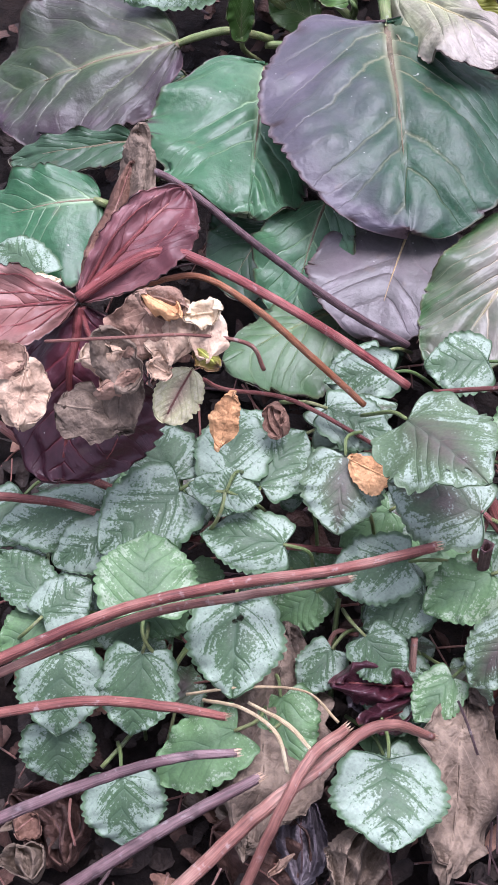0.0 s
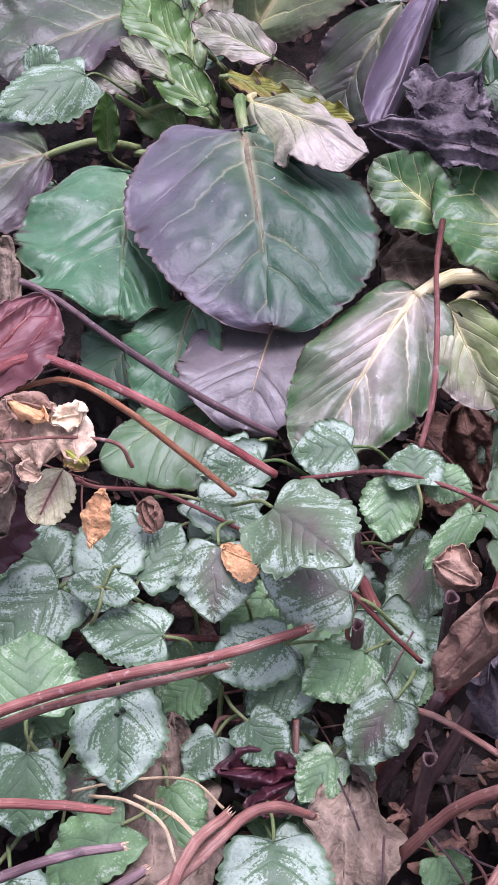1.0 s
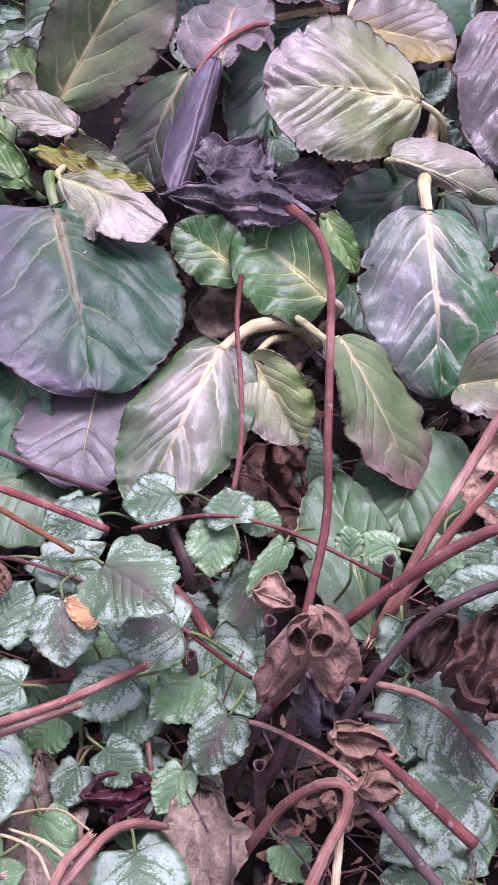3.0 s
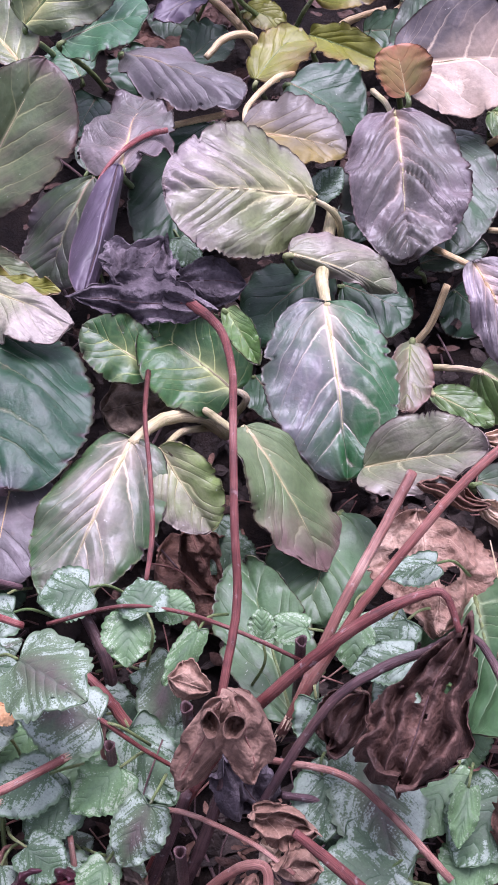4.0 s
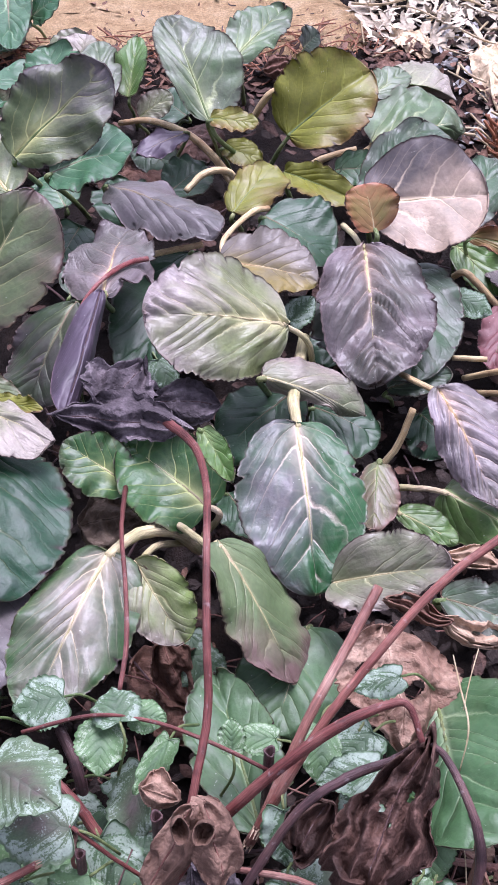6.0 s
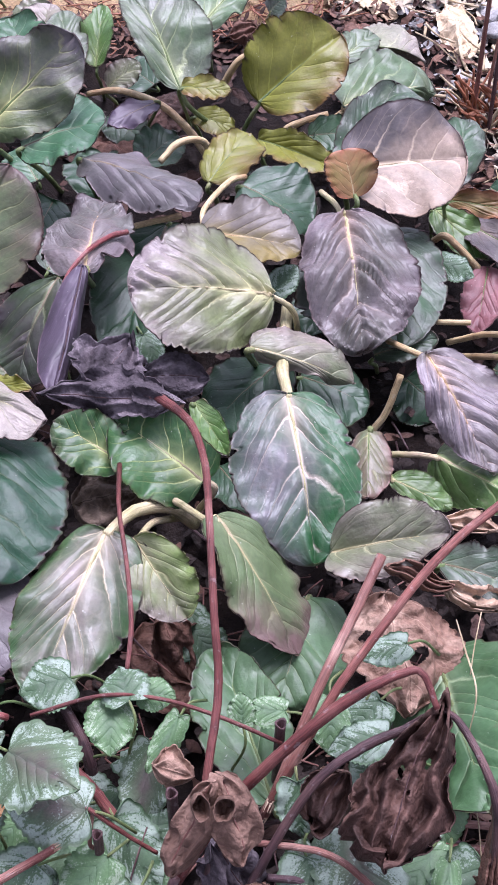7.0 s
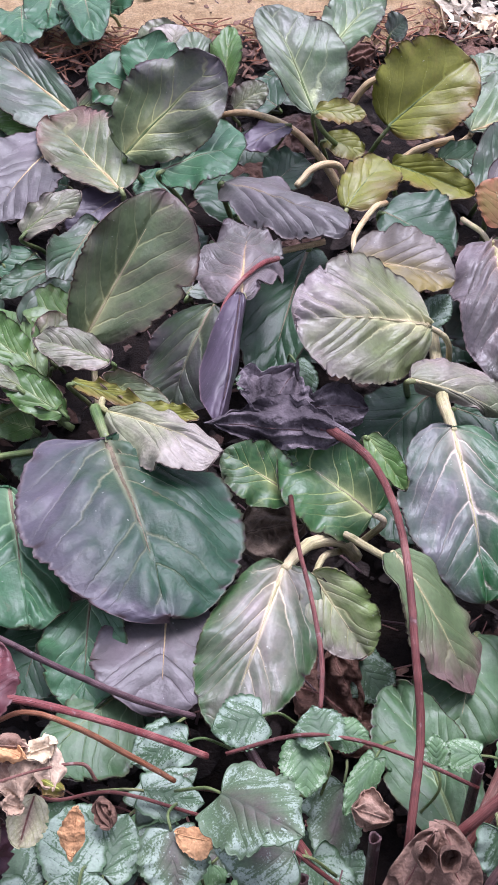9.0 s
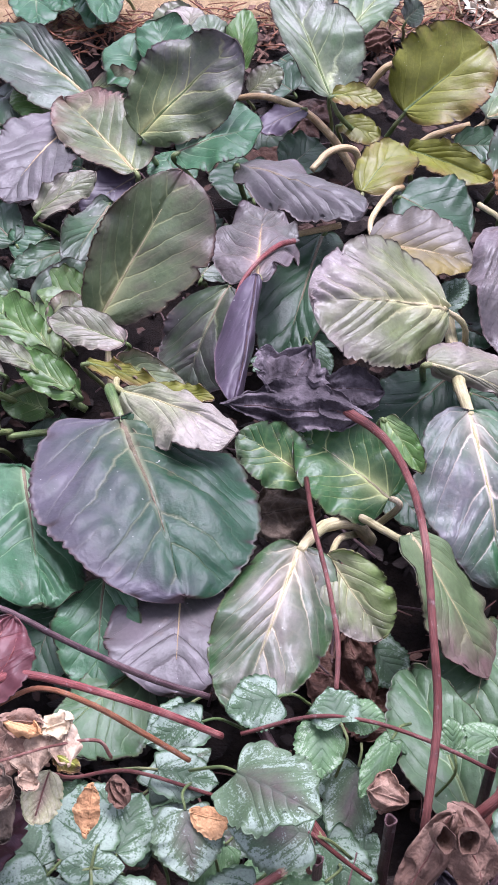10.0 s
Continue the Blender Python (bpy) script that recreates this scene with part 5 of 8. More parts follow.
bergenia(clump_f, (-0.0415, 0.1576, 0.1300), (0.0162, 0.1129, 0.1400), (-0.0082, 0.1415, 0.1376), (-0.0171, 0.1289, 0.1324), "olive", rib="green_stalk", stem=0.0021)
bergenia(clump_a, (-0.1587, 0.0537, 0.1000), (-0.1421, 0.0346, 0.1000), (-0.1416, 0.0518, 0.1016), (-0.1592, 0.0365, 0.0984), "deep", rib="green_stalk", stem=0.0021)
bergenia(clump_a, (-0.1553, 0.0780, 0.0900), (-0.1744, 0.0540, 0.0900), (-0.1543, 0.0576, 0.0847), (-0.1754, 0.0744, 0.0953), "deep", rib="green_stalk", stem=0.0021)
bergenia(clump_e, (-0.1156, 0.9598, 0.0300), (-0.1087, 0.8473, 0.0400), (-0.0782, 0.9056, 0.0342), (-0.1461, 0.9015, 0.0358), "jade", rib="green_stalk", stem=0.0021)
bergenia(clump_e, (-0.0740, 0.9888, 0.0300), (-0.0812, 0.8760, 0.0400), (-0.0445, 0.9301, 0.0321), (-0.1107, 0.9348, 0.0379), "jade", rib="green_stalk", stem=0.0021)
bergenia(clump_e, (-0.0332, 0.9695, 0.0300), (-0.0369, 0.8441, 0.0400), (-0.0023, 0.9057, 0.0335), (-0.0678, 0.9079, 0.0365), "jade", rib="green_stalk", stem=0.0021)
bergenia(clump_e, (-0.0392, 1.0170, 0.0400), (-0.0208, 0.8096, 0.0600), (0.0015, 0.9160, 0.0492), (-0.0615, 0.9106, 0.0508), "jade", rib="green_stalk", stem=0.0021)
bergenia(clump_e, (-0.0026, 0.9148, 0.0500), (0.0412, 0.9060, 0.0800), (0.0144, 0.9316, 0.0783), (0.0242, 0.8892, 0.0517), "jade", rib="green_stalk", stem=0.0021)
bergenia(clump_d, (0.3429, 0.8084, 0.0500), (0.3613, 0.8042, 0.0700), (0.3461, 0.8235, 0.0691), (0.3581, 0.7891, 0.0509), "slate", rib="green_stalk", stem=0.0021)
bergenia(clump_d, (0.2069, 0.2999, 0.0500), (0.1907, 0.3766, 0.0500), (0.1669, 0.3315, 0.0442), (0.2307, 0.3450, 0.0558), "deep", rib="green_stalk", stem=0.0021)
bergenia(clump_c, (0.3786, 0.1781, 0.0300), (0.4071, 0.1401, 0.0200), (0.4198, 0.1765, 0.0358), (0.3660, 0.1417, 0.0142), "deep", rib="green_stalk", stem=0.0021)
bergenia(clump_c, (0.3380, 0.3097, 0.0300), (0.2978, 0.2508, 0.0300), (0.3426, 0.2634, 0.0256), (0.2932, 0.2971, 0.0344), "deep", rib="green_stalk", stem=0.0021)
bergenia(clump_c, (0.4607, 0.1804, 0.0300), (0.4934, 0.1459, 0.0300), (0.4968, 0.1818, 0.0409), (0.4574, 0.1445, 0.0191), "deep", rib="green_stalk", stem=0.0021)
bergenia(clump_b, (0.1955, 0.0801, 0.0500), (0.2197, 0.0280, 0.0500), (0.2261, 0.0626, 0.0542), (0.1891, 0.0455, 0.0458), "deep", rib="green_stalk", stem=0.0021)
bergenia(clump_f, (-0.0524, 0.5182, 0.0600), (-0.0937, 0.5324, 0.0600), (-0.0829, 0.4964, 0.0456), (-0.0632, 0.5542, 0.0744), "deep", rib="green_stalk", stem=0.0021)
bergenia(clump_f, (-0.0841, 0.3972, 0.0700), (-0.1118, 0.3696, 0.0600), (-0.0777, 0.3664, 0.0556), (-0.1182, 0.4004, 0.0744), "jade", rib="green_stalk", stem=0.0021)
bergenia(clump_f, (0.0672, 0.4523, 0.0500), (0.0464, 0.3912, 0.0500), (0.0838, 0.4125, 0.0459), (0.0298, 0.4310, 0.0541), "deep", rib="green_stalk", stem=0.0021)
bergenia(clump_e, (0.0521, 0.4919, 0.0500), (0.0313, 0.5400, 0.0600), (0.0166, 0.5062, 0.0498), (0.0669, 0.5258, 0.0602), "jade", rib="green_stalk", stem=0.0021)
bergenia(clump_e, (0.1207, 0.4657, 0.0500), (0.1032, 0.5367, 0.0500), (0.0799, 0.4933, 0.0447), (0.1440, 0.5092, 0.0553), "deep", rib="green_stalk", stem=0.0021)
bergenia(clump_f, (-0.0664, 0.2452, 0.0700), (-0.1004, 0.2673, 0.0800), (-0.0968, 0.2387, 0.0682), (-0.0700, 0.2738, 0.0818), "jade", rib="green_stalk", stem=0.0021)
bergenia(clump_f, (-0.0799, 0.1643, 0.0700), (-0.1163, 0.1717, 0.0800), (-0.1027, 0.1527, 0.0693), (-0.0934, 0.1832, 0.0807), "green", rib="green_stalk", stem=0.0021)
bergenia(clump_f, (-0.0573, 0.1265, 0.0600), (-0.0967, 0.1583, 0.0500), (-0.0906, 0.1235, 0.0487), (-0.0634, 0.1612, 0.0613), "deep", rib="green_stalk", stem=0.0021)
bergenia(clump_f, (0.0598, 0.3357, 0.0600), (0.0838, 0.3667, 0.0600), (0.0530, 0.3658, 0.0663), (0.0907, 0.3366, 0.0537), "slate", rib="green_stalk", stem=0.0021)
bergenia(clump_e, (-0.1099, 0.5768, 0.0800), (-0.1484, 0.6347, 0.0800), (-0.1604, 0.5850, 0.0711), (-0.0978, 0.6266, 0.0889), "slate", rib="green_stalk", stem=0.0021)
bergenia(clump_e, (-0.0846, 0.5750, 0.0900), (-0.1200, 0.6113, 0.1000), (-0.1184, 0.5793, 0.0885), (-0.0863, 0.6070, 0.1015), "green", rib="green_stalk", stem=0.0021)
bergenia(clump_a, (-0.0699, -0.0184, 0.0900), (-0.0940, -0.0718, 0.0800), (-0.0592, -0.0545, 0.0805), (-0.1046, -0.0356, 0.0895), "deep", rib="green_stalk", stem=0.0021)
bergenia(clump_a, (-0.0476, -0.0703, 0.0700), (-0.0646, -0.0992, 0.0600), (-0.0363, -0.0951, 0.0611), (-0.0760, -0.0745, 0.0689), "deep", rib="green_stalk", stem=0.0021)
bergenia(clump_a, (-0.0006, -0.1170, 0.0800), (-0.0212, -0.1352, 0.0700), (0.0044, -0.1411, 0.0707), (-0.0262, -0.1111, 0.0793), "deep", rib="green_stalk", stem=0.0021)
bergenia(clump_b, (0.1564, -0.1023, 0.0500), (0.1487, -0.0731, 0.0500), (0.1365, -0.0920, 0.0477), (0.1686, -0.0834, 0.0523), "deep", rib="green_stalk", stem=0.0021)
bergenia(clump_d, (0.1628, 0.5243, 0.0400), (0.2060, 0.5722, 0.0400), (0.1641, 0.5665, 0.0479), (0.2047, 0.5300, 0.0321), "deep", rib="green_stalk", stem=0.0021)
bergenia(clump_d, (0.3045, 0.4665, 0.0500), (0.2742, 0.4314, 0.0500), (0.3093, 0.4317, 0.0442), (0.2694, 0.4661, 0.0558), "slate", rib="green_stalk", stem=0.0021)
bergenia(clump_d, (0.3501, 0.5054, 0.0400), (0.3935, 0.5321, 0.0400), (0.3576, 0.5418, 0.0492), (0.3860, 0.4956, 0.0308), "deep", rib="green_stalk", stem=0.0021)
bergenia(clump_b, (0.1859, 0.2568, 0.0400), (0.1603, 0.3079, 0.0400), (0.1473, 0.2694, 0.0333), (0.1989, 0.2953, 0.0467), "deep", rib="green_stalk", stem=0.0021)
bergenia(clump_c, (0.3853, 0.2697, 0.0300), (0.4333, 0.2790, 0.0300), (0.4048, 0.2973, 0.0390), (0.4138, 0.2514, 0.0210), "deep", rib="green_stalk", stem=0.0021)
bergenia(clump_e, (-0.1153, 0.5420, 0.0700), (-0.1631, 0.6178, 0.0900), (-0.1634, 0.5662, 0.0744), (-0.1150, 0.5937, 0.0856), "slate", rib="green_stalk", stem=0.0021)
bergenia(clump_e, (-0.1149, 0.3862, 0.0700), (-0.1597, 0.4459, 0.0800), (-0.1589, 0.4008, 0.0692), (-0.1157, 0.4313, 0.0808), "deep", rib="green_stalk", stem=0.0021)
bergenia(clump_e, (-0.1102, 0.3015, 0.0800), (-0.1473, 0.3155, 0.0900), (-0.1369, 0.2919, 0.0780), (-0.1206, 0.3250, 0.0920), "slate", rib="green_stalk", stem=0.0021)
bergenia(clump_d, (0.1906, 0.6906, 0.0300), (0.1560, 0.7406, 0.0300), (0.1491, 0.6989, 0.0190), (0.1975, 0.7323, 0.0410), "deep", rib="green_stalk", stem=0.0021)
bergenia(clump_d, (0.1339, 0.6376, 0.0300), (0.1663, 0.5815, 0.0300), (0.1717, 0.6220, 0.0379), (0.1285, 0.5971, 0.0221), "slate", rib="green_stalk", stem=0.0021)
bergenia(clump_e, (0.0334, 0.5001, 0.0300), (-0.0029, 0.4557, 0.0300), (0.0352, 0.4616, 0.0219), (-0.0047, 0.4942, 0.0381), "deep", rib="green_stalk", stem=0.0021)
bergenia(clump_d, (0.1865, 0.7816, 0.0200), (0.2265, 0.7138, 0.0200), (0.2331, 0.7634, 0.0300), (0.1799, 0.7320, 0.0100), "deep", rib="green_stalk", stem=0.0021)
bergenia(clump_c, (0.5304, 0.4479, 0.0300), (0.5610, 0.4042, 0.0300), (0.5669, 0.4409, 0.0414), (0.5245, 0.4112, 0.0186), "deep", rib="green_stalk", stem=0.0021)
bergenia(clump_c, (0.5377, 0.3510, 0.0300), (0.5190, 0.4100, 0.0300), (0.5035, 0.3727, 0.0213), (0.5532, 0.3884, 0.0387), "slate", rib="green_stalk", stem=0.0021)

# ---- silver-leaved archangel ----
archangel(nettle_b, (-0.1427, 0.1489, 0.1300), (-0.1896, 0.1037, 0.1350), (-0.1531, 0.1118, 0.1235), (-0.1792, 0.1408, 0.1415), "silver")
archangel(nettle_b, (-0.1807, 0.1499, 0.1300), (-0.1670, 0.1630, 0.1400), (-0.1845, 0.1635, 0.1403), (-0.1632, 0.1494, 0.1297), "silver")
archangel(nettle_b, (-0.0039, -0.2494, 0.1300), (-0.0206, -0.2255, 0.1300), (-0.0224, -0.2445, 0.1291), (-0.0021, -0.2304, 0.1309), "silver")
archangel(nettle_b, (0.0383, -0.2450, 0.1200), (0.0178, -0.2613, 0.1100), (0.0364, -0.2621, 0.1126), (0.0198, -0.2442, 0.1174), "plain")
archangel(nettle_a, (-0.1019, -0.2986, 0.1100), (-0.1213, -0.3136, 0.1000), (-0.1021, -0.3161, 0.1016), (-0.1211, -0.2961, 0.1084), "silver_dark")
archangel(nettle_a, (-0.0560, -0.2950, 0.1200), (-0.0420, -0.3099, 0.1100), (-0.0389, -0.2933, 0.1156), (-0.0591, -0.3116, 0.1144), "plain")
archangel(nettle_b, (-0.1523, -0.2692, 0.1200), (-0.1616, -0.2976, 0.1200), (-0.1436, -0.2878, 0.1164), (-0.1702, -0.2790, 0.1236), "silver")
archangel(nettle_b, (0.0211, -0.2506, 0.1400), (-0.0033, -0.2329, 0.1400), (-0.0003, -0.2544, 0.1381), (0.0181, -0.2291, 0.1419), "silver_dark")
archangel(nettle_b, (-0.0264, -0.2327, 0.1400), (-0.0453, -0.2144, 0.1400), (-0.0459, -0.2340, 0.1389), (-0.0258, -0.2132, 0.1411), "silver")
archangel(nettle_b, (0.0523, -0.2697, 0.1200), (0.0324, -0.2827, 0.1100), (0.0519, -0.2885, 0.1120), (0.0327, -0.2639, 0.1180), "silver")
archangel(nettle_b, (0.0863, -0.2615, 0.1000), (0.0995, -0.2820, 0.0900), (0.1053, -0.2642, 0.0960), (0.0805, -0.2792, 0.0940), "silver")
archangel(nettle_c, (0.1095, -0.2580, 0.1000), (0.1295, -0.2402, 0.1000), (0.1112, -0.2397, 0.1020), (0.1279, -0.2585, 0.0980), "silver")
archangel(nettle_b, (-0.0609, -0.2688, 0.1550), (-0.0892, -0.3012, 0.1500), (-0.0596, -0.2977, 0.1475), (-0.0905, -0.2723, 0.1575), "silver")
archangel(nettle_b, (-0.0688, -0.2616, 0.1500), (-0.0852, -0.2351, 0.1500), (-0.0922, -0.2578, 0.1498), (-0.0618, -0.2389, 0.1502), "silver")
archangel(nettle_b, (-0.0376, -0.2566, 0.1550), (-0.0435, -0.2182, 0.1500), (-0.0581, -0.2399, 0.1538), (-0.0231, -0.2348, 0.1512), "silver")
archangel(nettle_b, (-0.0231, -0.2577, 0.1500), (-0.0097, -0.2262, 0.1500), (-0.0297, -0.2363, 0.1526), (-0.0031, -0.2476, 0.1474), "silver")
archangel(nettle_a, (-0.0366, -0.2707, 0.1650), (-0.0524, -0.2697, 0.1650), (-0.0450, -0.2775, 0.1633), (-0.0440, -0.2628, 0.1667), "silver")
archangel(nettle_a, (-0.0354, -0.2711, 0.1650), (-0.0198, -0.2715, 0.1650), (-0.0274, -0.2640, 0.1667), (-0.0278, -0.2786, 0.1633), "silver")
archangel(nettle_a, (-0.0359, -0.2712, 0.1650), (-0.0383, -0.2812, 0.1600), (-0.0304, -0.2773, 0.1615), (-0.0438, -0.2751, 0.1635), "silver")
archangel(nettle_a, (-0.0362, -0.2700, 0.1650), (-0.0355, -0.2587, 0.1650), (-0.0426, -0.2639, 0.1658), (-0.0290, -0.2648, 0.1642), "silver")
archangel(nettle_b, (0.0165, -0.2424, 0.1650), (0.0183, -0.2744, 0.1550), (0.0350, -0.2572, 0.1592), (-0.0002, -0.2596, 0.1608), "silver_dark")
archangel(nettle_b, (0.0449, -0.2417, 0.2050), (0.0792, -0.2750, 0.2250), (0.0769, -0.2411, 0.2181), (0.0472, -0.2755, 0.2119), "silver_dark", nu=130, nv=60, holes=((0.82, 0.15, 0.035), (0.8, 0.32, 0.02), (0.7, 0.45, 0.02),))
archangel(nettle_b, (0.0831, -0.2629, 0.1650), (0.0443, -0.2580, 0.1720), (0.0606, -0.2796, 0.1645), (0.0668, -0.2413, 0.1725), "silver_dark")
archangel(nettle_a, (-0.0058, -0.2866, 0.1500), (-0.0418, -0.2868, 0.1500), (-0.0237, -0.3006, 0.1470), (-0.0239, -0.2728, 0.1530), "silver")
archangel(nettle_a, (-0.0630, -0.3312, 0.1500), (-0.0694, -0.2972, 0.1550), (-0.0876, -0.3185, 0.1546), (-0.0448, -0.3099, 0.1504), "plain")
archangel(nettle_a, (-0.0585, -0.3190, 0.1350), (-0.0627, -0.3331, 0.1250), (-0.0480, -0.3284, 0.1280), (-0.0732, -0.3237, 0.1320), "plain")
archangel(nettle_b, (0.0526, -0.2805, 0.1400), (0.0192, -0.2922, 0.1350), (0.0412, -0.3002, 0.1343), (0.0306, -0.2726, 0.1407), "silver")
archangel(nettle_a, (-0.0209, -0.3196, 0.1500), (-0.0157, -0.3562, 0.1400), (0.0019, -0.3347, 0.1437), (-0.0386, -0.3411, 0.1463), "silver", nu=130, nv=60, holes=((0.16, -0.1, 0.04), (0.2, 0.02, 0.03),))
archangel(nettle_a, (0.0380, -0.3137, 0.1200), (0.0557, -0.3268, 0.1100), (0.0549, -0.3106, 0.1165), (0.0388, -0.3300, 0.1135), "silver")
archangel(nettle_a, (-0.0997, -0.3548, 0.1380), (-0.0950, -0.3857, 0.1250), (-0.0786, -0.3663, 0.1290), (-0.1161, -0.3742, 0.1340), "silver")
archangel(nettle_a, (-0.0623, -0.3467, 0.1350), (-0.0621, -0.3778, 0.1200), (-0.0450, -0.3612, 0.1254), (-0.0795, -0.3634, 0.1296), "silver")
archangel(nettle_a, (-0.0130, -0.3718, 0.1250), (-0.0448, -0.3942, 0.1100), (-0.0192, -0.3951, 0.1150), (-0.0386, -0.3709, 0.1200), "plain")
archangel(nettle_a, (-0.0616, -0.4000, 0.1150), (-0.0545, -0.4248, 0.1000), (-0.0415, -0.4068, 0.1060), (-0.0747, -0.4180, 0.1090), "silver")
archangel(nettle_a, (-0.0994, -0.3834, 0.1150), (-0.0944, -0.4040, 0.1000), (-0.0814, -0.3886, 0.1057), (-0.1123, -0.3987, 0.1093), "silver")
archangel(nettle_a, (0.0222, -0.3191, 0.1100), (0.0119, -0.3390, 0.1050), (0.0266, -0.3337, 0.1062), (0.0075, -0.3244, 0.1088), "silver")
archangel(nettle_b, (0.0585, -0.3728, 0.1280), (0.0650, -0.4073, 0.1300), (0.0838, -0.3858, 0.1291), (0.0397, -0.3943, 0.1289), "silver")
archangel(nettle_b, (0.0811, -0.3226, 0.1100), (0.0681, -0.3425, 0.1050), (0.0838, -0.3383, 0.1065), (0.0654, -0.3268, 0.1085), "plain")
archangel(nettle_c, (0.0920, -0.2781, 0.1350), (0.0667, -0.2950, 0.1250), (0.0883, -0.2983, 0.1275), (0.0705, -0.2748, 0.1325), "plain")
archangel(nettle_c, (0.1084, -0.3031, 0.1400), (0.0924, -0.3258, 0.1200), (0.1126, -0.3218, 0.1286), (0.0882, -0.3071, 0.1314), "silver_dark")
archangel(nettle_b, (0.0624, -0.2886, 0.1200), (0.0384, -0.3049, 0.1150), (0.0576, -0.3067, 0.1153), (0.0432, -0.2867, 0.1197), "silver")
archangel(nettle_a, (-0.1180, -0.3280, 0.1400), (-0.1419, -0.3128, 0.1400), (-0.1367, -0.3308, 0.1394), (-0.1233, -0.3099, 0.1406), "silver")
archangel(nettle_a, (-0.1136, -0.3391, 0.1400), (-0.0973, -0.3201, 0.1400), (-0.1148, -0.3215, 0.1430), (-0.0960, -0.3377, 0.1370), "silver")
archangel(nettle_a, (-0.1119, -0.3370, 0.1300), (-0.1332, -0.3514, 0.1250), (-0.1152, -0.3541, 0.1246), (-0.1299, -0.3342, 0.1304), "plain")
archangel(nettle_a, (-0.0991, -0.2807, 0.1450), (-0.1453, -0.2966, 0.1400), (-0.1168, -0.3030, 0.1386), (-0.1275, -0.2743, 0.1464), "silver")
archangel(nettle_a, (-0.0913, -0.2939, 0.1500), (-0.1141, -0.3100, 0.1400), (-0.0948, -0.3112, 0.1419), (-0.1106, -0.2927, 0.1481), "silver")
archangel(nettle_b, (-0.1033, -0.2630, 0.1350), (-0.1395, -0.2664, 0.1300), (-0.1201, -0.2748, 0.1300), (-0.1227, -0.2546, 0.1350), "silver_dark")
archangel(nettle_b, (0.0757, -0.1689, 0.1520), (0.0484, -0.1744, 0.1500), (0.0653, -0.1862, 0.1468), (0.0588, -0.1571, 0.1552), "silver")
archangel(nettle_b, (0.0288, -0.1779, 0.1450), (-0.0021, -0.1837, 0.1400), (0.0162, -0.1931, 0.1390), (0.0105, -0.1685, 0.1460), "silver")
archangel(nettle_c, (0.1001, -0.1891, 0.1500), (0.0977, -0.2165, 0.1450), (0.1130, -0.2039, 0.1468), (0.0848, -0.2017, 0.1482), "plain")
archangel(nettle_c, (0.1116, -0.1926, 0.1580), (0.1069, -0.1725, 0.1600), (0.0955, -0.1857, 0.1584), (0.1230, -0.1794, 0.1596), "silver")
archangel(nettle_c, (0.1193, -0.1840, 0.1520), (0.1377, -0.1883, 0.1500), (0.1309, -0.1772, 0.1534), (0.1261, -0.1952, 0.1486), "plain")
archangel(nettle_c, (0.1238, -0.2020, 0.1150), (0.1087, -0.2444, 0.1000), (0.1308, -0.2279, 0.1062), (0.1017, -0.2185, 0.1088), "silver_dark")
archangel(nettle_c, (0.1408, -0.2033, 0.1500), (0.1210, -0.2282, 0.1400), (0.1371, -0.2202, 0.1439), (0.1247, -0.2113, 0.1461), "plain")
archangel(nettle_c, (0.0964, -0.2482, 0.1200), (0.1169, -0.2830, 0.1000), (0.1215, -0.2576, 0.1113), (0.0918, -0.2736, 0.1087), "silver")
archangel(nettle_c, (0.1793, -0.2079, 0.1400), (0.1795, -0.1932, 0.1500), (0.1713, -0.2003, 0.1448), (0.1875, -0.2008, 0.1452), "plain")
archangel(nettle_d, (0.2063, -0.2022, 0.1400), (0.1824, -0.1982, 0.1400), (0.1929, -0.2091, 0.1377), (0.1958, -0.1913, 0.1423), "plain")
archangel(nettle_d, (0.2706, -0.1914, 0.1200), (0.2490, -0.2055, 0.1100), (0.2683, -0.2099, 0.1127), (0.2513, -0.1870, 0.1173), "silver")
archangel(nettle_d, (0.2895, -0.1700, 0.1500), (0.2629, -0.1736, 0.1450), (0.2778, -0.1807, 0.1452), (0.2746, -0.1629, 0.1498), "silver")
archangel(nettle_d, (0.2511, -0.2995, 0.1100), (0.2083, -0.3100, 0.1000), (0.2345, -0.3218, 0.1022), (0.2249, -0.2878, 0.1078), "silver")
archangel(nettle_d, (0.2592, 0.2105, 0.1200), (0.2800, 0.2261, 0.1300), (0.2615, 0.2270, 0.1284), (0.2778, 0.2096, 0.1216), "silver")
archangel(nettle_c, (0.0921, 0.1421, 0.1300), (0.1178, 0.1476, 0.1300), (0.1035, 0.1514, 0.1329), (0.1064, 0.1383, 0.1271), "silver")
archangel(nettle_c, (0.1438, 0.1800, 0.1100), (0.1539, 0.1558, 0.1000), (0.1594, 0.1717, 0.1065), (0.1383, 0.1641, 0.1035), "silver")
archangel(nettle_d, (0.4249, 0.2680, 0.0900), (0.4520, 0.2557, 0.0800), (0.4450, 0.2719, 0.0906), (0.4318, 0.2518, 0.0794), "silver")
archangel(nettle_b, (-0.1741, -0.1451, 0.1500), (-0.2083, -0.1226, 0.1400), (-0.1980, -0.1452, 0.1429), (-0.1844, -0.1225, 0.1471), "silver")
archangel(nettle_b, (-0.0035, -0.2181, 0.1450), (0.0303, -0.1958, 0.1400), (0.0080, -0.1980, 0.1453), (0.0189, -0.2159, 0.1397), "silver_dark")
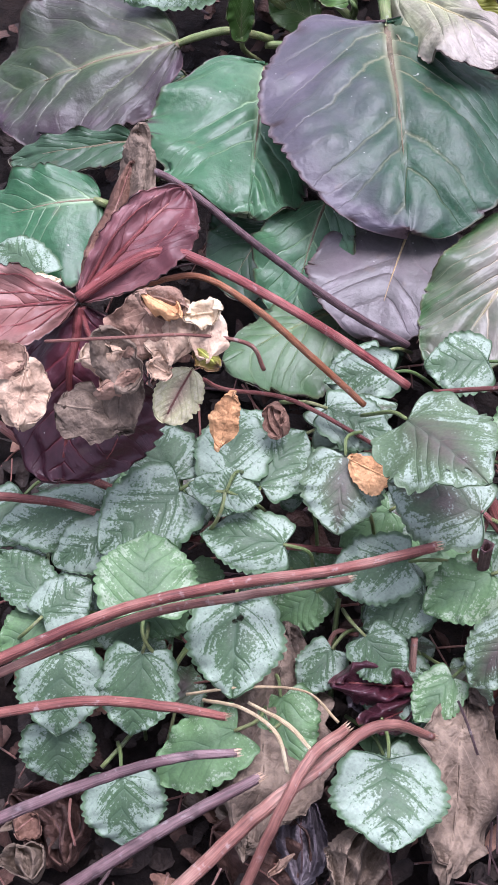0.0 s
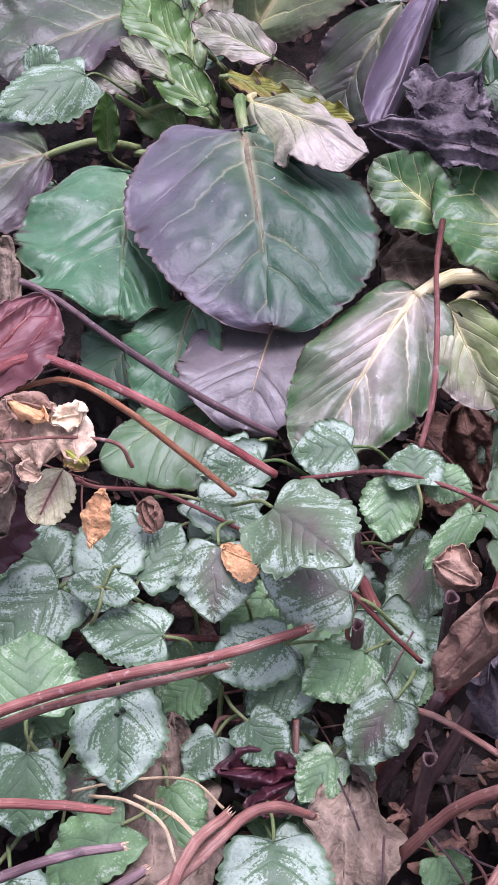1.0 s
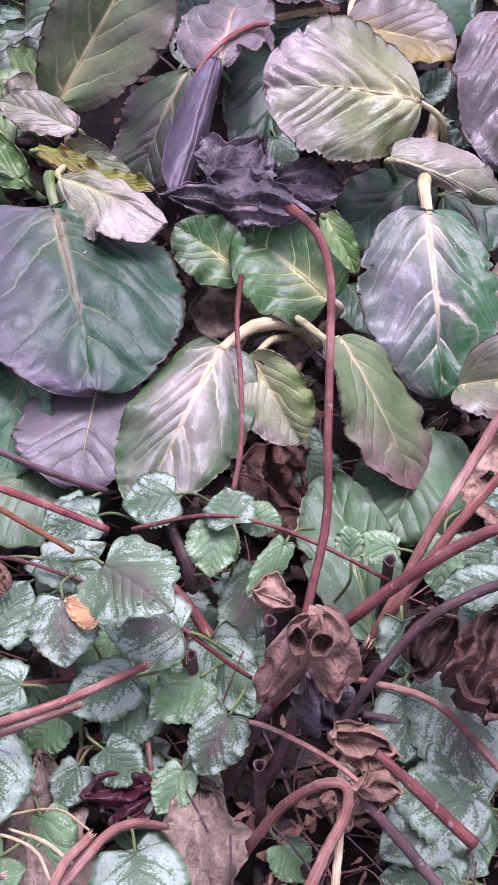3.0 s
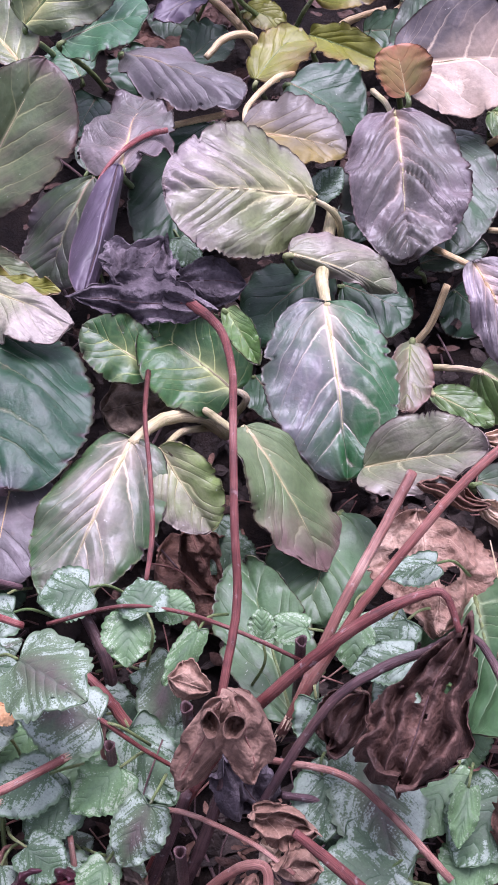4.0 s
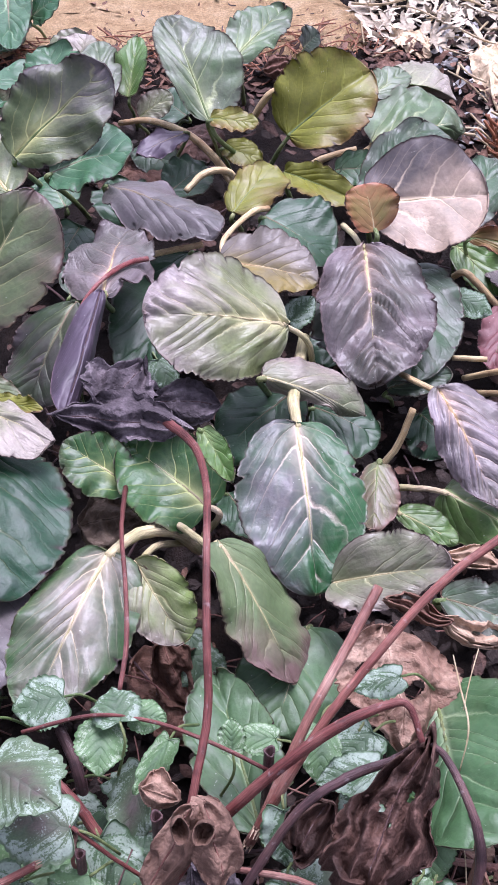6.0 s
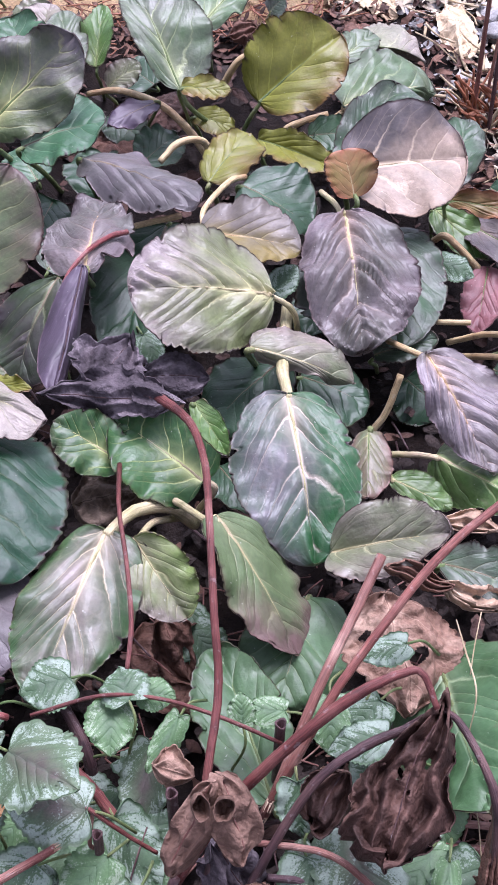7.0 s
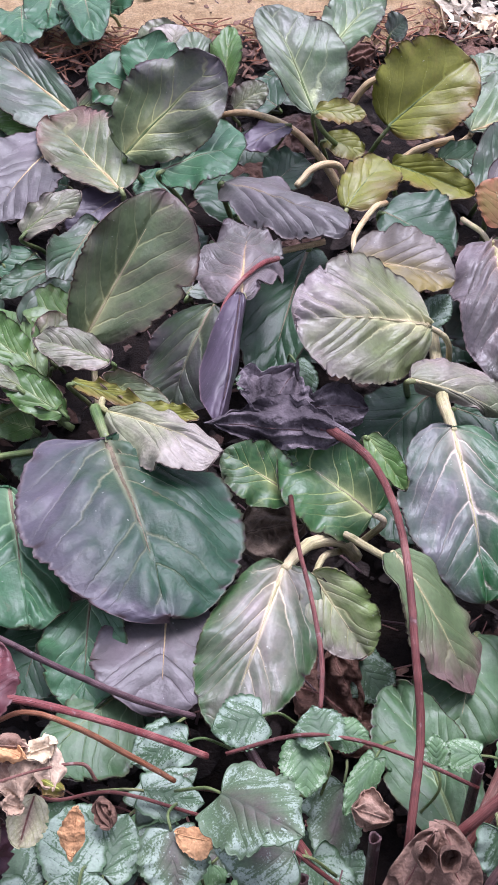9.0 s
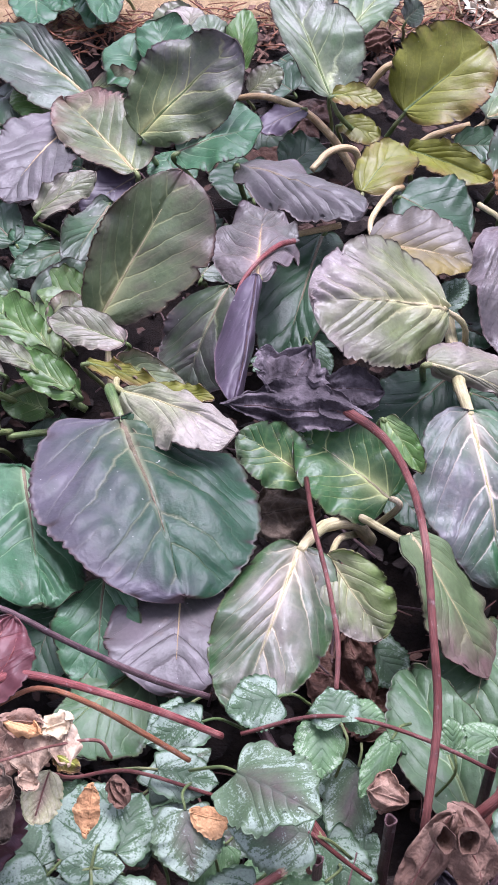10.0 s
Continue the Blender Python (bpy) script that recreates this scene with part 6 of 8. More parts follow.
archangel(nettle_b, (-0.0591, -0.2684, 0.1450), (-0.0520, -0.2820, 0.1400), (-0.0463, -0.2704, 0.1424), (-0.0648, -0.2801, 0.1426), "silver_dark")
archangel(nettle_a, (0.0090, -0.2914, 0.1100), (-0.0065, -0.3038, 0.1000), (0.0097, -0.3063, 0.1028), (-0.0071, -0.2889, 0.1072), "plain")
archangel(nettle_b, (0.0189, -0.1648, 0.1400), (-0.0028, -0.1837, 0.1400), (0.0143, -0.1814, 0.1381), (0.0018, -0.1670, 0.1419), "silver")
archangel(nettle_b, (0.0023, -0.2142, 0.1600), (0.0328, -0.2196, 0.1500), (0.0206, -0.2047, 0.1578), (0.0145, -0.2291, 0.1522), "silver")
archangel(nettle_b, (0.0624, -0.2880, 0.1150), (0.0368, -0.2995, 0.1100), (0.0557, -0.3062, 0.1099), (0.0435, -0.2813, 0.1151), "silver")
archangel(nettle_b, (0.0678, -0.3155, 0.0900), (0.0774, -0.3335, 0.0800), (0.0832, -0.3190, 0.0853), (0.0620, -0.3299, 0.0847), "plain")
archangel(nettle_d, (0.2616, -0.1898, 0.1200), (0.2471, -0.2067, 0.1100), (0.2653, -0.2071, 0.1140), (0.2433, -0.1894, 0.1160), "silver")
archangel(nettle_d, (0.2700, -0.2159, 0.1200), (0.2351, -0.2220, 0.1200), (0.2545, -0.2304, 0.1176), (0.2506, -0.2075, 0.1224), "silver")
archangel(nettle_c, (0.1577, -0.0817, 0.0600), (0.1746, -0.1074, 0.0500), (0.1796, -0.0868, 0.0577), (0.1528, -0.1023, 0.0523), "silver")
archangel(nettle_c, (0.1578, -0.0667, 0.0600), (0.1646, -0.0912, 0.0500), (0.1723, -0.0764, 0.0562), (0.1502, -0.0816, 0.0538), "silver")
archangel(nettle_d, (0.2330, -0.2783, 0.1300), (0.2403, -0.3416, 0.1200), (0.2614, -0.3074, 0.1269), (0.2119, -0.3125, 0.1231), "silver_dark", nu=130, nv=60, holes=((0.14, -0.1, 0.025), (0.3, -0.2, 0.02),))
archangel(nettle_d, (0.2805, -0.2919, 0.1200), (0.2575, -0.3227, 0.1200), (0.2832, -0.3179, 0.1193), (0.2548, -0.2967, 0.1207), "plain")
archangel(nettle_d, (0.3058, -0.3080, 0.1300), (0.2780, -0.3402, 0.1200), (0.3072, -0.3371, 0.1243), (0.2766, -0.3111, 0.1257), "silver")
archangel(nettle_d, (0.2847, -0.3085, 0.1400), (0.2746, -0.3357, 0.1350), (0.2865, -0.3247, 0.1377), (0.2727, -0.3195, 0.1373), "plain")
archangel(nettle_d, (0.2068, -0.2491, 0.1400), (0.2063, -0.2717, 0.1200), (0.2192, -0.2609, 0.1303), (0.1939, -0.2598, 0.1297), "silver")
archangel(nettle_d, (0.2453, -0.3496, 0.1200), (0.2000, -0.3412, 0.1200), (0.2187, -0.3662, 0.1167), (0.2265, -0.3247, 0.1233), "silver")
archangel(nettle_d, (0.2915, -0.3351, 0.1200), (0.2677, -0.3515, 0.1100), (0.2884, -0.3555, 0.1139), (0.2708, -0.3311, 0.1161), "plain")
archangel(nettle_d, (0.2393, -0.1848, 0.1200), (0.2341, -0.2145, 0.1100), (0.2499, -0.2020, 0.1151), (0.2235, -0.1973, 0.1149), "plain")
archangel(nettle_d, (0.2367, -0.3430, 0.1200), (0.1928, -0.3685, 0.1100), (0.2254, -0.3734, 0.1133), (0.2041, -0.3381, 0.1167), "silver_dark")
archangel(nettle_d, (0.2280, -0.3854, 0.1100), (0.1913, -0.3797, 0.1000), (0.2080, -0.3959, 0.1034), (0.2113, -0.3691, 0.1066), "silver")
archangel(nettle_d, (0.2113, -0.3088, 0.1000), (0.2014, -0.3280, 0.0900), (0.2167, -0.3236, 0.0947), (0.1960, -0.3132, 0.0953), "silver")
archangel(nettle_c, (0.1349, -0.3567, 0.0800), (0.1472, -0.3724, 0.0700), (0.1504, -0.3577, 0.0759), (0.1316, -0.3714, 0.0741), "plain")
archangel(nettle_b, (0.0541, -0.3598, 0.0900), (0.0664, -0.3754, 0.0800), (0.0707, -0.3595, 0.0854), (0.0498, -0.3756, 0.0846), "silver")

archangel(nettle_d, (0.2060, -0.2900, 0.1250), (0.2040, -0.3200, 0.1180), (0.1890, -0.3020, 0.1220), (0.2200, -0.3010, 0.1220), "silver")
archangel(nettle_d, (0.2420, -0.3420, 0.1180), (0.2200, -0.3190, 0.1220), (0.2180, -0.3400, 0.1200), (0.2420, -0.3200, 0.1200), "silver")
# lower leaves of the same plants, half hidden under the others
rng = np.random.RandomState(21)
for k in range(46):
    x, y = rng.uniform(-0.145, 0.13), rng.uniform(-0.37, -0.185)
    if k >= 36:
        x, y = rng.uniform(0.20, 0.31), rng.uniform(-0.38, -0.20)
    z, turn, size = rng.uniform(0.075, 0.105), rng.uniform(0, 6.28), rng.uniform(0.022, 0.034)
    d = Vector((math.cos(turn), math.sin(turn), rng.uniform(-0.35, 0.1))) * size
    c = Vector((-d.y, d.x, rng.uniform(-0.3, 0.3) * size)) * 0.48
    foot = Vector((x, y, z))
    archangel((nettle_d if k >= 36 else nettle_a if y < -0.29 else nettle_b if x < 0.07 else nettle_c), foot, foot + d, foot + d * 0.4 + c, foot + d * 0.4 - c, ("plain", "silver_dark", "plain", "silver")[k % 4])

# ---- stalks and runners ----
stalk("dead_stalk", [(-0.1196, -0.3785, 0.1750, 2.73), (-0.0687, -0.3449, 0.1780, 2.68), (-0.0222, -0.3231, 0.1780, 2.66), (0.0252, -0.3055, 0.1750, 2.49), (0.0654, -0.2838, 0.1680, 2.34)], "red_stalk", "thick dull red dead flower stalk lying across the leaves", "stalk", group="dead stalks", broken=True)
stalk("dead_stalk", [(-0.1215, -0.3818, 0.1650, 2.15), (-0.0614, -0.3413, 0.1660, 2.12), (-0.0159, -0.3222, 0.1660, 2.10), (0.0294, -0.3029, 0.1600, 1.70)], "pink_stalk", "dull red dead stalk lying under another", "stalk", group="dead stalks", broken=True)
stalk("dead_stalk", [(-0.1221, -0.3935, 0.1500, 2.41), (-0.0775, -0.3790, 0.1520, 2.35), (-0.0396, -0.3738, 0.1500, 2.33), (-0.0157, -0.3711, 0.1420, 1.92)], "red_stalk", "pinkish red dead stalk lying over leaf litter", "stalk", group="dead stalks", broken=True)
stalk("dead_stalk", [(-0.1060, -0.4395, 0.1500, 2.77), (-0.0668, -0.4146, 0.1520, 2.52), (-0.0342, -0.3959, 0.1480, 2.31), (-0.0074, -0.3855, 0.1400, 1.91)], "dusky_stalk", "purplish dead stalk lying over leaf litter", "stalk", group="dead stalks", broken=True)
stalk("dead_stalk", [(-0.0697, -0.4643, 0.1500, 2.91), (-0.0362, -0.4331, 0.1520, 2.88), (-0.0101, -0.4102, 0.1500, 2.68), (0.0055, -0.3955, 0.1450, 2.29)], "dusky_stalk", "purplish brown dead stalk with a split end", "stalk", group="dead stalks", broken=True)
stalk("dead_stalk", [(-0.0191, -0.4556, 0.1600, 3.20), (0.0102, -0.4169, 0.1650, 3.18), (0.0314, -0.3928, 0.1650, 3.00), (0.0467, -0.3725, 0.1600, 2.64), (0.0599, -0.3644, 0.1550, 2.47), (0.0759, -0.3622, 0.1400, 1.90)], "pink_stalk", "bent pinkish brown dead stalk", "stalk", group="dead stalks", broken=True)
stalk("dead_stalk", [(0.0085, -0.4482, 0.1500, 2.22), (0.0218, -0.4125, 0.1750, 2.34), (0.0294, -0.3901, 0.1750, 2.55), (0.0402, -0.3733, 0.1650, 2.22)], "pink_stalk", "thin pinkish brown dead stalk", "stalk", group="dead stalks", broken=True)
stalk("dead_stalk", [(-0.1605, -0.2569, 0.1800, 2.33), (-0.1198, -0.2724, 0.1700, 2.27), (-0.0939, -0.2716, 0.1500, 1.85)], "red_stalk", "dull red stalk among silver leaves", "stalk", group="dead stalks")
stalk("dead_stalk", [(-0.1551, -0.2900, 0.1600, 2.33), (-0.1194, -0.2857, 0.1550, 2.07), (-0.0965, -0.2835, 0.1450, 1.85)], "red_stalk", "dull red stalk among silver leaves", "stalk", group="dead stalks")
stalk("dead_stalk", [(-0.0665, -0.2827, 0.1300, 1.86), (-0.0237, -0.2790, 0.1300, 1.84), (0.0200, -0.2716, 0.1200, 1.63)], "wine_stalk", "thin wine-red stalk under silver leaves", "stalk", group="dead stalks")
stalk("dead_stalk", [(-0.1065, -0.2245, 0.2420, 2.60), (-0.0900, -0.2110, 0.2480, 2.70), (-0.0760, -0.2020, 0.2510, 2.50), (-0.0609, -0.1998, 0.2500, 2.30), (-0.0307, -0.2022, 0.2350, 2.15), (0.0073, -0.2032, 0.2050, 2.22), (0.0400, -0.2016, 0.1700, 2.12)], "blood_stalk", "glossy red leaf stalk of a withered leaf", "stalk", group="dead stalks")
stalk("dead_stalk", [(-0.0830, -0.2131, 0.2400, 1.27), (-0.0578, -0.1996, 0.2350, 1.50), (-0.0321, -0.2022, 0.2200, 1.73), (-0.0033, -0.2073, 0.1900, 1.78), (0.0204, -0.2127, 0.1650, 1.59)], "rust_stalk", "thin rust-orange dead stalk", "stalk", group="dead stalks")
stalk("dead_stalk", [(-0.1020, -0.1640, 0.2420, 1.50), (-0.1010, -0.1500, 0.2480, 1.80), (-0.0930, -0.1475, 0.2450, 1.90), (-0.0761, -0.1485, 0.2350, 1.87), (-0.0419, -0.1603, 0.2150, 1.87), (-0.0004, -0.1653, 0.1800, 2.11), (0.0345, -0.1638, 0.1500, 1.99)], "dusky_stalk", "dark purple stalk leaning over bergenia leaves", "stalk", group="dead stalks")
stalk("dead_stalk", [(0.1440, 0.0490, 0.1690, 3.20), (0.1520, 0.0430, 0.1720, 3.80), (0.1689, 0.0067, 0.1850, 2.99), (0.1740, -0.0472, 0.2050, 2.57), (0.1711, -0.1080, 0.2220, 2.41), (0.1673, -0.1635, 0.2050, 2.46), (0.1650, -0.2052, 0.1800, 2.58), (0.1514, -0.2545, 0.1550, 2.58), (0.1517, -0.2585, 0.1000, 3.02)], "wine_stalk", "tall arching wine-red flower stalk", "stalk", group="dead stalks")
stalk("dead_stalk", [(0.1166, 0.0082, 0.1450, 2.00), (0.1142, -0.0440, 0.1600, 1.62), (0.1168, -0.0943, 0.1650, 1.55), (0.1168, -0.1413, 0.1650, 1.77), (0.1119, -0.1718, 0.1600, 1.48)], "wine_stalk", "thin reddish stalk hanging over a bergenia leaf", "stalk", group="dead stalks")
stalk("dead_stalk", [(0.2792, -0.1246, 0.1850, 3.33), (0.2560, -0.1589, 0.1750, 3.26), (0.2255, -0.2024, 0.1600, 3.20), (0.1912, -0.2507, 0.1200, 3.24)], "pink_stalk", "broken pinkish brown hollow stalk", "stalk", group="dead stalks", broken=True)
stalk("dead_stalk", [(0.3734, -0.1169, 0.2400, 2.69), (0.3113, -0.1498, 0.2200, 2.84), (0.2524, -0.1969, 0.1900, 2.78), (0.2195, -0.2274, 0.1650, 3.04), (0.1856, -0.2544, 0.1100, 3.42)], "red_stalk", "straight pinkish red dead stalk", "stalk", group="dead stalks", broken=True)
stalk("dead_stalk", [(0.1700, -0.2696, 0.1800, 3.45), (0.2030, -0.2575, 0.2100, 3.37), (0.2360, -0.2460, 0.2300, 3.33), (0.2630, -0.2391, 0.2350, 2.44), (0.2738, -0.2409, 0.2350, 2.00), (0.2793, -0.2576, 0.2250, 1.80)], "wine_stalk", "arching brown-red stalk of a withered leaf", "stalk", group="dead stalks")
stalk("dead_stalk", [(0.1677, -0.3083, 0.1300, 2.90), (0.1901, -0.2878, 0.1600, 2.80), (0.2142, -0.2718, 0.1900, 2.60), (0.2420, -0.2607, 0.2000, 2.95), (0.2635, -0.2544, 0.2000, 2.44), (0.2776, -0.2525, 0.2100, 2.16)], "dark_stalk", "dark arching stalk of a withered leaf", "stalk", group="dead stalks")
stalk("dead_stalk", [(0.2865, -0.2504, 0.2100, 1.63), (0.2950, -0.2582, 0.2050, 2.18), (0.3030, -0.2833, 0.2000, 2.44), (0.3073, -0.3024, 0.1850, 3.01), (0.3056, -0.3205, 0.1500, 3.40), (0.3072, -0.3352, 0.1000, 3.59)], "dark_stalk", "dark brown stalk bending over at its top", "stalk", group="dead stalks")
stalk("dead_stalk", [(0.1297, -0.2975, 0.1400, 3.08), (0.1167, -0.3123, 0.1100, 3.46), (0.1009, -0.3255, 0.0700, 3.91)], "dark_stalk", "dark stalk standing in leaf litter", "stalk", group="dead stalks")
stalk("dead_stalk", [(0.1512, -0.2911, 0.1400, 3.09), (0.1354, -0.3122, 0.1000, 3.77), (0.1151, -0.3295, 0.0500, 4.01)], "dark_stalk", "dark stalk standing in leaf litter", "stalk", group="dead stalks")
stalk("dead_stalk", [(0.1050, -0.3680, 0.0600, 2.90), (0.1180, -0.3620, 0.1000, 2.90), (0.1380, -0.3520, 0.1400, 2.80), (0.1580, -0.3490, 0.1650, 2.70), (0.1690, -0.3530, 0.1700, 2.60), (0.1680, -0.3650, 0.1650, 2.80), (0.1570, -0.3830, 0.1600, 3.00), (0.1440, -0.4060, 0.1480, 3.10)], "pink_stalk", "brown-red stalk bent sharply over at its top", "stalk", group="dead stalks")
stalk("dead_stalk", [(0.1660, -0.3640, 0.1600, 1.90), (0.1640, -0.3800, 0.1500, 2.20), (0.1600, -0.4050, 0.1400, 2.30)], "straw", "pale split half of a bent stalk", "stalk", group="dead stalks")
stalk("dead_stalk", [(0.1848, -0.3355, 0.1700, 2.42), (0.2030, -0.3494, 0.1600, 3.18), (0.2338, -0.3744, 0.1400, 3.51)], "wine_stalk", "brown-red dead stalk leaning over litter", "stalk", group="dead stalks")
stalk("dead_stalk", [(0.1732, -0.3434, 0.1400, 2.77), (0.1931, -0.3636, 0.1300, 3.04), (0.2177, -0.3918, 0.1200, 3.07)], "dark_stalk", "dark brown dead stalk lying in litter", "stalk", group="dead stalks", broken=True)
stalk("dead_stalk", [(0.0678, -0.2152, 0.1400, 2.44), (0.0841, -0.2321, 0.1300, 3.25), (0.0999, -0.2516, 0.1100, 3.84)], "wine_stalk", "wine-red stalk below a silver leaf", "stalk", group="dead stalks")
stalk("dead_stalk", [(0.0673, -0.1586, 0.1000, 3.54), (0.0802, -0.1896, 0.0900, 4.09), (0.0818, -0.2099, 0.0500, 4.54)], "dark_stalk", "dark upright stalk among silver leaves", "stalk", group="dead stalks")
stalk("dead_stalk", [(0.2187, -0.2849, 0.1000, 2.39), (0.2578, -0.2989, 0.1000, 2.69), (0.3231, -0.3192, 0.1000, 2.73)], "pink_stalk", "pinkish dead stalk lying on litter", "stalk", group="dead stalks", broken=True)
stalk("dead_stalk", [(0.3049, -0.2597, 0.0800, 2.53), (0.3509, -0.2716, 0.0800, 2.55)], "pink_stalk", "pinkish dead stalk lying on litter", "stalk", group="dead stalks", broken=True)
stalk("dead_stalk", [(0.0954, -0.3225, 0.0600, 2.83), (0.1296, -0.2969, 0.1300, 3.13), (0.1478, -0.2904, 0.1700, 2.97)], "wine_stalk", "dark red stalk under withered leaves", "stalk", group="dead stalks")
stalk("dead_stalk", [(0.1818, -0.3001, 0.1300, 2.09), (0.2069, -0.3029, 0.1200, 2.38), (0.2407, -0.3153, 0.1100, 2.42)], "dusky_stalk", "thin grey stalk lying on litter", "stalk", group="dead stalks", broken=True)
stalk("thin_runner", [(-0.0519, -0.2321, 0.2000, 1.06), (-0.0427, -0.2298, 0.1900, 1.07), (-0.0134, -0.2187, 0.1700, 1.11), (0.0326, -0.2278, 0.1500, 1.12)], "wine_stalk", "thin wine-red runner of the silver-leaved plant", "runner", group="runners")
stalk("thin_runner", [(0.0517, -0.1934, 0.1550, 1.32), (0.0947, -0.1883, 0.1600, 1.31), (0.1305, -0.1922, 0.1550, 1.31), (0.1660, -0.2065, 0.1500, 1.31), (0.2011, -0.2233, 0.1400, 1.31)], "wine_stalk", "thin wine-red runner of the silver-leaved plant", "runner", group="runners")
stalk("thin_runner", [(-0.1106, -0.2551, 0.2500, 0.75), (-0.0747, -0.2511, 0.2550, 0.73), (-0.0477, -0.2422, 0.2500, 0.73), (-0.0264, -0.2330, 0.2350, 0.99), (-0.0201, -0.2354, 0.2200, 1.01)], "pink_stalk", "thin brownish runner arching over withered leaves", "runner", group="runners")
stalk("thin_runner", [(0.0827, -0.2606, 0.1650, 0.93), (0.0873, -0.2637, 0.1630, 1.55), (0.1048, -0.2697, 0.1400, 1.27), (0.1200, -0.2732, 0.1200, 1.31)], "wine_stalk", "thin wine-red runner below a silver leaf", "runner", group="runners")
stalk("thin_runner", [(0.0866, -0.2636, 0.1620, 1.24), (0.0828, -0.2713, 0.1400, 1.28), (0.0869, -0.2705, 0.1300, 1.29)], "pink_stalk", "thin brownish runner of a creeping plant", "runner", group="runners")
stalk("thin_runner", [(0.1079, -0.3018, 0.1300, 1.59), (0.1296, -0.3101, 0.1400, 1.56), (0.1617, -0.3318, 0.1500, 1.52), (0.1838, -0.3507, 0.1500, 1.21)], "pink_stalk", "thin dry twig lying over withered leaves", "runner", group="runners")
stalk("dry_straw", [(-0.0380, -0.3605, 0.1300, 0.74), (-0.0111, -0.3556, 0.1400, 0.72), (0.0165, -0.3506, 0.1350, 0.58), (0.0338, -0.3604, 0.1300, 0.72)], "straw", "thin dry straw lying on litter", "straw", group="dry straws")
stalk("dry_straw", [(-0.0296, -0.3617, 0.1300, 0.88), (-0.0089, -0.3652, 0.1400, 0.86), (0.0085, -0.3737, 0.1400, 1.00), (0.0158, -0.3874, 0.1300, 0.86)], "straw", "thin dry straw lying on litter", "straw", group="dry straws")
stalk("dry_straw", [(-0.0078, -0.3606, 0.1350, 0.72), (0.0127, -0.3689, 0.1400, 1.14), (0.0272, -0.3789, 0.1350, 0.86)], "straw", "thin dry straw lying on litter", "straw", group="dry straws")
stalk("thin_runner", [(-0.1322, -0.3567, 0.1100, 1.16), (-0.1054, -0.3101, 0.1200, 1.15), (-0.0959, -0.2910, 0.1200, 1.16)], "green_stalk", "thin greenish runner of a creeping plant", "runner", group="runners")
stalk("thin_runner", [(-0.0761, -0.3943, 0.1000, 1.13), (-0.0651, -0.3726, 0.1000, 1.13), (-0.0505, -0.3287, 0.1000, 1.44)], "green_stalk", "thin greenish runner of a creeping plant", "runner", group="runners")
stalk("thin_runner", [(-0.1062, -0.3477, 0.1300, 1.11), (-0.0909, -0.3649, 0.1300, 1.10), (-0.0872, -0.3804, 0.1200, 1.10)], "pink_stalk", "thin brownish runner of a creeping plant", "runner", group="runners")
stalk("thin_runner", [(0.0195, -0.2882, 0.1000, 1.44), (0.0206, -0.3117, 0.0900, 1.45), (0.0242, -0.3404, 0.0800, 1.45)], "green_stalk", "thin greenish runner among silver leaves", "runner", group="runners")
stalk("thin_runner", [(0.0607, -0.3062, 0.1100, 1.68), (0.0620, -0.3249, 0.0900, 2.00), (0.0646, -0.3497, 0.0600, 2.37)], "pink_stalk", "thin brownish upright stem", "runner", group="runners")
stalk("thin_runner", [(0.0327, -0.3058, 0.1000, 1.33), (0.0201, -0.3091, 0.1000, 1.33), (0.0179, -0.3385, 0.0800, 1.35)], "pink_stalk", "thin brownish runner of a creeping plant", "runner", group="runners")
stalk("dry_straw", [(0.3313, -0.1440, 0.1300, 0.43), (0.3283, -0.1744, 0.1400, 0.63), (0.3276, -0.2041, 0.1400, 0.62), (0.3208, -0.2226, 0.1200, 0.41)], "straw", "thin yellow dry grass blade", "straw", group="dry straws")
stalk("dry_straw", [(0.3494, -0.1400, 0.1300, 0.43), (0.3351, -0.1712, 0.1400, 0.42), (0.3270, -0.1914, 0.1400, 0.41)], "straw", "pale thin dry grass blade", "straw", group="dry straws")
stalk("dry_straw", [(0.3194, -0.2261, 0.1000, 0.42), (0.3155, -0.2695, 0.1100, 0.41), (0.3132, -0.2943, 0.1000, 0.41)], "straw", "pale thin dry grass blade", "straw", group="dry straws")
stalk("thin_runner", [(0.0783, 0.1651, 0.1550, 1.59), (0.0845, 0.1996, 0.1600, 1.95), (0.1008, 0.2239, 0.1650, 1.98), (0.1219, 0.2573, 0.1550, 2.39), (0.1388, 0.2755, 0.1450, 2.44)], "blood_stalk", "red bent stalk of a folded leaf", "runner", group="runners")
stalk("leaf_stalk", [(0.1114, 0.6343, 0.0600, 3.22), (0.1466, 0.6050, 0.0800, 3.59), (0.1884, 0.5888, 0.0700, 4.03), (0.2174, 0.5671, 0.0500, 4.46), (0.2406, 0.5442, 0.0200, 4.92)], "rose_stalk", "pale bergenia leaf stalk", "stalk", group="bergenia leaf stalks")
stalk("leaf_stalk", [(0.1797, 0.4532, 0.0900, 3.25), (0.2017, 0.4705, 0.1000, 3.69), (0.2272, 0.4823, 0.0900, 3.75), (0.2344, 0.4795, 0.0600, 3.80)], "rose_stalk", "pale arching bergenia leaf stalk", "stalk", group="bergenia leaf stalks")
stalk("leaf_stalk", [(0.3071, 0.6362, 0.1000, 3.23), (0.2818, 0.6321, 0.0900, 4.14), (0.2653, 0.6360, 0.0600, 4.19)], "rose_stalk", "pale bergenia leaf stalk", "stalk", group="bergenia leaf stalks")
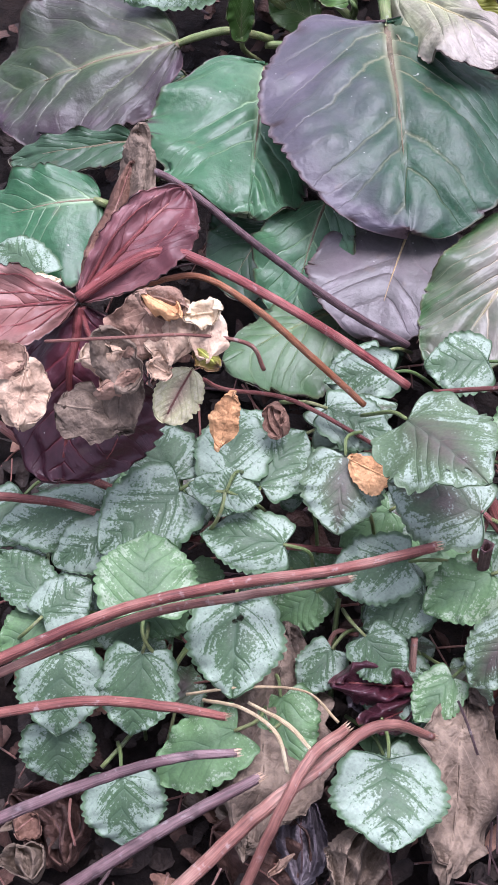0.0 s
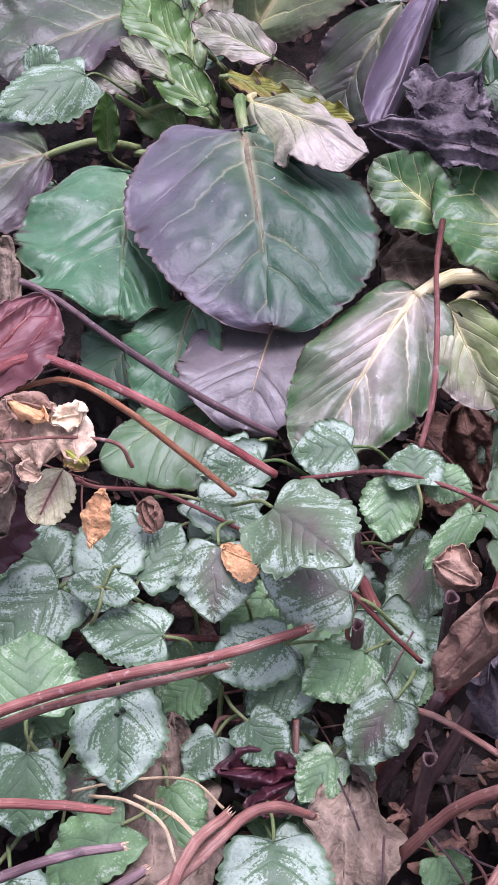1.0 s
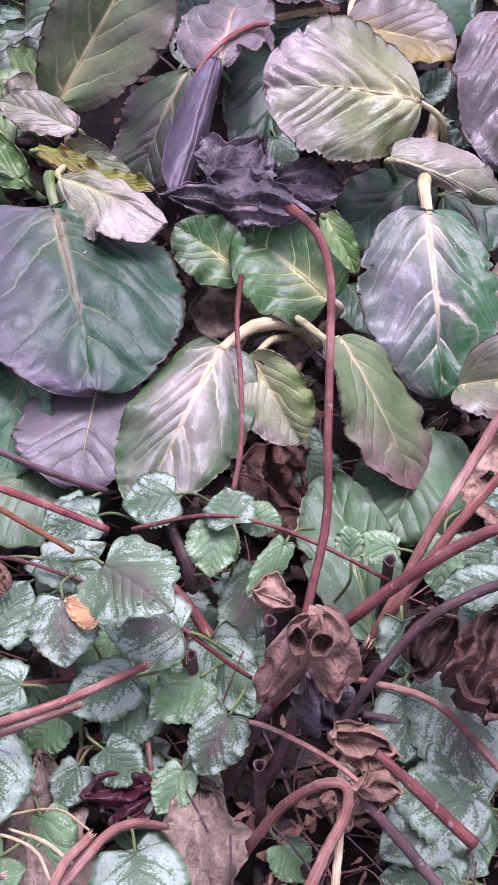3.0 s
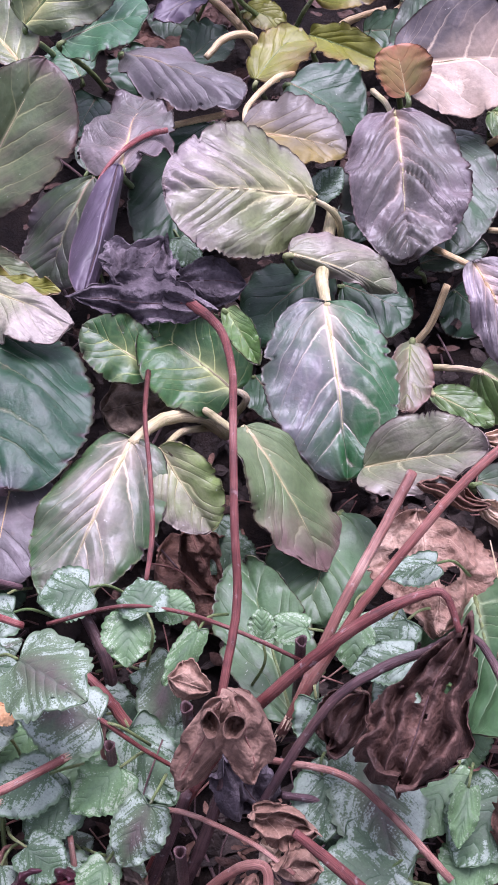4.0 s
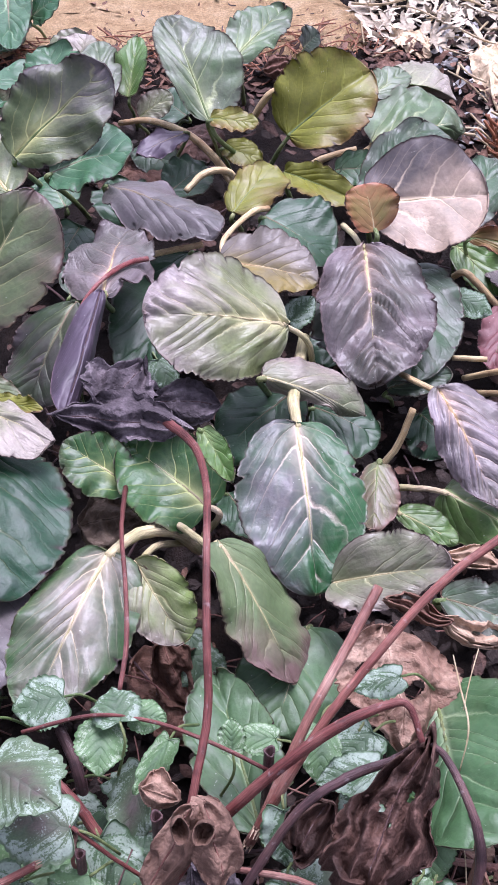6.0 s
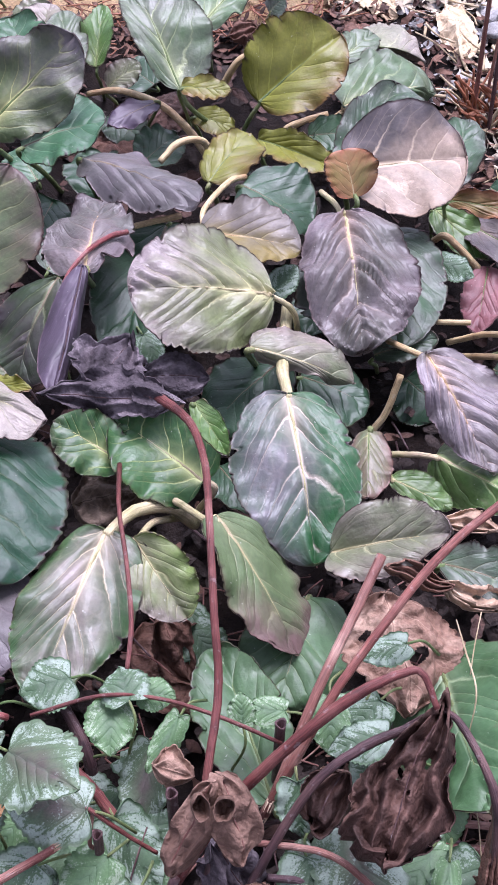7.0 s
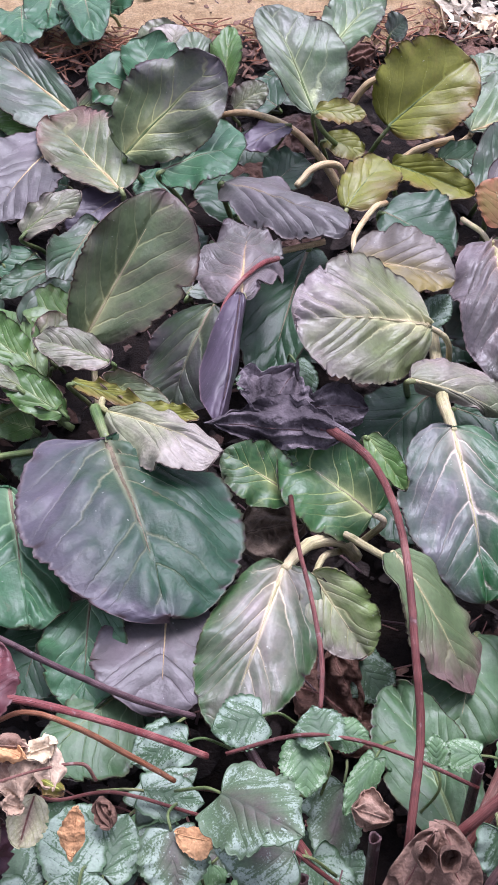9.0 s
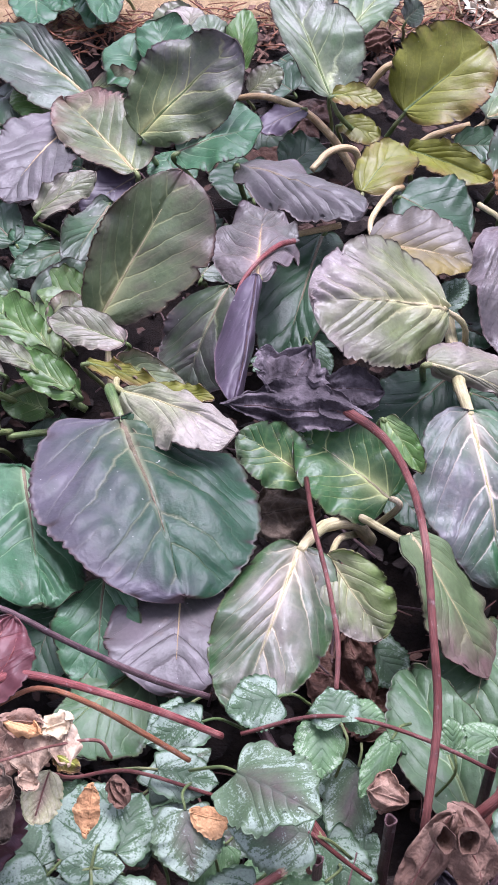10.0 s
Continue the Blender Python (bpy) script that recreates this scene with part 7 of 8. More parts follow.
stalk("leaf_stalk", [(0.0981, 0.3373, 0.0900, 2.99), (0.1498, 0.3281, 0.1100, 2.95), (0.1907, 0.3381, 0.1100, 2.99)], "rose_stalk", "pale bergenia leaf stalk", "stalk", group="bergenia leaf stalks")
stalk("leaf_stalk", [(0.4291, 0.3089, 0.0800, 3.12), (0.4391, 0.2993, 0.0900, 3.47), (0.4705, 0.2848, 0.0600, 3.53)], "rose_stalk", "rosy bergenia leaf stalk", "stalk", group="bergenia leaf stalks")
stalk("leaf_stalk", [(0.4122, 0.2170, 0.0600, 2.59), (0.4435, 0.2123, 0.0600, 2.61)], "rose_stalk", "pale bergenia leaf stalk", "stalk", group="bergenia leaf stalks")
stalk("leaf_stalk", [(0.4744, 0.1674, 0.0800, 2.89), (0.4499, 0.1854, 0.0700, 2.92), (0.4239, 0.2097, 0.0400, 3.00)], "rose_stalk", "pale bergenia leaf stalk", "stalk", group="bergenia leaf stalks")
stalk("leaf_stalk", [(0.4959, 0.1557, 0.0600, 2.93), (0.4558, 0.1757, 0.0500, 2.94), (0.4334, 0.1996, 0.0300, 3.00)], "rose_stalk", "pale bergenia leaf stalk", "stalk", group="bergenia leaf stalks")
stalk("leaf_stalk", [(0.3591, 0.1350, 0.0800, 3.09), (0.3463, 0.1214, 0.0500, 3.12), (0.3315, 0.1151, 0.0300, 3.14)], "rose_stalk", "pale bergenia leaf stalk", "stalk", group="bergenia leaf stalks")
stalk("leaf_stalk", [(0.3824, 0.6071, 0.0300, 4.25), (0.3428, 0.6048, 0.0200, 4.71), (0.3224, 0.5999, 0.0100, 4.70)], "rose_stalk", "pale bergenia leaf stalk", "stalk", group="bergenia leaf stalks")
stalk("leaf_stalk", [(-0.1116, 0.1712, 0.0800, 2.71), (-0.0789, 0.1810, 0.0800, 3.06), (-0.0478, 0.1703, 0.0600, 3.07)], "green_stalk", "green bergenia leaf stalk", "stalk", group="bergenia leaf stalks")
stalk("leaf_stalk", [(-0.1098, 0.1267, 0.0800, 2.96), (-0.0794, 0.1387, 0.0700, 2.99), (-0.0441, 0.1594, 0.0500, 3.07)], "green_stalk", "green bergenia leaf stalk", "stalk", group="bergenia leaf stalks")
stalk("leaf_stalk", [(-0.1279, 0.1648, 0.1000, 2.46), (-0.1076, 0.1678, 0.0800, 2.80), (-0.0961, 0.1808, 0.0500, 2.87)], "green_stalk", "green bergenia leaf stalk", "stalk", group="bergenia leaf stalks")
stalk("thin_runner", [(0.1740, -0.2866, 0.1500, 1.94), (0.2126, -0.3022, 0.1600, 2.06), (0.2342, -0.3228, 0.1600, 2.05), (0.2646, -0.3607, 0.1500, 2.21)], "pink_stalk", "thin dry grey-brown stem lying over silver leaves", "runner", group="runners")
stalk("thin_runner", [(0.2747, -0.2305, 0.0800, 2.58), (0.3017, -0.2398, 0.0800, 2.77), (0.3280, -0.2504, 0.0800, 2.77)], "pink_stalk", "thin dry brown stem beside silver leaves", "runner", group="runners")
stalk("thin_runner", [(0.2511, -0.2628, 0.0900, 2.50), (0.2867, -0.2767, 0.0900, 2.67), (0.3192, -0.2848, 0.0900, 2.69)], "pink_stalk", "thin dry brown stem lying on litter", "runner", group="runners")
stalk("thin_runner", [(0.2576, -0.2480, 0.0800, 2.18), (0.2898, -0.2656, 0.0800, 2.36), (0.3235, -0.2789, 0.0700, 2.39)], "dusky_stalk", "thin dark stem lying on litter", "runner", group="runners")

# ---- withered and fallen leaves ----
dead_leaf("withered_leaf", (-0.1070, -0.2240, 0.2400), (-0.0690, -0.1665, 0.2560), (-0.0990, -0.1950, 0.2580), (-0.0610, -0.1960, 0.2460), "crimson", "dark crimson withered leaf standing up on a red stalk", crumple=0.0022, cup=0.05, full=0.5, widest=0.62, ribs=0.034, rays=(-0.55, 0.5), bite=0.05)
dead_leaf("withered_leaf", (-0.1070, -0.2250, 0.2400), (-0.1580, -0.2390, 0.2400), (-0.1430, -0.2170, 0.2480), (-0.1380, -0.2540, 0.2300), "faded", "faded russet and crimson withered leaf with red ribs", crumple=0.002, cup=0.05, full=0.45, widest=0.66, ribs=0.024, rays=(-0.75, -0.35, 0.4, 0.8), bite=0.05)
dead_leaf("withered_leaf", (-0.1060, -0.2270, 0.2380), (-0.1120, -0.2830, 0.1750), (-0.1470, -0.2600, 0.1850), (-0.0680, -0.2500, 0.1900), "maroon", "large dark maroon drooping withered leaf", crumple=0.003, cup=-0.05, full=0.42, widest=0.6, ribs=0.034, rays=(0.6,), bite=0.05)
dead_leaf("withered_leaf", (-0.1015, -0.1500, 0.2500), (-0.1040, -0.2230, 0.2400), (-0.1090, -0.1880, 0.2480), (-0.0930, -0.1860, 0.2420), "brown", "brown dried leaf strip hanging from a bent stalk", crumple=0.004, full=0.4, cup=-0.3, pleats=5, ribs=0.01)
dead_leaf("withered_leaf", (-0.0860, -0.1780, 0.2440), (-0.1010, -0.1330, 0.2560), (-0.1010, -0.1560, 0.2540), (-0.0870, -0.1520, 0.2480), "ashen", "grey-brown rolled dry husk on a stalk", crumple=0.005, full=0.35, cup=-0.3, pleats=5, rag=0.2)
dead_leaf("dry_leaf_scrap", (-0.1465, -0.2197, 0.2400), (-0.1193, -0.2141, 0.2400), (-0.1328, -0.2151, 0.2450), (-0.1329, -0.2187, 0.2350), "cream", "cream-yellow dry leaf scrap", crumple=0.003, rag=0.3, full=0.4, pleats=3)
dead_leaf("dry_leaf_scrap", (-0.0525, -0.2404, 0.2200), (-0.0611, -0.2643, 0.2100), (-0.0658, -0.2502, 0.2200), (-0.0468, -0.2560, 0.2100), "wan", "yellowing archangel leaf with a purple blotch", crumple=0.0015, full=0.45, pleats=2, tooth=0.09, teeth=11)
dead_leaf("orange_leaf", (-0.0296, -0.2534, 0.2220), (-0.0344, -0.2689, 0.2050), (-0.0410, -0.2581, 0.2100), (-0.0270, -0.2588, 0.2100), "orange", "small orange fallen leaf on silver leaves", crumple=0.0016, rag=0.3, full=0.45, pleats=2)
dead_leaf("orange_leaf", (0.0202, -0.2469, 0.1700), (0.0392, -0.2517, 0.1650), (0.0300, -0.2444, 0.1700), (0.0324, -0.2594, 0.1600), "orange", "small orange fallen leaf under silver leaves", crumple=0.0016, rag=0.3, full=0.45, pleats=2)
dead_leaf("dry_leaf_scrap", (-0.0245, -0.2221, 0.1700), (-0.0168, -0.2327, 0.1600), (-0.0251, -0.2275, 0.1600), (-0.0150, -0.2272, 0.1700), "brown", "small curled brown leaf", crumple=0.006)
dead_leaf("withered_leaf", (0.1612, 0.0462, 0.1650), (0.0669, 0.0706, 0.1600), (0.1187, 0.0813, 0.1720), (0.1192, 0.0472, 0.1500), "plum", "crisp dark purple withered leaf on an arching stalk", crumple=0.0055, rag=0.25, fold=0.9, bite=0.25, pleats=8, nu=64, nv=56)
dead_leaf("withered_leaf", (0.1088, 0.0686, 0.1650), (0.1323, 0.1203, 0.1650), (0.0773, 0.0904, 0.1700), (0.1471, 0.0992, 0.1600), "plum", "crisp dark purple withered leaf", crumple=0.0055, rag=0.25, fold=0.9, bite=0.25, pleats=11, nu=64, nv=56)
dead_leaf("withered_leaf", (0.1570, 0.0420, 0.1720), (0.1300, 0.0560, 0.1690), (0.1420, 0.0540, 0.1750), (0.1390, 0.0450, 0.1670), "plum", "dark maroon base of a withered leaf, cupped round its stalk", crumple=0.003, cup=0.16, full=0.5, ribs=0.02, pleats=4, quilt=0.0, wave=0.004)
dead_leaf("withered_leaf", (0.1351, 0.1017, 0.1400), (0.1943, 0.1149, 0.1200), (0.1693, 0.1230, 0.1400), (0.1659, 0.0931, 0.1200), "plum", "smooth dark purple withered leaf", crumple=0.004)
dead_leaf("folded_leaf", (0.0994, 0.2098, 0.1650), (0.0712, 0.0836, 0.1500), (0.0669, 0.1332, 0.1650), (0.0967, 0.1405, 0.1550), "violet", "dark purple leaf folded lengthwise", cup=-0.22, full=0.42, quilt=0.0, crumple=0.0012, tooth=0, bite=0.01, wave=0.006)
rolled_leaf = dead_leaf("withered_leaf", (0.1545, -0.2786, 0.2150), (0.1270, -0.3089, 0.1700), (0.1246, -0.2863, 0.1900), (0.1514, -0.3013, 0.2000), "tawny", "brown withered leaf rolled into two tubes", crumple=0.006, roll=0.16, full=0.5)
rolled_lobe(rolled_leaf, (0.1465, -0.2955, 0.2200), (-0.1, 0.6, -0.8), 0.0050, 0.016, "tawny")
dead_leaf("lobe", (0.1600, -0.2792, 0.2150), (0.1645, -0.3093, 0.1750), (0.1472, -0.2983, 0.2000), (0.1834, -0.2865, 0.1900), "tawny", "brown withered leaf rolled into two tubes", crumple=0.006, roll=0.16, full=0.5, where=rolled_leaf)
rolled_lobe(rolled_leaf, (0.1580, -0.2975, 0.2190), (0.1, 0.6, -0.8), 0.0053, 0.016, "tawny")
dead_leaf("withered_leaf", (0.2844, -0.2493, 0.2150), (0.2400, -0.3260, 0.1950), (0.2190, -0.2950, 0.1900), (0.2830, -0.2990, 0.2000), "umber", "dark brown shrivelled leaf hanging from a stalk in deep folds", crumple=0.011, fold=0.9, rag=0.2, full=0.42, bite=0.25, tooth=0.05, nu=90, nv=90, pleats=13, slack=2.4, widest=0.68, ribs=0.01, holes=((0.45, -0.2, 0.03), (0.5, -0.15, 0.025), (0.4, 0.35, 0.03), (0.6, 0.1, 0.02)))
dead_leaf("withered_leaf", (0.3080, -0.2960, 0.1850), (0.3078, -0.3500, 0.1200), (0.2930, -0.3330, 0.1400), (0.3250, -0.3330, 0.1400), "brown", "reddish-brown dry leaf closed like an umbrella on a bent stalk", crumple=0.0032, bite=0.2, fold=1.6, rag=0.1, pleats=22, slack=0.8, widest=0.8, full=0.6, ribs=0.012, nu=60, nv=90)
dead_leaf("fallen_leaf", (-0.0054, -0.3108, 0.0950), (0.0017, -0.4185, 0.1000), (-0.0202, -0.3683, 0.1050), (0.0299, -0.3528, 0.0950), "ashen", "dry grey-tan fallen leaf with a dark stain", crumple=0.008, rag=0.35, pleats=4, full=0.6, tooth=0.2, teeth=4.5)
dead_leaf("fallen_leaf", (0.0891, -0.3218, 0.1000), (0.0930, -0.4143, 0.1100), (0.0728, -0.3785, 0.1100), (0.1155, -0.3674, 0.1000), "ashen", "dry grey-brown lobed fallen leaf", crumple=0.008, rag=0.35, pleats=4, full=0.65, tooth=0.25, teeth=4.5)
dead_leaf("withered_leaf", (0.0640, -0.3290, 0.1020), (0.0275, -0.3365, 0.1080), (0.0430, -0.3255, 0.1120), (0.0470, -0.3420, 0.1060), "maroon", "crumpled dark purple leaf under silver leaves", crumple=0.008, cup=-0.12, full=0.42, rag=0.35, pleats=6, ribs=0.02)
dead_leaf("withered_leaf", (0.0660, -0.3330, 0.0960), (0.0420, -0.3480, 0.1000), (0.0480, -0.3380, 0.1040), (0.0600, -0.3480, 0.0980), "maroon", "small crumpled dark purple leaf beside a stalk", crumple=0.008, cup=-0.1, full=0.45, rag=0.35, pleats=5, ribs=0.02)
dead_leaf("fallen_leaf", (0.1113, -0.0749, 0.0300), (0.1687, -0.1185, 0.0300), (0.1495, -0.0455, 0.0300), (0.1296, -0.1306, 0.0300), "brown", "smooth dark brown fallen leaf", crumple=0.006)
dead_leaf("fallen_leaf", (0.2897, -0.1092, 0.1200), (0.2941, -0.1926, 0.1000), (0.2572, -0.1394, 0.1100), (0.3382, -0.1373, 0.1000), "russet", "dry russet leaf with pale veins and holes", crumple=0.006, veins=6, holes=((0.35, -0.6, 0.05), (0.6, 0.2, 0.06), (0.55, 0.3, 0.05),), nu=96, nv=84)
dead_leaf("dry_leaf_scrap", (0.2911, -0.0996, 0.1300), (0.3389, -0.1101, 0.1200), (0.3165, -0.0964, 0.1300), (0.3139, -0.1108, 0.1200), "brown", "torn reddish-brown dry leaf strip", crumple=0.010)
dead_leaf("dry_leaf_scrap", (0.3303, -0.1111, 0.1200), (0.3878, -0.1263, 0.1000), (0.3632, -0.1046, 0.1100), (0.3604, -0.1194, 0.1000), "tan", "torn brown dry leaf strip", crumple=0.010)
dead_leaf("dry_leaf_scrap", (0.3507, -0.0457, 0.1100), (0.3819, -0.0665, 0.1200), (0.3709, -0.0460, 0.1200), (0.3644, -0.0586, 0.1100), "tan", "curled tan dry leaf strip", crumple=0.008)
dead_leaf("dry_leaf_scrap", (0.0777, 0.0109, 0.1000), (0.1288, 0.0140, 0.1100), (0.1013, 0.0331, 0.1100), (0.1012, -0.0076, 0.0900), "ashen", "shrivelled grey-brown dry leaf", crumple=0.009, bite=0.3)
dead_leaf("fallen_leaf", (0.1379, -0.0864, 0.0800), (0.1531, -0.1165, 0.0400), (0.1259, -0.0947, 0.0500), (0.1692, -0.0906, 0.0500), "brown", "brown fallen leaf among silver leaves", crumple=0.008)
dead_leaf("dry_leaf_scrap", (0.0309, -0.3366, 0.0900), (0.0625, -0.3248, 0.0900), (0.0432, -0.3261, 0.1000), (0.0483, -0.3402, 0.0800), "plum", "small curly dark purple leaf", crumple=0.010, bite=0.3)
dead_leaf("dry_leaf_scrap", (0.1646, -0.3203, 0.1600), (0.1938, -0.3288, 0.1500), (0.1758, -0.3179, 0.1700), (0.1814, -0.3435, 0.1500), "russet", "curly brown dry flower head", crumple=0.009, rag=0.3)
dead_leaf("dry_leaf_scrap", (0.1729, -0.3406, 0.1500), (0.1963, -0.3462, 0.1400), (0.1820, -0.3318, 0.1500), (0.1879, -0.3521, 0.1300), "russet", "curly brown dry leaf", crumple=0.009, rag=0.3)
dead_leaf("dry_leaf_scrap", (0.1238, -0.2331, 0.1500), (0.1445, -0.2372, 0.1400), (0.1334, -0.2243, 0.1500), (0.1348, -0.2424, 0.1400), "russet", "small russet dry flower remains", crumple=0.004, rag=0.4)
dead_leaf("dry_leaf_scrap", (0.1481, -0.2854, 0.1500), (0.1766, -0.2993, 0.1100), (0.1449, -0.3002, 0.1300), (0.1793, -0.2872, 0.1300), "plum", "dark withered leaf in litter", crumple=0.010)
dead_leaf("dry_leaf_scrap", (0.2298, -0.2594, 0.1700), (0.2082, -0.2853, 0.1500), (0.2072, -0.2628, 0.1600), (0.2271, -0.2871, 0.1500), "umber", "dark withered leaf beside stalks", crumple=0.010)
dead_leaf("dry_leaf_scrap", (0.0558, -0.3997, 0.1100), (0.0433, -0.4293, 0.1100), (0.0398, -0.4105, 0.1100), (0.0656, -0.4131, 0.1000), "ashen", "dry pinkish leaf in litter", crumple=0.012)
dead_leaf("dry_leaf_scrap", (-0.1078, -0.4381, 0.1000), (-0.0952, -0.4509, 0.1000), (-0.1140, -0.4446, 0.1000), (-0.0930, -0.4403, 0.1000), "ashen", "pinkish dry leaf lying in litter", crumple=0.012)
dead_leaf("fallen_leaf", (-0.1195, -0.4114, 0.0800), (-0.0796, -0.4361, 0.0800), (-0.1145, -0.4351, 0.0800), (-0.0818, -0.4095, 0.0800), "umber", "dark brown fallen leaf in litter", crumple=0.012)
dead_leaf("fallen_leaf", (-0.1311, -0.3398, 0.0900), (-0.0639, -0.3235, 0.0800), (-0.0995, -0.3214, 0.0900), (-0.0898, -0.3621, 0.0800), "brown", "brown fallen leaf under silver leaves", crumple=0.010)
dead_leaf("fallen_leaf", (-0.0188, -0.4105, 0.0800), (0.0317, -0.4160, 0.0800), (0.0028, -0.3954, 0.0800), (0.0058, -0.4341, 0.0800), "umber", "dark fallen leaf in litter", crumple=0.012)
dead_leaf("fallen_leaf", (0.0215, -0.3888, 0.0900), (0.0238, -0.4272, 0.0900), (0.0100, -0.4121, 0.0900), (0.0357, -0.4069, 0.0900), "plum", "dark grey leaf in litter", crumple=0.008)
dead_leaf("fallen_leaf", (0.1252, -0.0969, 0.0300), (0.1683, -0.1376, 0.0300), (0.1282, -0.1336, 0.0300), (0.1672, -0.0964, 0.0300), "brown", "brown fallen leaf in shade", crumple=0.008)
dead_leaf("dry_leaf_scrap", (-0.0684, -0.2280, 0.2550), (-0.0766, -0.2503, 0.2400), (-0.0597, -0.2419, 0.2446), (-0.0852, -0.2364, 0.2504), "russet", "crumpled pinkish tan dry leaf", crumple=0.0048, pleats=3.5, slack=2, full=0.36, rag=0.42, bite=0.08, tooth=0.0, cup=-0.12)
dead_leaf("dry_leaf_scrap", (-0.0606, -0.2284, 0.2550), (-0.0573, -0.2503, 0.2400), (-0.0468, -0.2369, 0.2465), (-0.0711, -0.2419, 0.2485), "tan", "crumpled pinkish tan dry leaf", crumple=0.0048, pleats=3.5, slack=2, full=0.36, rag=0.42, bite=0.08, tooth=0.0, cup=-0.12)
dead_leaf("dry_leaf_scrap", (-0.0710, -0.2338, 0.2600), (-0.0521, -0.2318, 0.2550), (-0.0618, -0.2249, 0.2600), (-0.0614, -0.2407, 0.2550), "russet", "curled tan dry leaf with a torn rim", crumple=0.0048, pleats=3.5, slack=2, full=0.36, rag=0.42, bite=0.08, tooth=0.0, cup=-0.12)
dead_leaf("dry_leaf_scrap", (-0.0697, -0.2327, 0.2620), (-0.0537, -0.2388, 0.2580), (-0.0599, -0.2316, 0.2610), (-0.0635, -0.2399, 0.2590), "orange", "curled orange-tan dry leaf rim", crumple=0.0048, pleats=3.5, slack=2, full=0.36, rag=0.42, bite=0.08, tooth=0.0, cup=-0.12)
dead_leaf("dry_leaf_scrap", (-0.0526, -0.2327, 0.2500), (-0.0385, -0.2305, 0.2500), (-0.0466, -0.2246, 0.2523), (-0.0445, -0.2386, 0.2477), "cream", "cream-coloured curled dry leaf", crumple=0.0048, pleats=3.5, slack=2, full=0.36, rag=0.42, bite=0.08, tooth=0.0, cup=-0.12)
dead_leaf("dry_leaf_scrap", (-0.0420, -0.2295, 0.2500), (-0.0426, -0.2481, 0.2400), (-0.0349, -0.2386, 0.2441), (-0.0497, -0.2391, 0.2459), "tan", "tan curled dry leaf", crumple=0.0048, pleats=3.5, slack=2, full=0.36, rag=0.42, bite=0.08, tooth=0.0, cup=-0.12)
dead_leaf("dry_leaf_scrap", (-0.0462, -0.2425, 0.2420), (-0.0362, -0.2486, 0.2400), (-0.0384, -0.2412, 0.2419), (-0.0440, -0.2499, 0.2401), "olive", "yellow-green dry leaf scrap", crumple=0.0048, pleats=3.5, slack=2, full=0.36, rag=0.42, bite=0.08, tooth=0.0, cup=-0.12)
dead_leaf("dry_leaf_scrap", (-0.0859, -0.2468, 0.2500), (-0.0748, -0.2646, 0.2350), (-0.0719, -0.2504, 0.2425), (-0.0889, -0.2609, 0.2425), "ashen", "torn greyish dry leaf", crumple=0.0048, pleats=3.5, slack=2, full=0.36, rag=0.42, bite=0.08, tooth=0.0, cup=-0.12)
dead_leaf("dry_leaf_scrap", (-0.0969, -0.2565, 0.2400), (-0.0804, -0.2514, 0.2450), (-0.0914, -0.2473, 0.2449), (-0.0859, -0.2606, 0.2401), "tan", "torn tan dry leaf scrap", crumple=0.0048, pleats=3.5, slack=2, full=0.36, rag=0.42, bite=0.08, tooth=0.0, cup=-0.12)
dead_leaf("dry_leaf_scrap", (-0.1042, -0.2702, 0.2250), (-0.0779, -0.2688, 0.2200), (-0.0911, -0.2554, 0.2261), (-0.0910, -0.2836, 0.2189), "ashen", "torn grey-tan dry leaf scrap", crumple=0.0048, pleats=3.5, slack=2, full=0.36, rag=0.42, bite=0.08, tooth=0.0, cup=-0.12)
dead_leaf("dry_leaf_scrap", (-0.0872, -0.2665, 0.2350), (-0.0717, -0.2586, 0.2400), (-0.0829, -0.2572, 0.2395), (-0.0760, -0.2679, 0.2355), "russet", "torn tan dry leaf scrap", crumple=0.0048, pleats=3.5, slack=2, full=0.36, rag=0.42, bite=0.08, tooth=0.0, cup=-0.12)
dead_leaf("dry_leaf_scrap", (-0.0782, -0.2536, 0.2400), (-0.0812, -0.2736, 0.2100), (-0.0697, -0.2629, 0.2235), (-0.0898, -0.2643, 0.2265), "ashen", "torn grey-tan dry leaf scrap", crumple=0.0048, pleats=3.5, slack=2, full=0.36, rag=0.42, bite=0.08, tooth=0.0, cup=-0.12)
dead_leaf("dry_leaf_scrap", (-0.1198, -0.2631, 0.2400), (-0.1195, -0.2846, 0.2250), (-0.1072, -0.2721, 0.2303), (-0.1321, -0.2755, 0.2347), "tan", "pinkish tan dry leaf with a short stalk", crumple=0.0048, pleats=3.5, slack=2, full=0.36, rag=0.42, bite=0.08, tooth=0.0, cup=-0.12)
dead_leaf("dry_leaf_scrap", (-0.1387, -0.2584, 0.2400), (-0.1211, -0.2632, 0.2400), (-0.1276, -0.2526, 0.2417), (-0.1322, -0.2690, 0.2383), "russet", "pinkish tan dry leaf scrap", crumple=0.0048, pleats=3.5, slack=2, full=0.36, rag=0.42, bite=0.08, tooth=0.0, cup=-0.12)
dead_leaf("dry_leaf_scrap", (-0.0659, -0.2517, 0.2400), (-0.0574, -0.2529, 0.2350), (-0.0601, -0.2469, 0.2388), (-0.0632, -0.2577, 0.2362), "tan", "small pinkish tan dry leaf scrap", crumple=0.0048, pleats=3.5, slack=2, full=0.36, rag=0.42, bite=0.08, tooth=0.0, cup=-0.12)
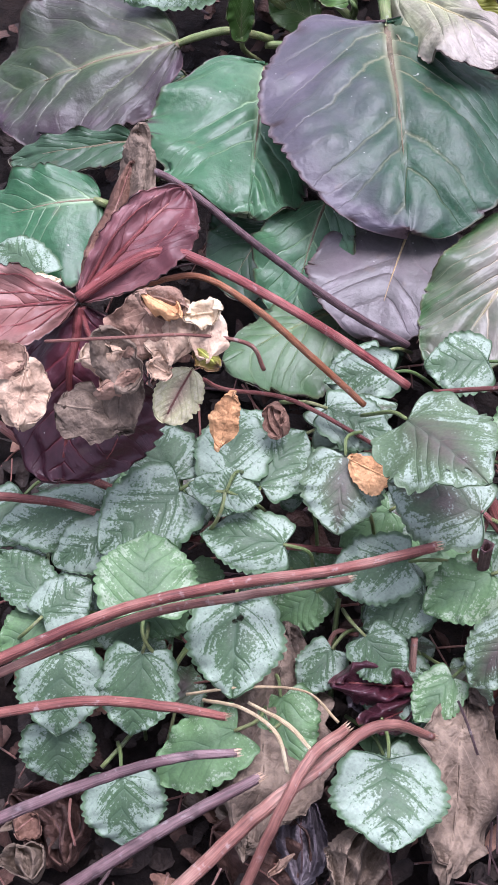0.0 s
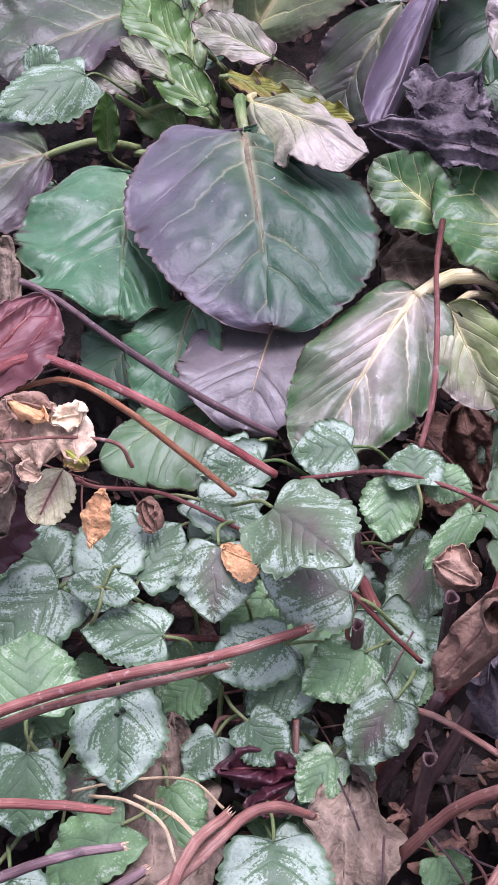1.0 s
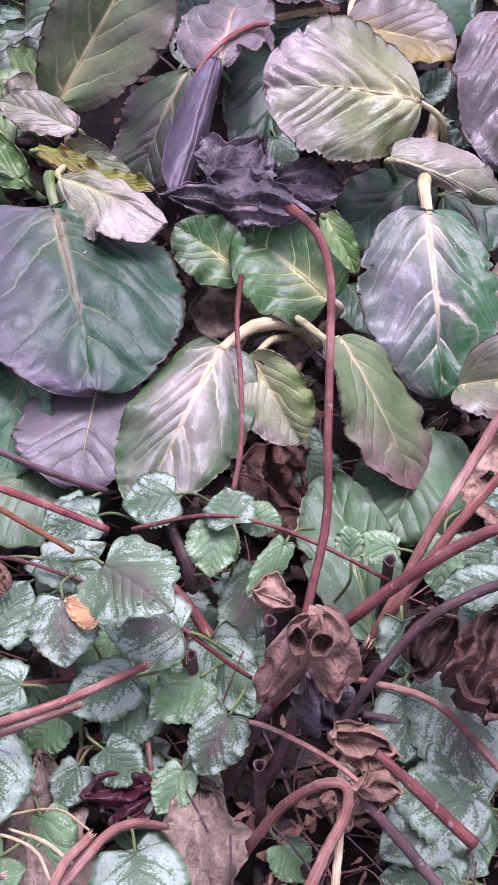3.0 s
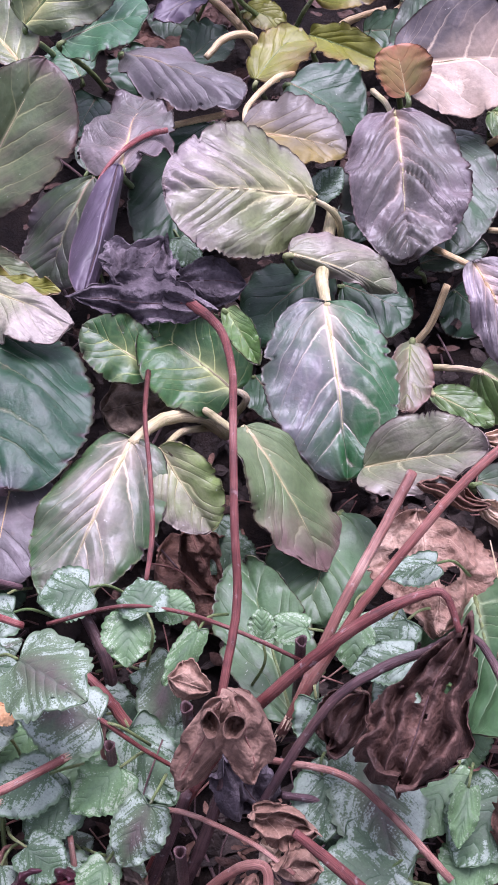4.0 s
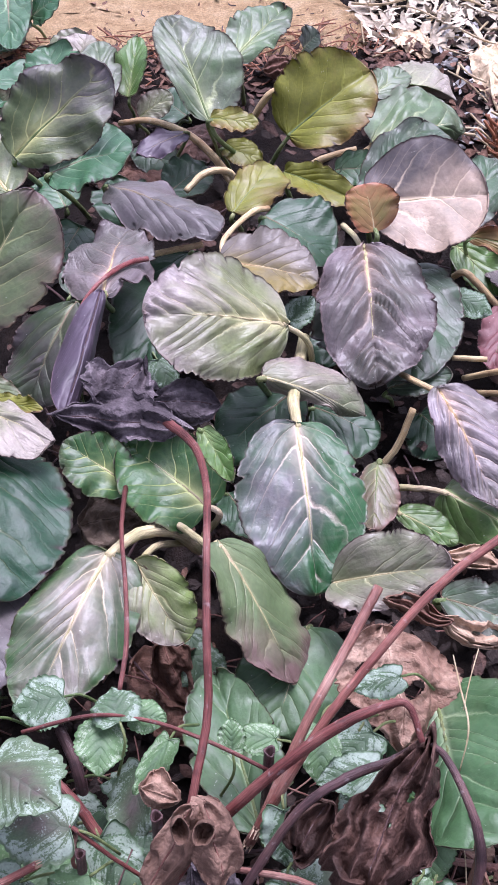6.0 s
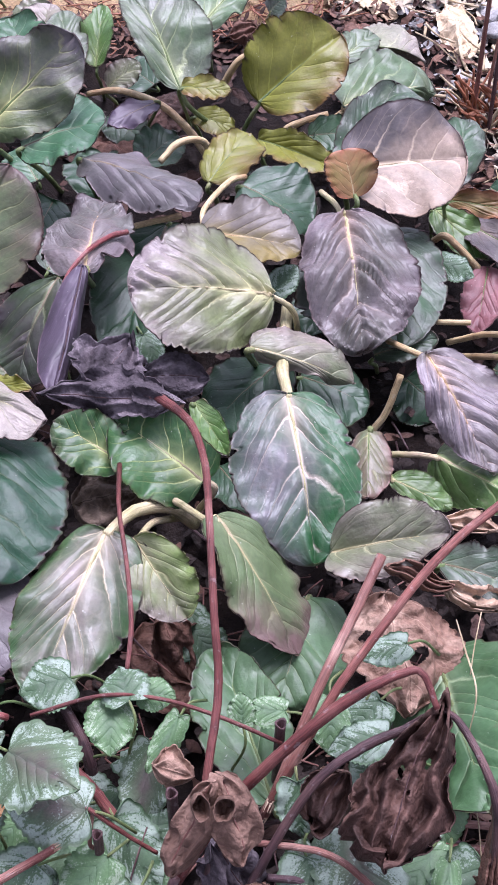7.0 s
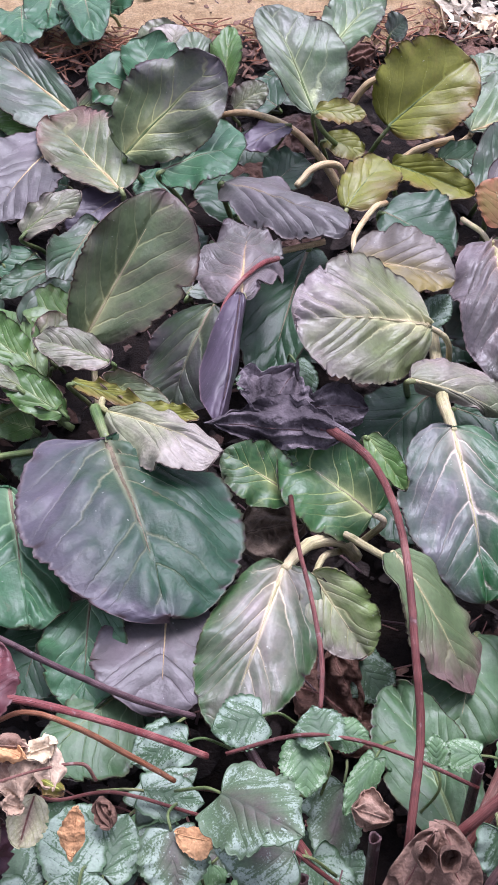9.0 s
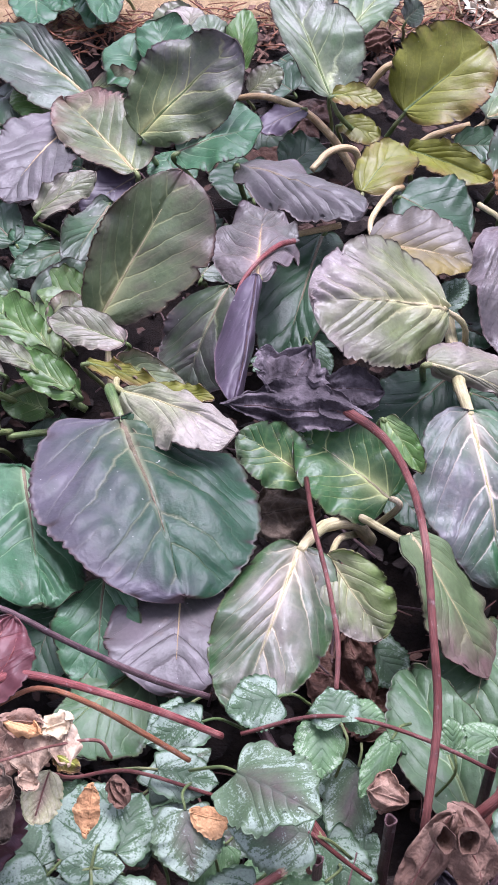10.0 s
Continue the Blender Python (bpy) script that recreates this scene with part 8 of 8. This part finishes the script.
dead_leaf("dry_leaf_scrap", (0.2020, 1.0703, 0.0100), (0.2194, 1.0955, 0.0100), (0.1972, 1.0922, 0.0156), (0.2242, 1.0736, 0.0044), "tan", "pinkish tan dry leaf lying on sand", crumple=0.005)
dead_leaf("dry_leaf_scrap", (0.2923, 0.8101, 0.0200), (0.3284, 0.8109, 0.0300), (0.3074, 0.8267, 0.0342), (0.3133, 0.7944, 0.0158), "brown", "brown dry leaf beside the sandy path", crumple=0.006)
dead_leaf("fallen_leaf", (0.5812, 0.8499, 0.0200), (0.5792, 0.7251, 0.0200), (0.6029, 0.7872, 0.0240), (0.5575, 0.7879, 0.0160), "cream", "large bleached cream dry leaf among stones", crumple=0.004, rag=0.2, full=0.45, pleats=3)
dead_leaf("fallen_leaf", (0.5124, 0.8438, 0.0200), (0.4773, 0.8924, 0.0200), (0.4803, 0.8576, 0.0117), (0.5094, 0.8786, 0.0283), "cream", "bleached cream dry leaf on litter", crumple=0.005, rag=0.3, full=0.45, pleats=3)
dead_leaf("fallen_leaf", (0.4387, 0.7491, 0.0200), (0.4634, 0.8212, 0.0200), (0.4351, 0.7906, 0.0210), (0.4670, 0.7797, 0.0190), "brown", "reddish-brown dry leaf beside the path", crumple=0.005, rag=0.2, full=0.45, pleats=3)
dead_leaf("fallen_leaf", (0.0597, 0.6497, 0.0200), (0.1069, 0.5895, 0.0200), (0.1054, 0.6370, 0.0297), (0.0612, 0.6022, 0.0103), "umber", "dark brown rotting leaf under green leaves", crumple=0.006, full=0.45, pleats=3)
dead_leaf("fallen_leaf", (0.2255, 0.6806, 0.0200), (0.1676, 0.6174, 0.0200), (0.2156, 0.6316, 0.0111), (0.1776, 0.6664, 0.0289), "umber", "dark rotting leaf on the soil", crumple=0.006, full=0.45, pleats=3)
dead_leaf("fallen_leaf", (0.1036, 0.6254, 0.0200), (0.1746, 0.5402, 0.0200), (0.1606, 0.6007, 0.0295), (0.1176, 0.5649, 0.0105), "brown", "brown rotting leaf under leaf stalks", crumple=0.005, full=0.45, pleats=3)
dead_leaf("fallen_leaf", (0.4457, 0.4752, 0.0200), (0.5207, 0.4258, 0.0200), (0.4940, 0.4669, 0.0297), (0.4723, 0.4340, 0.0103), "brown", "brown dry leaf beside bare stems", crumple=0.005, rag=0.2, full=0.45, pleats=3)
dead_leaf("dry_leaf_scrap", (0.1864, -0.3460, 0.1140), (0.1711, -0.3462, 0.1040), (0.1792, -0.3505, 0.1084), (0.1783, -0.3417, 0.1096), "russet", "curled russet brown dry leaf bit in litter", crumple=0.006, rag=0.3, full=0.4, pleats=4, nu=30, nv=24)
dead_leaf("dry_leaf_scrap", (0.1809, -0.3211, 0.1380), (0.1950, -0.3211, 0.1280), (0.1888, -0.3134, 0.1343), (0.1870, -0.3288, 0.1317), "brown", "curled russet brown dry leaf bit in litter", crumple=0.006, rag=0.3, full=0.4, pleats=4, nu=30, nv=24)
dead_leaf("dry_leaf_scrap", (0.1723, -0.3576, 0.1150), (0.1691, -0.3419, 0.1050), (0.1658, -0.3510, 0.1097), (0.1757, -0.3486, 0.1103), "russet", "curled russet brown dry leaf bit in litter", crumple=0.006, rag=0.3, full=0.4, pleats=4, nu=30, nv=24)
dead_leaf("dry_leaf_scrap", (0.1790, -0.3202, 0.1120), (0.1914, -0.3194, 0.1020), (0.1856, -0.3136, 0.1080), (0.1848, -0.3260, 0.1060), "tan", "curled tan dry leaf bit in litter", crumple=0.006, rag=0.3, full=0.4, pleats=4, nu=30, nv=24)
dead_leaf("dry_leaf_scrap", (0.1729, -0.3389, 0.1380), (0.1689, -0.3264, 0.1280), (0.1644, -0.3352, 0.1324), (0.1774, -0.3301, 0.1336), "tan", "curled tan dry leaf bit in litter", crumple=0.006, rag=0.3, full=0.4, pleats=4, nu=30, nv=24)
dead_leaf("dry_leaf_scrap", (0.1649, -0.3469, 0.1320), (0.1583, -0.3520, 0.1220), (0.1656, -0.3536, 0.1265), (0.1577, -0.3453, 0.1275), "brown", "curled russet brown dry leaf bit in litter", crumple=0.006, rag=0.3, full=0.4, pleats=4, nu=30, nv=24)
dead_leaf("dry_leaf_scrap", (0.0197, -0.4184, 0.0900), (0.0178, -0.4170, 0.0900), (0.0146, -0.4233, 0.0897), (0.0228, -0.4122, 0.0903), "russet", "small dry russet leaf scrap on the soil", crumple=0.005, rag=0.3, full=0.4, pleats=4, nu=30, nv=24)
dead_leaf("dry_leaf_scrap", (-0.1131, -0.4298, 0.0830), (-0.1046, -0.4192, 0.0830), (-0.1150, -0.4196, 0.0844), (-0.1026, -0.4294, 0.0816), "brown", "small dry brown leaf scrap on the soil", crumple=0.005, rag=0.3, full=0.4, pleats=4, nu=30, nv=24)
dead_leaf("dry_leaf_scrap", (-0.0293, -0.3972, 0.0760), (-0.0360, -0.3874, 0.0760), (-0.0379, -0.3959, 0.0761), (-0.0274, -0.3887, 0.0759), "ashen", "small dry grey-brown leaf scrap on the soil", crumple=0.005, rag=0.3, full=0.4, pleats=4, nu=30, nv=24)
dead_leaf("dry_leaf_scrap", (0.0898, -0.3945, 0.0840), (0.0797, -0.3970, 0.0840), (0.0861, -0.4011, 0.0834), (0.0833, -0.3904, 0.0846), "ashen", "small dry grey-brown leaf scrap on the soil", crumple=0.005, rag=0.3, full=0.4, pleats=4, nu=30, nv=24)
dead_leaf("dry_leaf_scrap", (-0.0113, -0.4015, 0.0860), (-0.0164, -0.3939, 0.0860), (-0.0193, -0.4014, 0.0861), (-0.0083, -0.3940, 0.0859), "ashen", "small dry grey-brown leaf scrap on the soil", crumple=0.005, rag=0.3, full=0.4, pleats=4, nu=30, nv=24)
dead_leaf("dry_leaf_scrap", (0.0980, -0.3922, 0.0800), (0.0976, -0.3886, 0.0800), (0.0914, -0.3912, 0.0798), (0.1042, -0.3896, 0.0802), "russet", "small dry russet leaf scrap on the soil", crumple=0.005, rag=0.3, full=0.4, pleats=4, nu=30, nv=24)
dead_leaf("dry_leaf_scrap", (0.0608, -0.4106, 0.0840), (0.0576, -0.4179, 0.0840), (0.0656, -0.4171, 0.0836), (0.0527, -0.4114, 0.0844), "umber", "small dry dark brown leaf scrap on the soil", crumple=0.005, rag=0.3, full=0.4, pleats=4, nu=30, nv=24)
dead_leaf("dry_leaf_scrap", (-0.1178, -0.4207, 0.0750), (-0.1145, -0.4242, 0.0750), (-0.1105, -0.4172, 0.0745), (-0.1218, -0.4277, 0.0755), "ashen", "small dry grey-brown leaf scrap on the soil", crumple=0.005, rag=0.3, full=0.4, pleats=4, nu=30, nv=24)
dead_leaf("dry_leaf_scrap", (0.0466, -0.4161, 0.0790), (0.0404, -0.4099, 0.0790), (0.0382, -0.4184, 0.0787), (0.0489, -0.4077, 0.0793), "russet", "small dry russet leaf scrap on the soil", crumple=0.005, rag=0.3, full=0.4, pleats=4, nu=30, nv=24)
dead_leaf("dry_leaf_scrap", (-0.0616, -0.4257, 0.0770), (-0.0608, -0.4332, 0.0770), (-0.0541, -0.4288, 0.0762), (-0.0683, -0.4301, 0.0778), "umber", "small dry dark brown leaf scrap on the soil", crumple=0.005, rag=0.3, full=0.4, pleats=4, nu=30, nv=24)
dead_leaf("dry_leaf_scrap", (-0.0350, -0.4336, 0.0870), (-0.0354, -0.4433, 0.0870), (-0.0280, -0.4388, 0.0863), (-0.0424, -0.4381, 0.0877), "brown", "small dry brown leaf scrap on the soil", crumple=0.005, rag=0.3, full=0.4, pleats=4, nu=30, nv=24)
dead_leaf("dry_leaf_scrap", (-0.0193, -0.4032, 0.0740), (-0.0267, -0.3959, 0.0740), (-0.0271, -0.4038, 0.0739), (-0.0189, -0.3954, 0.0741), "brown", "small dry brown leaf scrap on the soil", crumple=0.005, rag=0.3, full=0.4, pleats=4, nu=30, nv=24)


# ---- hollow stalk stubs ----
def stub(at, lean, radius, height, label):
    """A short cut stalk, hollow at its top."""
    SEED[0] += 1
    verts, faces, uvs, sides = [], [], [], 14
    a, top = np.array(at, float), np.array(lean, float)
    for ring, (r, h) in enumerate(((1.15, 0), (1.0, 0.5), (1.0, 1.0), (1.12, 1.03), (0.72, 1.02), (0.66, 0.6), (0.0, 0.55))):
        for k in range(sides):
            t = 2 * math.pi * k / sides
            q = 1 + 0.06 * math.sin(3 * t + SEED[0])
            verts.append(a + top * h + np.array([math.cos(t) * radius * r * q, math.sin(t) * radius * r * q, (0.0015 * math.sin(2 * t + SEED[0]) if h > 0.9 else 0.0)]))
            uvs.append((k / sides, h))
    for ring in range(6):
        for k in range(sides):
            q = (k + 1) % sides
            faces.append((ring * sides + k, ring * sides + q, (ring + 1) * sides + q, (ring + 1) * sides + k))
    tagged(link_mesh("stalk_stub", verts, faces, MATS["dark_stalk"], uvs=uvs), label, "stub", "stalk stubs")


stub((0.197, -0.231, 0.06), (0.004, 0.014, 0.090), 0.0033, 0.07, "hollow cut brownish stalk stub")
stub((0.123, -0.345, 0.07), (0.002, 0.008, 0.087), 0.0031, 0.07, "hollow cut brown stalk stub in litter")
stub((0.086, -0.284, 0.06), (0.002, 0.012, 0.090), 0.0029, 0.07, "hollow cut stalk stub under silver leaves")
stub((0.131, -0.262, 0.06), (0.001, 0.009, 0.090), 0.0034, 0.07, "hollow cut pale-rimmed stalk stub beside a withered leaf")
# ---- bush of bare stems behind the bed ----
bush = plant("bare_shrub", (0.575, 0.62, 0.0), "clump of bare brown upright stems beside a stony edge", "shrub")
for k in range(78):
    rng = np.random.RandomState(40 + k)
    tall = k < 6
    bx, by = 0.585 + rng.uniform(-0.035, 0.04), 0.612 + rng.uniform(-0.03, 0.03)
    h = rng.uniform(0.3, 0.5) if tall else rng.uniform(0.012, 0.055)
    lean = (rng.uniform(-0.02, 0.06), rng.uniform(0.0, 0.05)) if tall else (rng.uniform(-0.05, 0.05), rng.uniform(-0.05, 0.03))
    r = rng.uniform(1.9, 3.0) if tall else rng.uniform(1.3, 2.6)
    stalk("stem", [(bx, by, -0.01, r), (bx + lean[0] * 0.4, by + lean[1] * 0.4, h * 0.5, r * 0.9), (bx + lean[0], by + lean[1], h, r * 0.7)], "dark_stalk" if k % 4 == 1 and tall else "pink_stalk" if tall else "rust_stalk" if k % 5 else "straw", where=bush)

# ---- loose stuff on the soil ----
rng = np.random.RandomState(7)


def scraps(name, count, box, size, look, label, category, curl=0.4, lift=0.02, narrow=0.6):
    """Small torn, curled leaf pieces lying about."""
    verts, faces, vein = [], [], []
    for _ in range(count):
        x, y = rng.uniform(box[0], box[1]), rng.uniform(box[2], box[3])
        z = ground_height(x, y) + rng.uniform(0.001, lift)
        s = size * rng.uniform(0.45, 1.3)
        turn = Euler((rng.uniform(-0.7, 0.7), rng.uniform(-0.7, 0.7), rng.uniform(0, 6.3))).to_matrix()
        k, n0, c = rng.uniform(-curl, curl) / s, len(verts), rng.uniform(0, 6.3)
        wd = narrow * rng.uniform(0.6, 1.2)
        for i in range(5):
            u = i / 4 - 0.5
            half = wd * (0.25 + math.sqrt(max(0.0, 0.25 - u * u)) * rng.uniform(0.9, 1.5))
            for j in (-1, 0, 1):
                p = Vector((u * s, j * half * s * 0.6 + rng.uniform(-0.06, 0.06) * s, k * s * s * (u * u + 0.3 * j * j * half) + 0.06 * s * math.sin(5 * u + c + j)))
                p = turn @ p
                verts.append((x + p.x, y + p.y, max(z + p.z, ground_height(x, y) + 0.001)))
                vein.append(0.0 if j else 0.6)
        for i in range(4):
            for j in range(2):
                a = n0 + i * 3 + j
                faces.append((a, a + 1, a + 4, a + 3))
    ob = link_mesh(name, verts, faces, MATS[look], attrs={"vein": vein})
    return tagged(ob, label, category, kind="stuff")


# mould and umber pieces are darkened in colour for the shade under leaves
scraps("leaf_litter", 2400, (-0.35, 0.62, -0.55, 0.2), 0.019, "mould", "brown leaf litter on the soil, coloured darker for the shade there", "leaf litter", lift=0.03)
scraps("leaf_litter", 600, (-0.35, 0.62, -0.55, 0.3), 0.016, "umber", "brown leaf litter on the soil", "leaf litter", lift=0.03)
scraps("leaf_litter", 300, (-0.35, 0.7, -0.55, 0.2), 0.012, "brown", "reddish-brown leaf litter on the soil", "leaf litter", lift=0.03)
scraps("dry_leaf_remains", 2300, (0.44, 1.05, 0.86, 1.45), 0.036, "straw_pale", "pale bleached leaf remains on the soil", "leaf litter", curl=0.7, lift=0.03, narrow=0.24)
scraps("dry_leaf_remains", 420, (0.56, 1.05, 0.60, 0.90), 0.026, "straw_pale", "pale bleached leaf bits between stones", "leaf litter", curl=0.7, lift=0.015, narrow=0.3)
scraps("dry_leaf_remains", 520, (0.42, 0.80, 0.46, 0.86), 0.020, "brown", "reddish-brown dry leaf bits", "leaf litter", lift=0.02, narrow=0.35)
scraps("stone_chips", 700, (0.50, 1.05, 0.62, 0.95), 0.017, "stone", "pale grey stone chips on the soil", "gravel", curl=0.3, lift=0.012, narrow=0.7)
scraps("bark_chips", 500, (0.40, 0.95, 0.40, 0.90), 0.016, "umber", "dark bark chips and humus on the soil", "bark chips", lift=0.02, narrow=0.6)
scraps("leaf_litter", 420, (-0.30, 0.60, 0.15, 0.86), 0.022, "umber", "dark brown litter between the plant clumps", "leaf litter", lift=0.02, narrow=0.45)
scraps("leaf_litter", 1600, (-1.1, 1.7, -1.1, 0.84), 0.03, "mould", "rotting leaf litter over the garden bed, coloured dark as if shaded", "leaf litter", lift=0.012)
scraps("leaf_litter", 700, (-1.1, 1.7, -1.1, 0.84), 0.022, "umber", "dark brown leaf litter over the garden bed", "leaf litter", lift=0.012)
scraps("sand_debris", 420, (-0.4, 0.5, 0.84, 1.35), 0.012, "brown", "small dry leaf bits on the sandy path", "leaf litter", lift=0.008, narrow=0.5)


def twigs(name, count, box, length, radius, look, label, lift=0.02):
    verts, faces, uvs = [], [], []
    for _ in range(count):
        x, y = rng.uniform(box[0], box[1]), rng.uniform(box[2], box[3])
        z = ground_height(x, y) + rng.uniform(0.002, lift)
        t, s = rng.uniform(0, 6.3), length * rng.uniform(0.4, 1.3)
        d = np.array([math.cos(t), math.sin(t), rng.uniform(-0.1, 0.25)]) * s / 2
        b = rng.normal(0, 0.12, 3) * s
        c = np.array([x, y, z])
        tv, tf, tu = tube([c - d, c + b * 0.4, c + d], [radius * rng.uniform(0.6, 1.2)] * 3, 5, 0, int(rng.randint(9999)), 3)
        n0 = len(verts)
        verts += tv
        uvs += tu
        faces += [tuple(n0 + i for i in q) for q in tf]
    tagged(link_mesh(name, verts, faces, MATS[look], uvs=uvs), label, "twigs", kind="stuff")


scraps("path_litter", 650, (-0.25, 0.50, 0.80, 0.93), 0.018, "brown", "reddish-brown leaf litter along the edge of the sandy path", "leaf litter", lift=0.02, narrow=0.3)
scraps("path_litter", 260, (-0.25, 0.50, 0.74, 0.90), 0.018, "umber", "dark leaf litter along the edge of the sandy path", "leaf litter", lift=0.02, narrow=0.4)
scraps("dry_leaf_remains", 900, (0.56, 1.0, 0.30, 0.64), 0.024, "straw_pale", "pale bleached leaf bits beside the bare shrub", "leaf litter", curl=0.7, lift=0.02, narrow=0.22)
scraps("stone_chips", 500, (0.62, 1.05, 0.40, 0.75), 0.020, "stone", "pale grey stone chips beside the bare shrub", "gravel", curl=0.3, lift=0.016, narrow=0.7)
twigs("straw_bits", 260, (-0.2, 0.46, 0.80, 0.92), 0.04, 0.0010, "rust_stalk", "reddish dry needles along the path's edge", 0.025)
twigs("straw_bits", 260, (0.52, 0.95, 0.34, 0.66), 0.04, 0.0010, "straw", "pale dry straw below the bare shrub", 0.025)
scraps("leaf_litter", 260, (0.24, 0.45, -0.36, -0.14), 0.015, "russet", "pinkish-brown leaf bits on the soil beside the plants", "leaf litter", lift=0.03, narrow=0.4)
scraps("leaf_litter", 120, (0.10, 0.24, -0.42, -0.28), 0.014, "brown", "reddish-brown leaf bits among dead stalks", "leaf litter", lift=0.06, narrow=0.4)
twigs("fine_twigs", 55, (0.09, 0.26, -0.43, -0.27), 0.04, 0.0006, "dark_stalk", "thin dry stems among dead stalks", 0.09)
twigs("fine_twigs", 120, (0.24, 0.46, -0.37, -0.16), 0.05, 0.0010, "pink_stalk", "thin pinkish dry stems on the soil", 0.05)
twigs("fine_twigs", 380, (-0.3, 0.6, -0.5, 0.0), 0.04, 0.0007, "pink_stalk", "thin dry brown twigs and stems in the litter", 0.05)
twigs("fine_twigs", 160, (-0.3, 0.6, -0.5, 0.6), 0.06, 0.0012, "dark_stalk", "dark twigs in the litter", 0.04)
twigs("straw_bits", 240, (0.42, 1.0, 0.60, 1.35), 0.06, 0.0018, "straw", "pale dry straw beside the path", 0.03)
twigs("straw_bits", 60, (-0.3, 0.5, 0.86, 1.3), 0.022, 0.0011, "dark_stalk", "small sticks on the sandy path", 0.012)

# stones along the edge behind the bare shrub
for k in range(48):
    r2 = np.random.RandomState(300 + k)
    bm = bmesh.new()
    bmesh.ops.create_icosphere(bm, subdivisions=3, radius=1.0)
    sc = (r2.uniform(0.016, 0.038), r2.uniform(0.013, 0.028), r2.uniform(0.008, 0.015))
    for v in bm.verts:
        d = 1 + 0.3 * noise.noise(v.co * 1.1 + Vector((k * 3.1, 0, 0)))
        v.co = Vector((v.co.x * sc[0] * d, v.co.y * sc[1] * d, v.co.z * sc[2] * d))
    me = bpy.data.meshes.new("stone")
    bm.to_mesh(me)
    bm.free()
    me.polygons.foreach_set("use_smooth", np.ones(len(me.polygons), bool))
    me.materials.append(MATS["stone"])
    st = tagged(new("stone", me), "pale grey stone beside the bed", "stone", "edge stones")
    x, y = 0.74 + r2.uniform(-0.10, 0.22), 0.68 + r2.uniform(-0.16, 0.20)
    st.matrix_world = pose(x, y, ground_height(x, y) + 0.006, 0, 0, r2.uniform(0, 360))
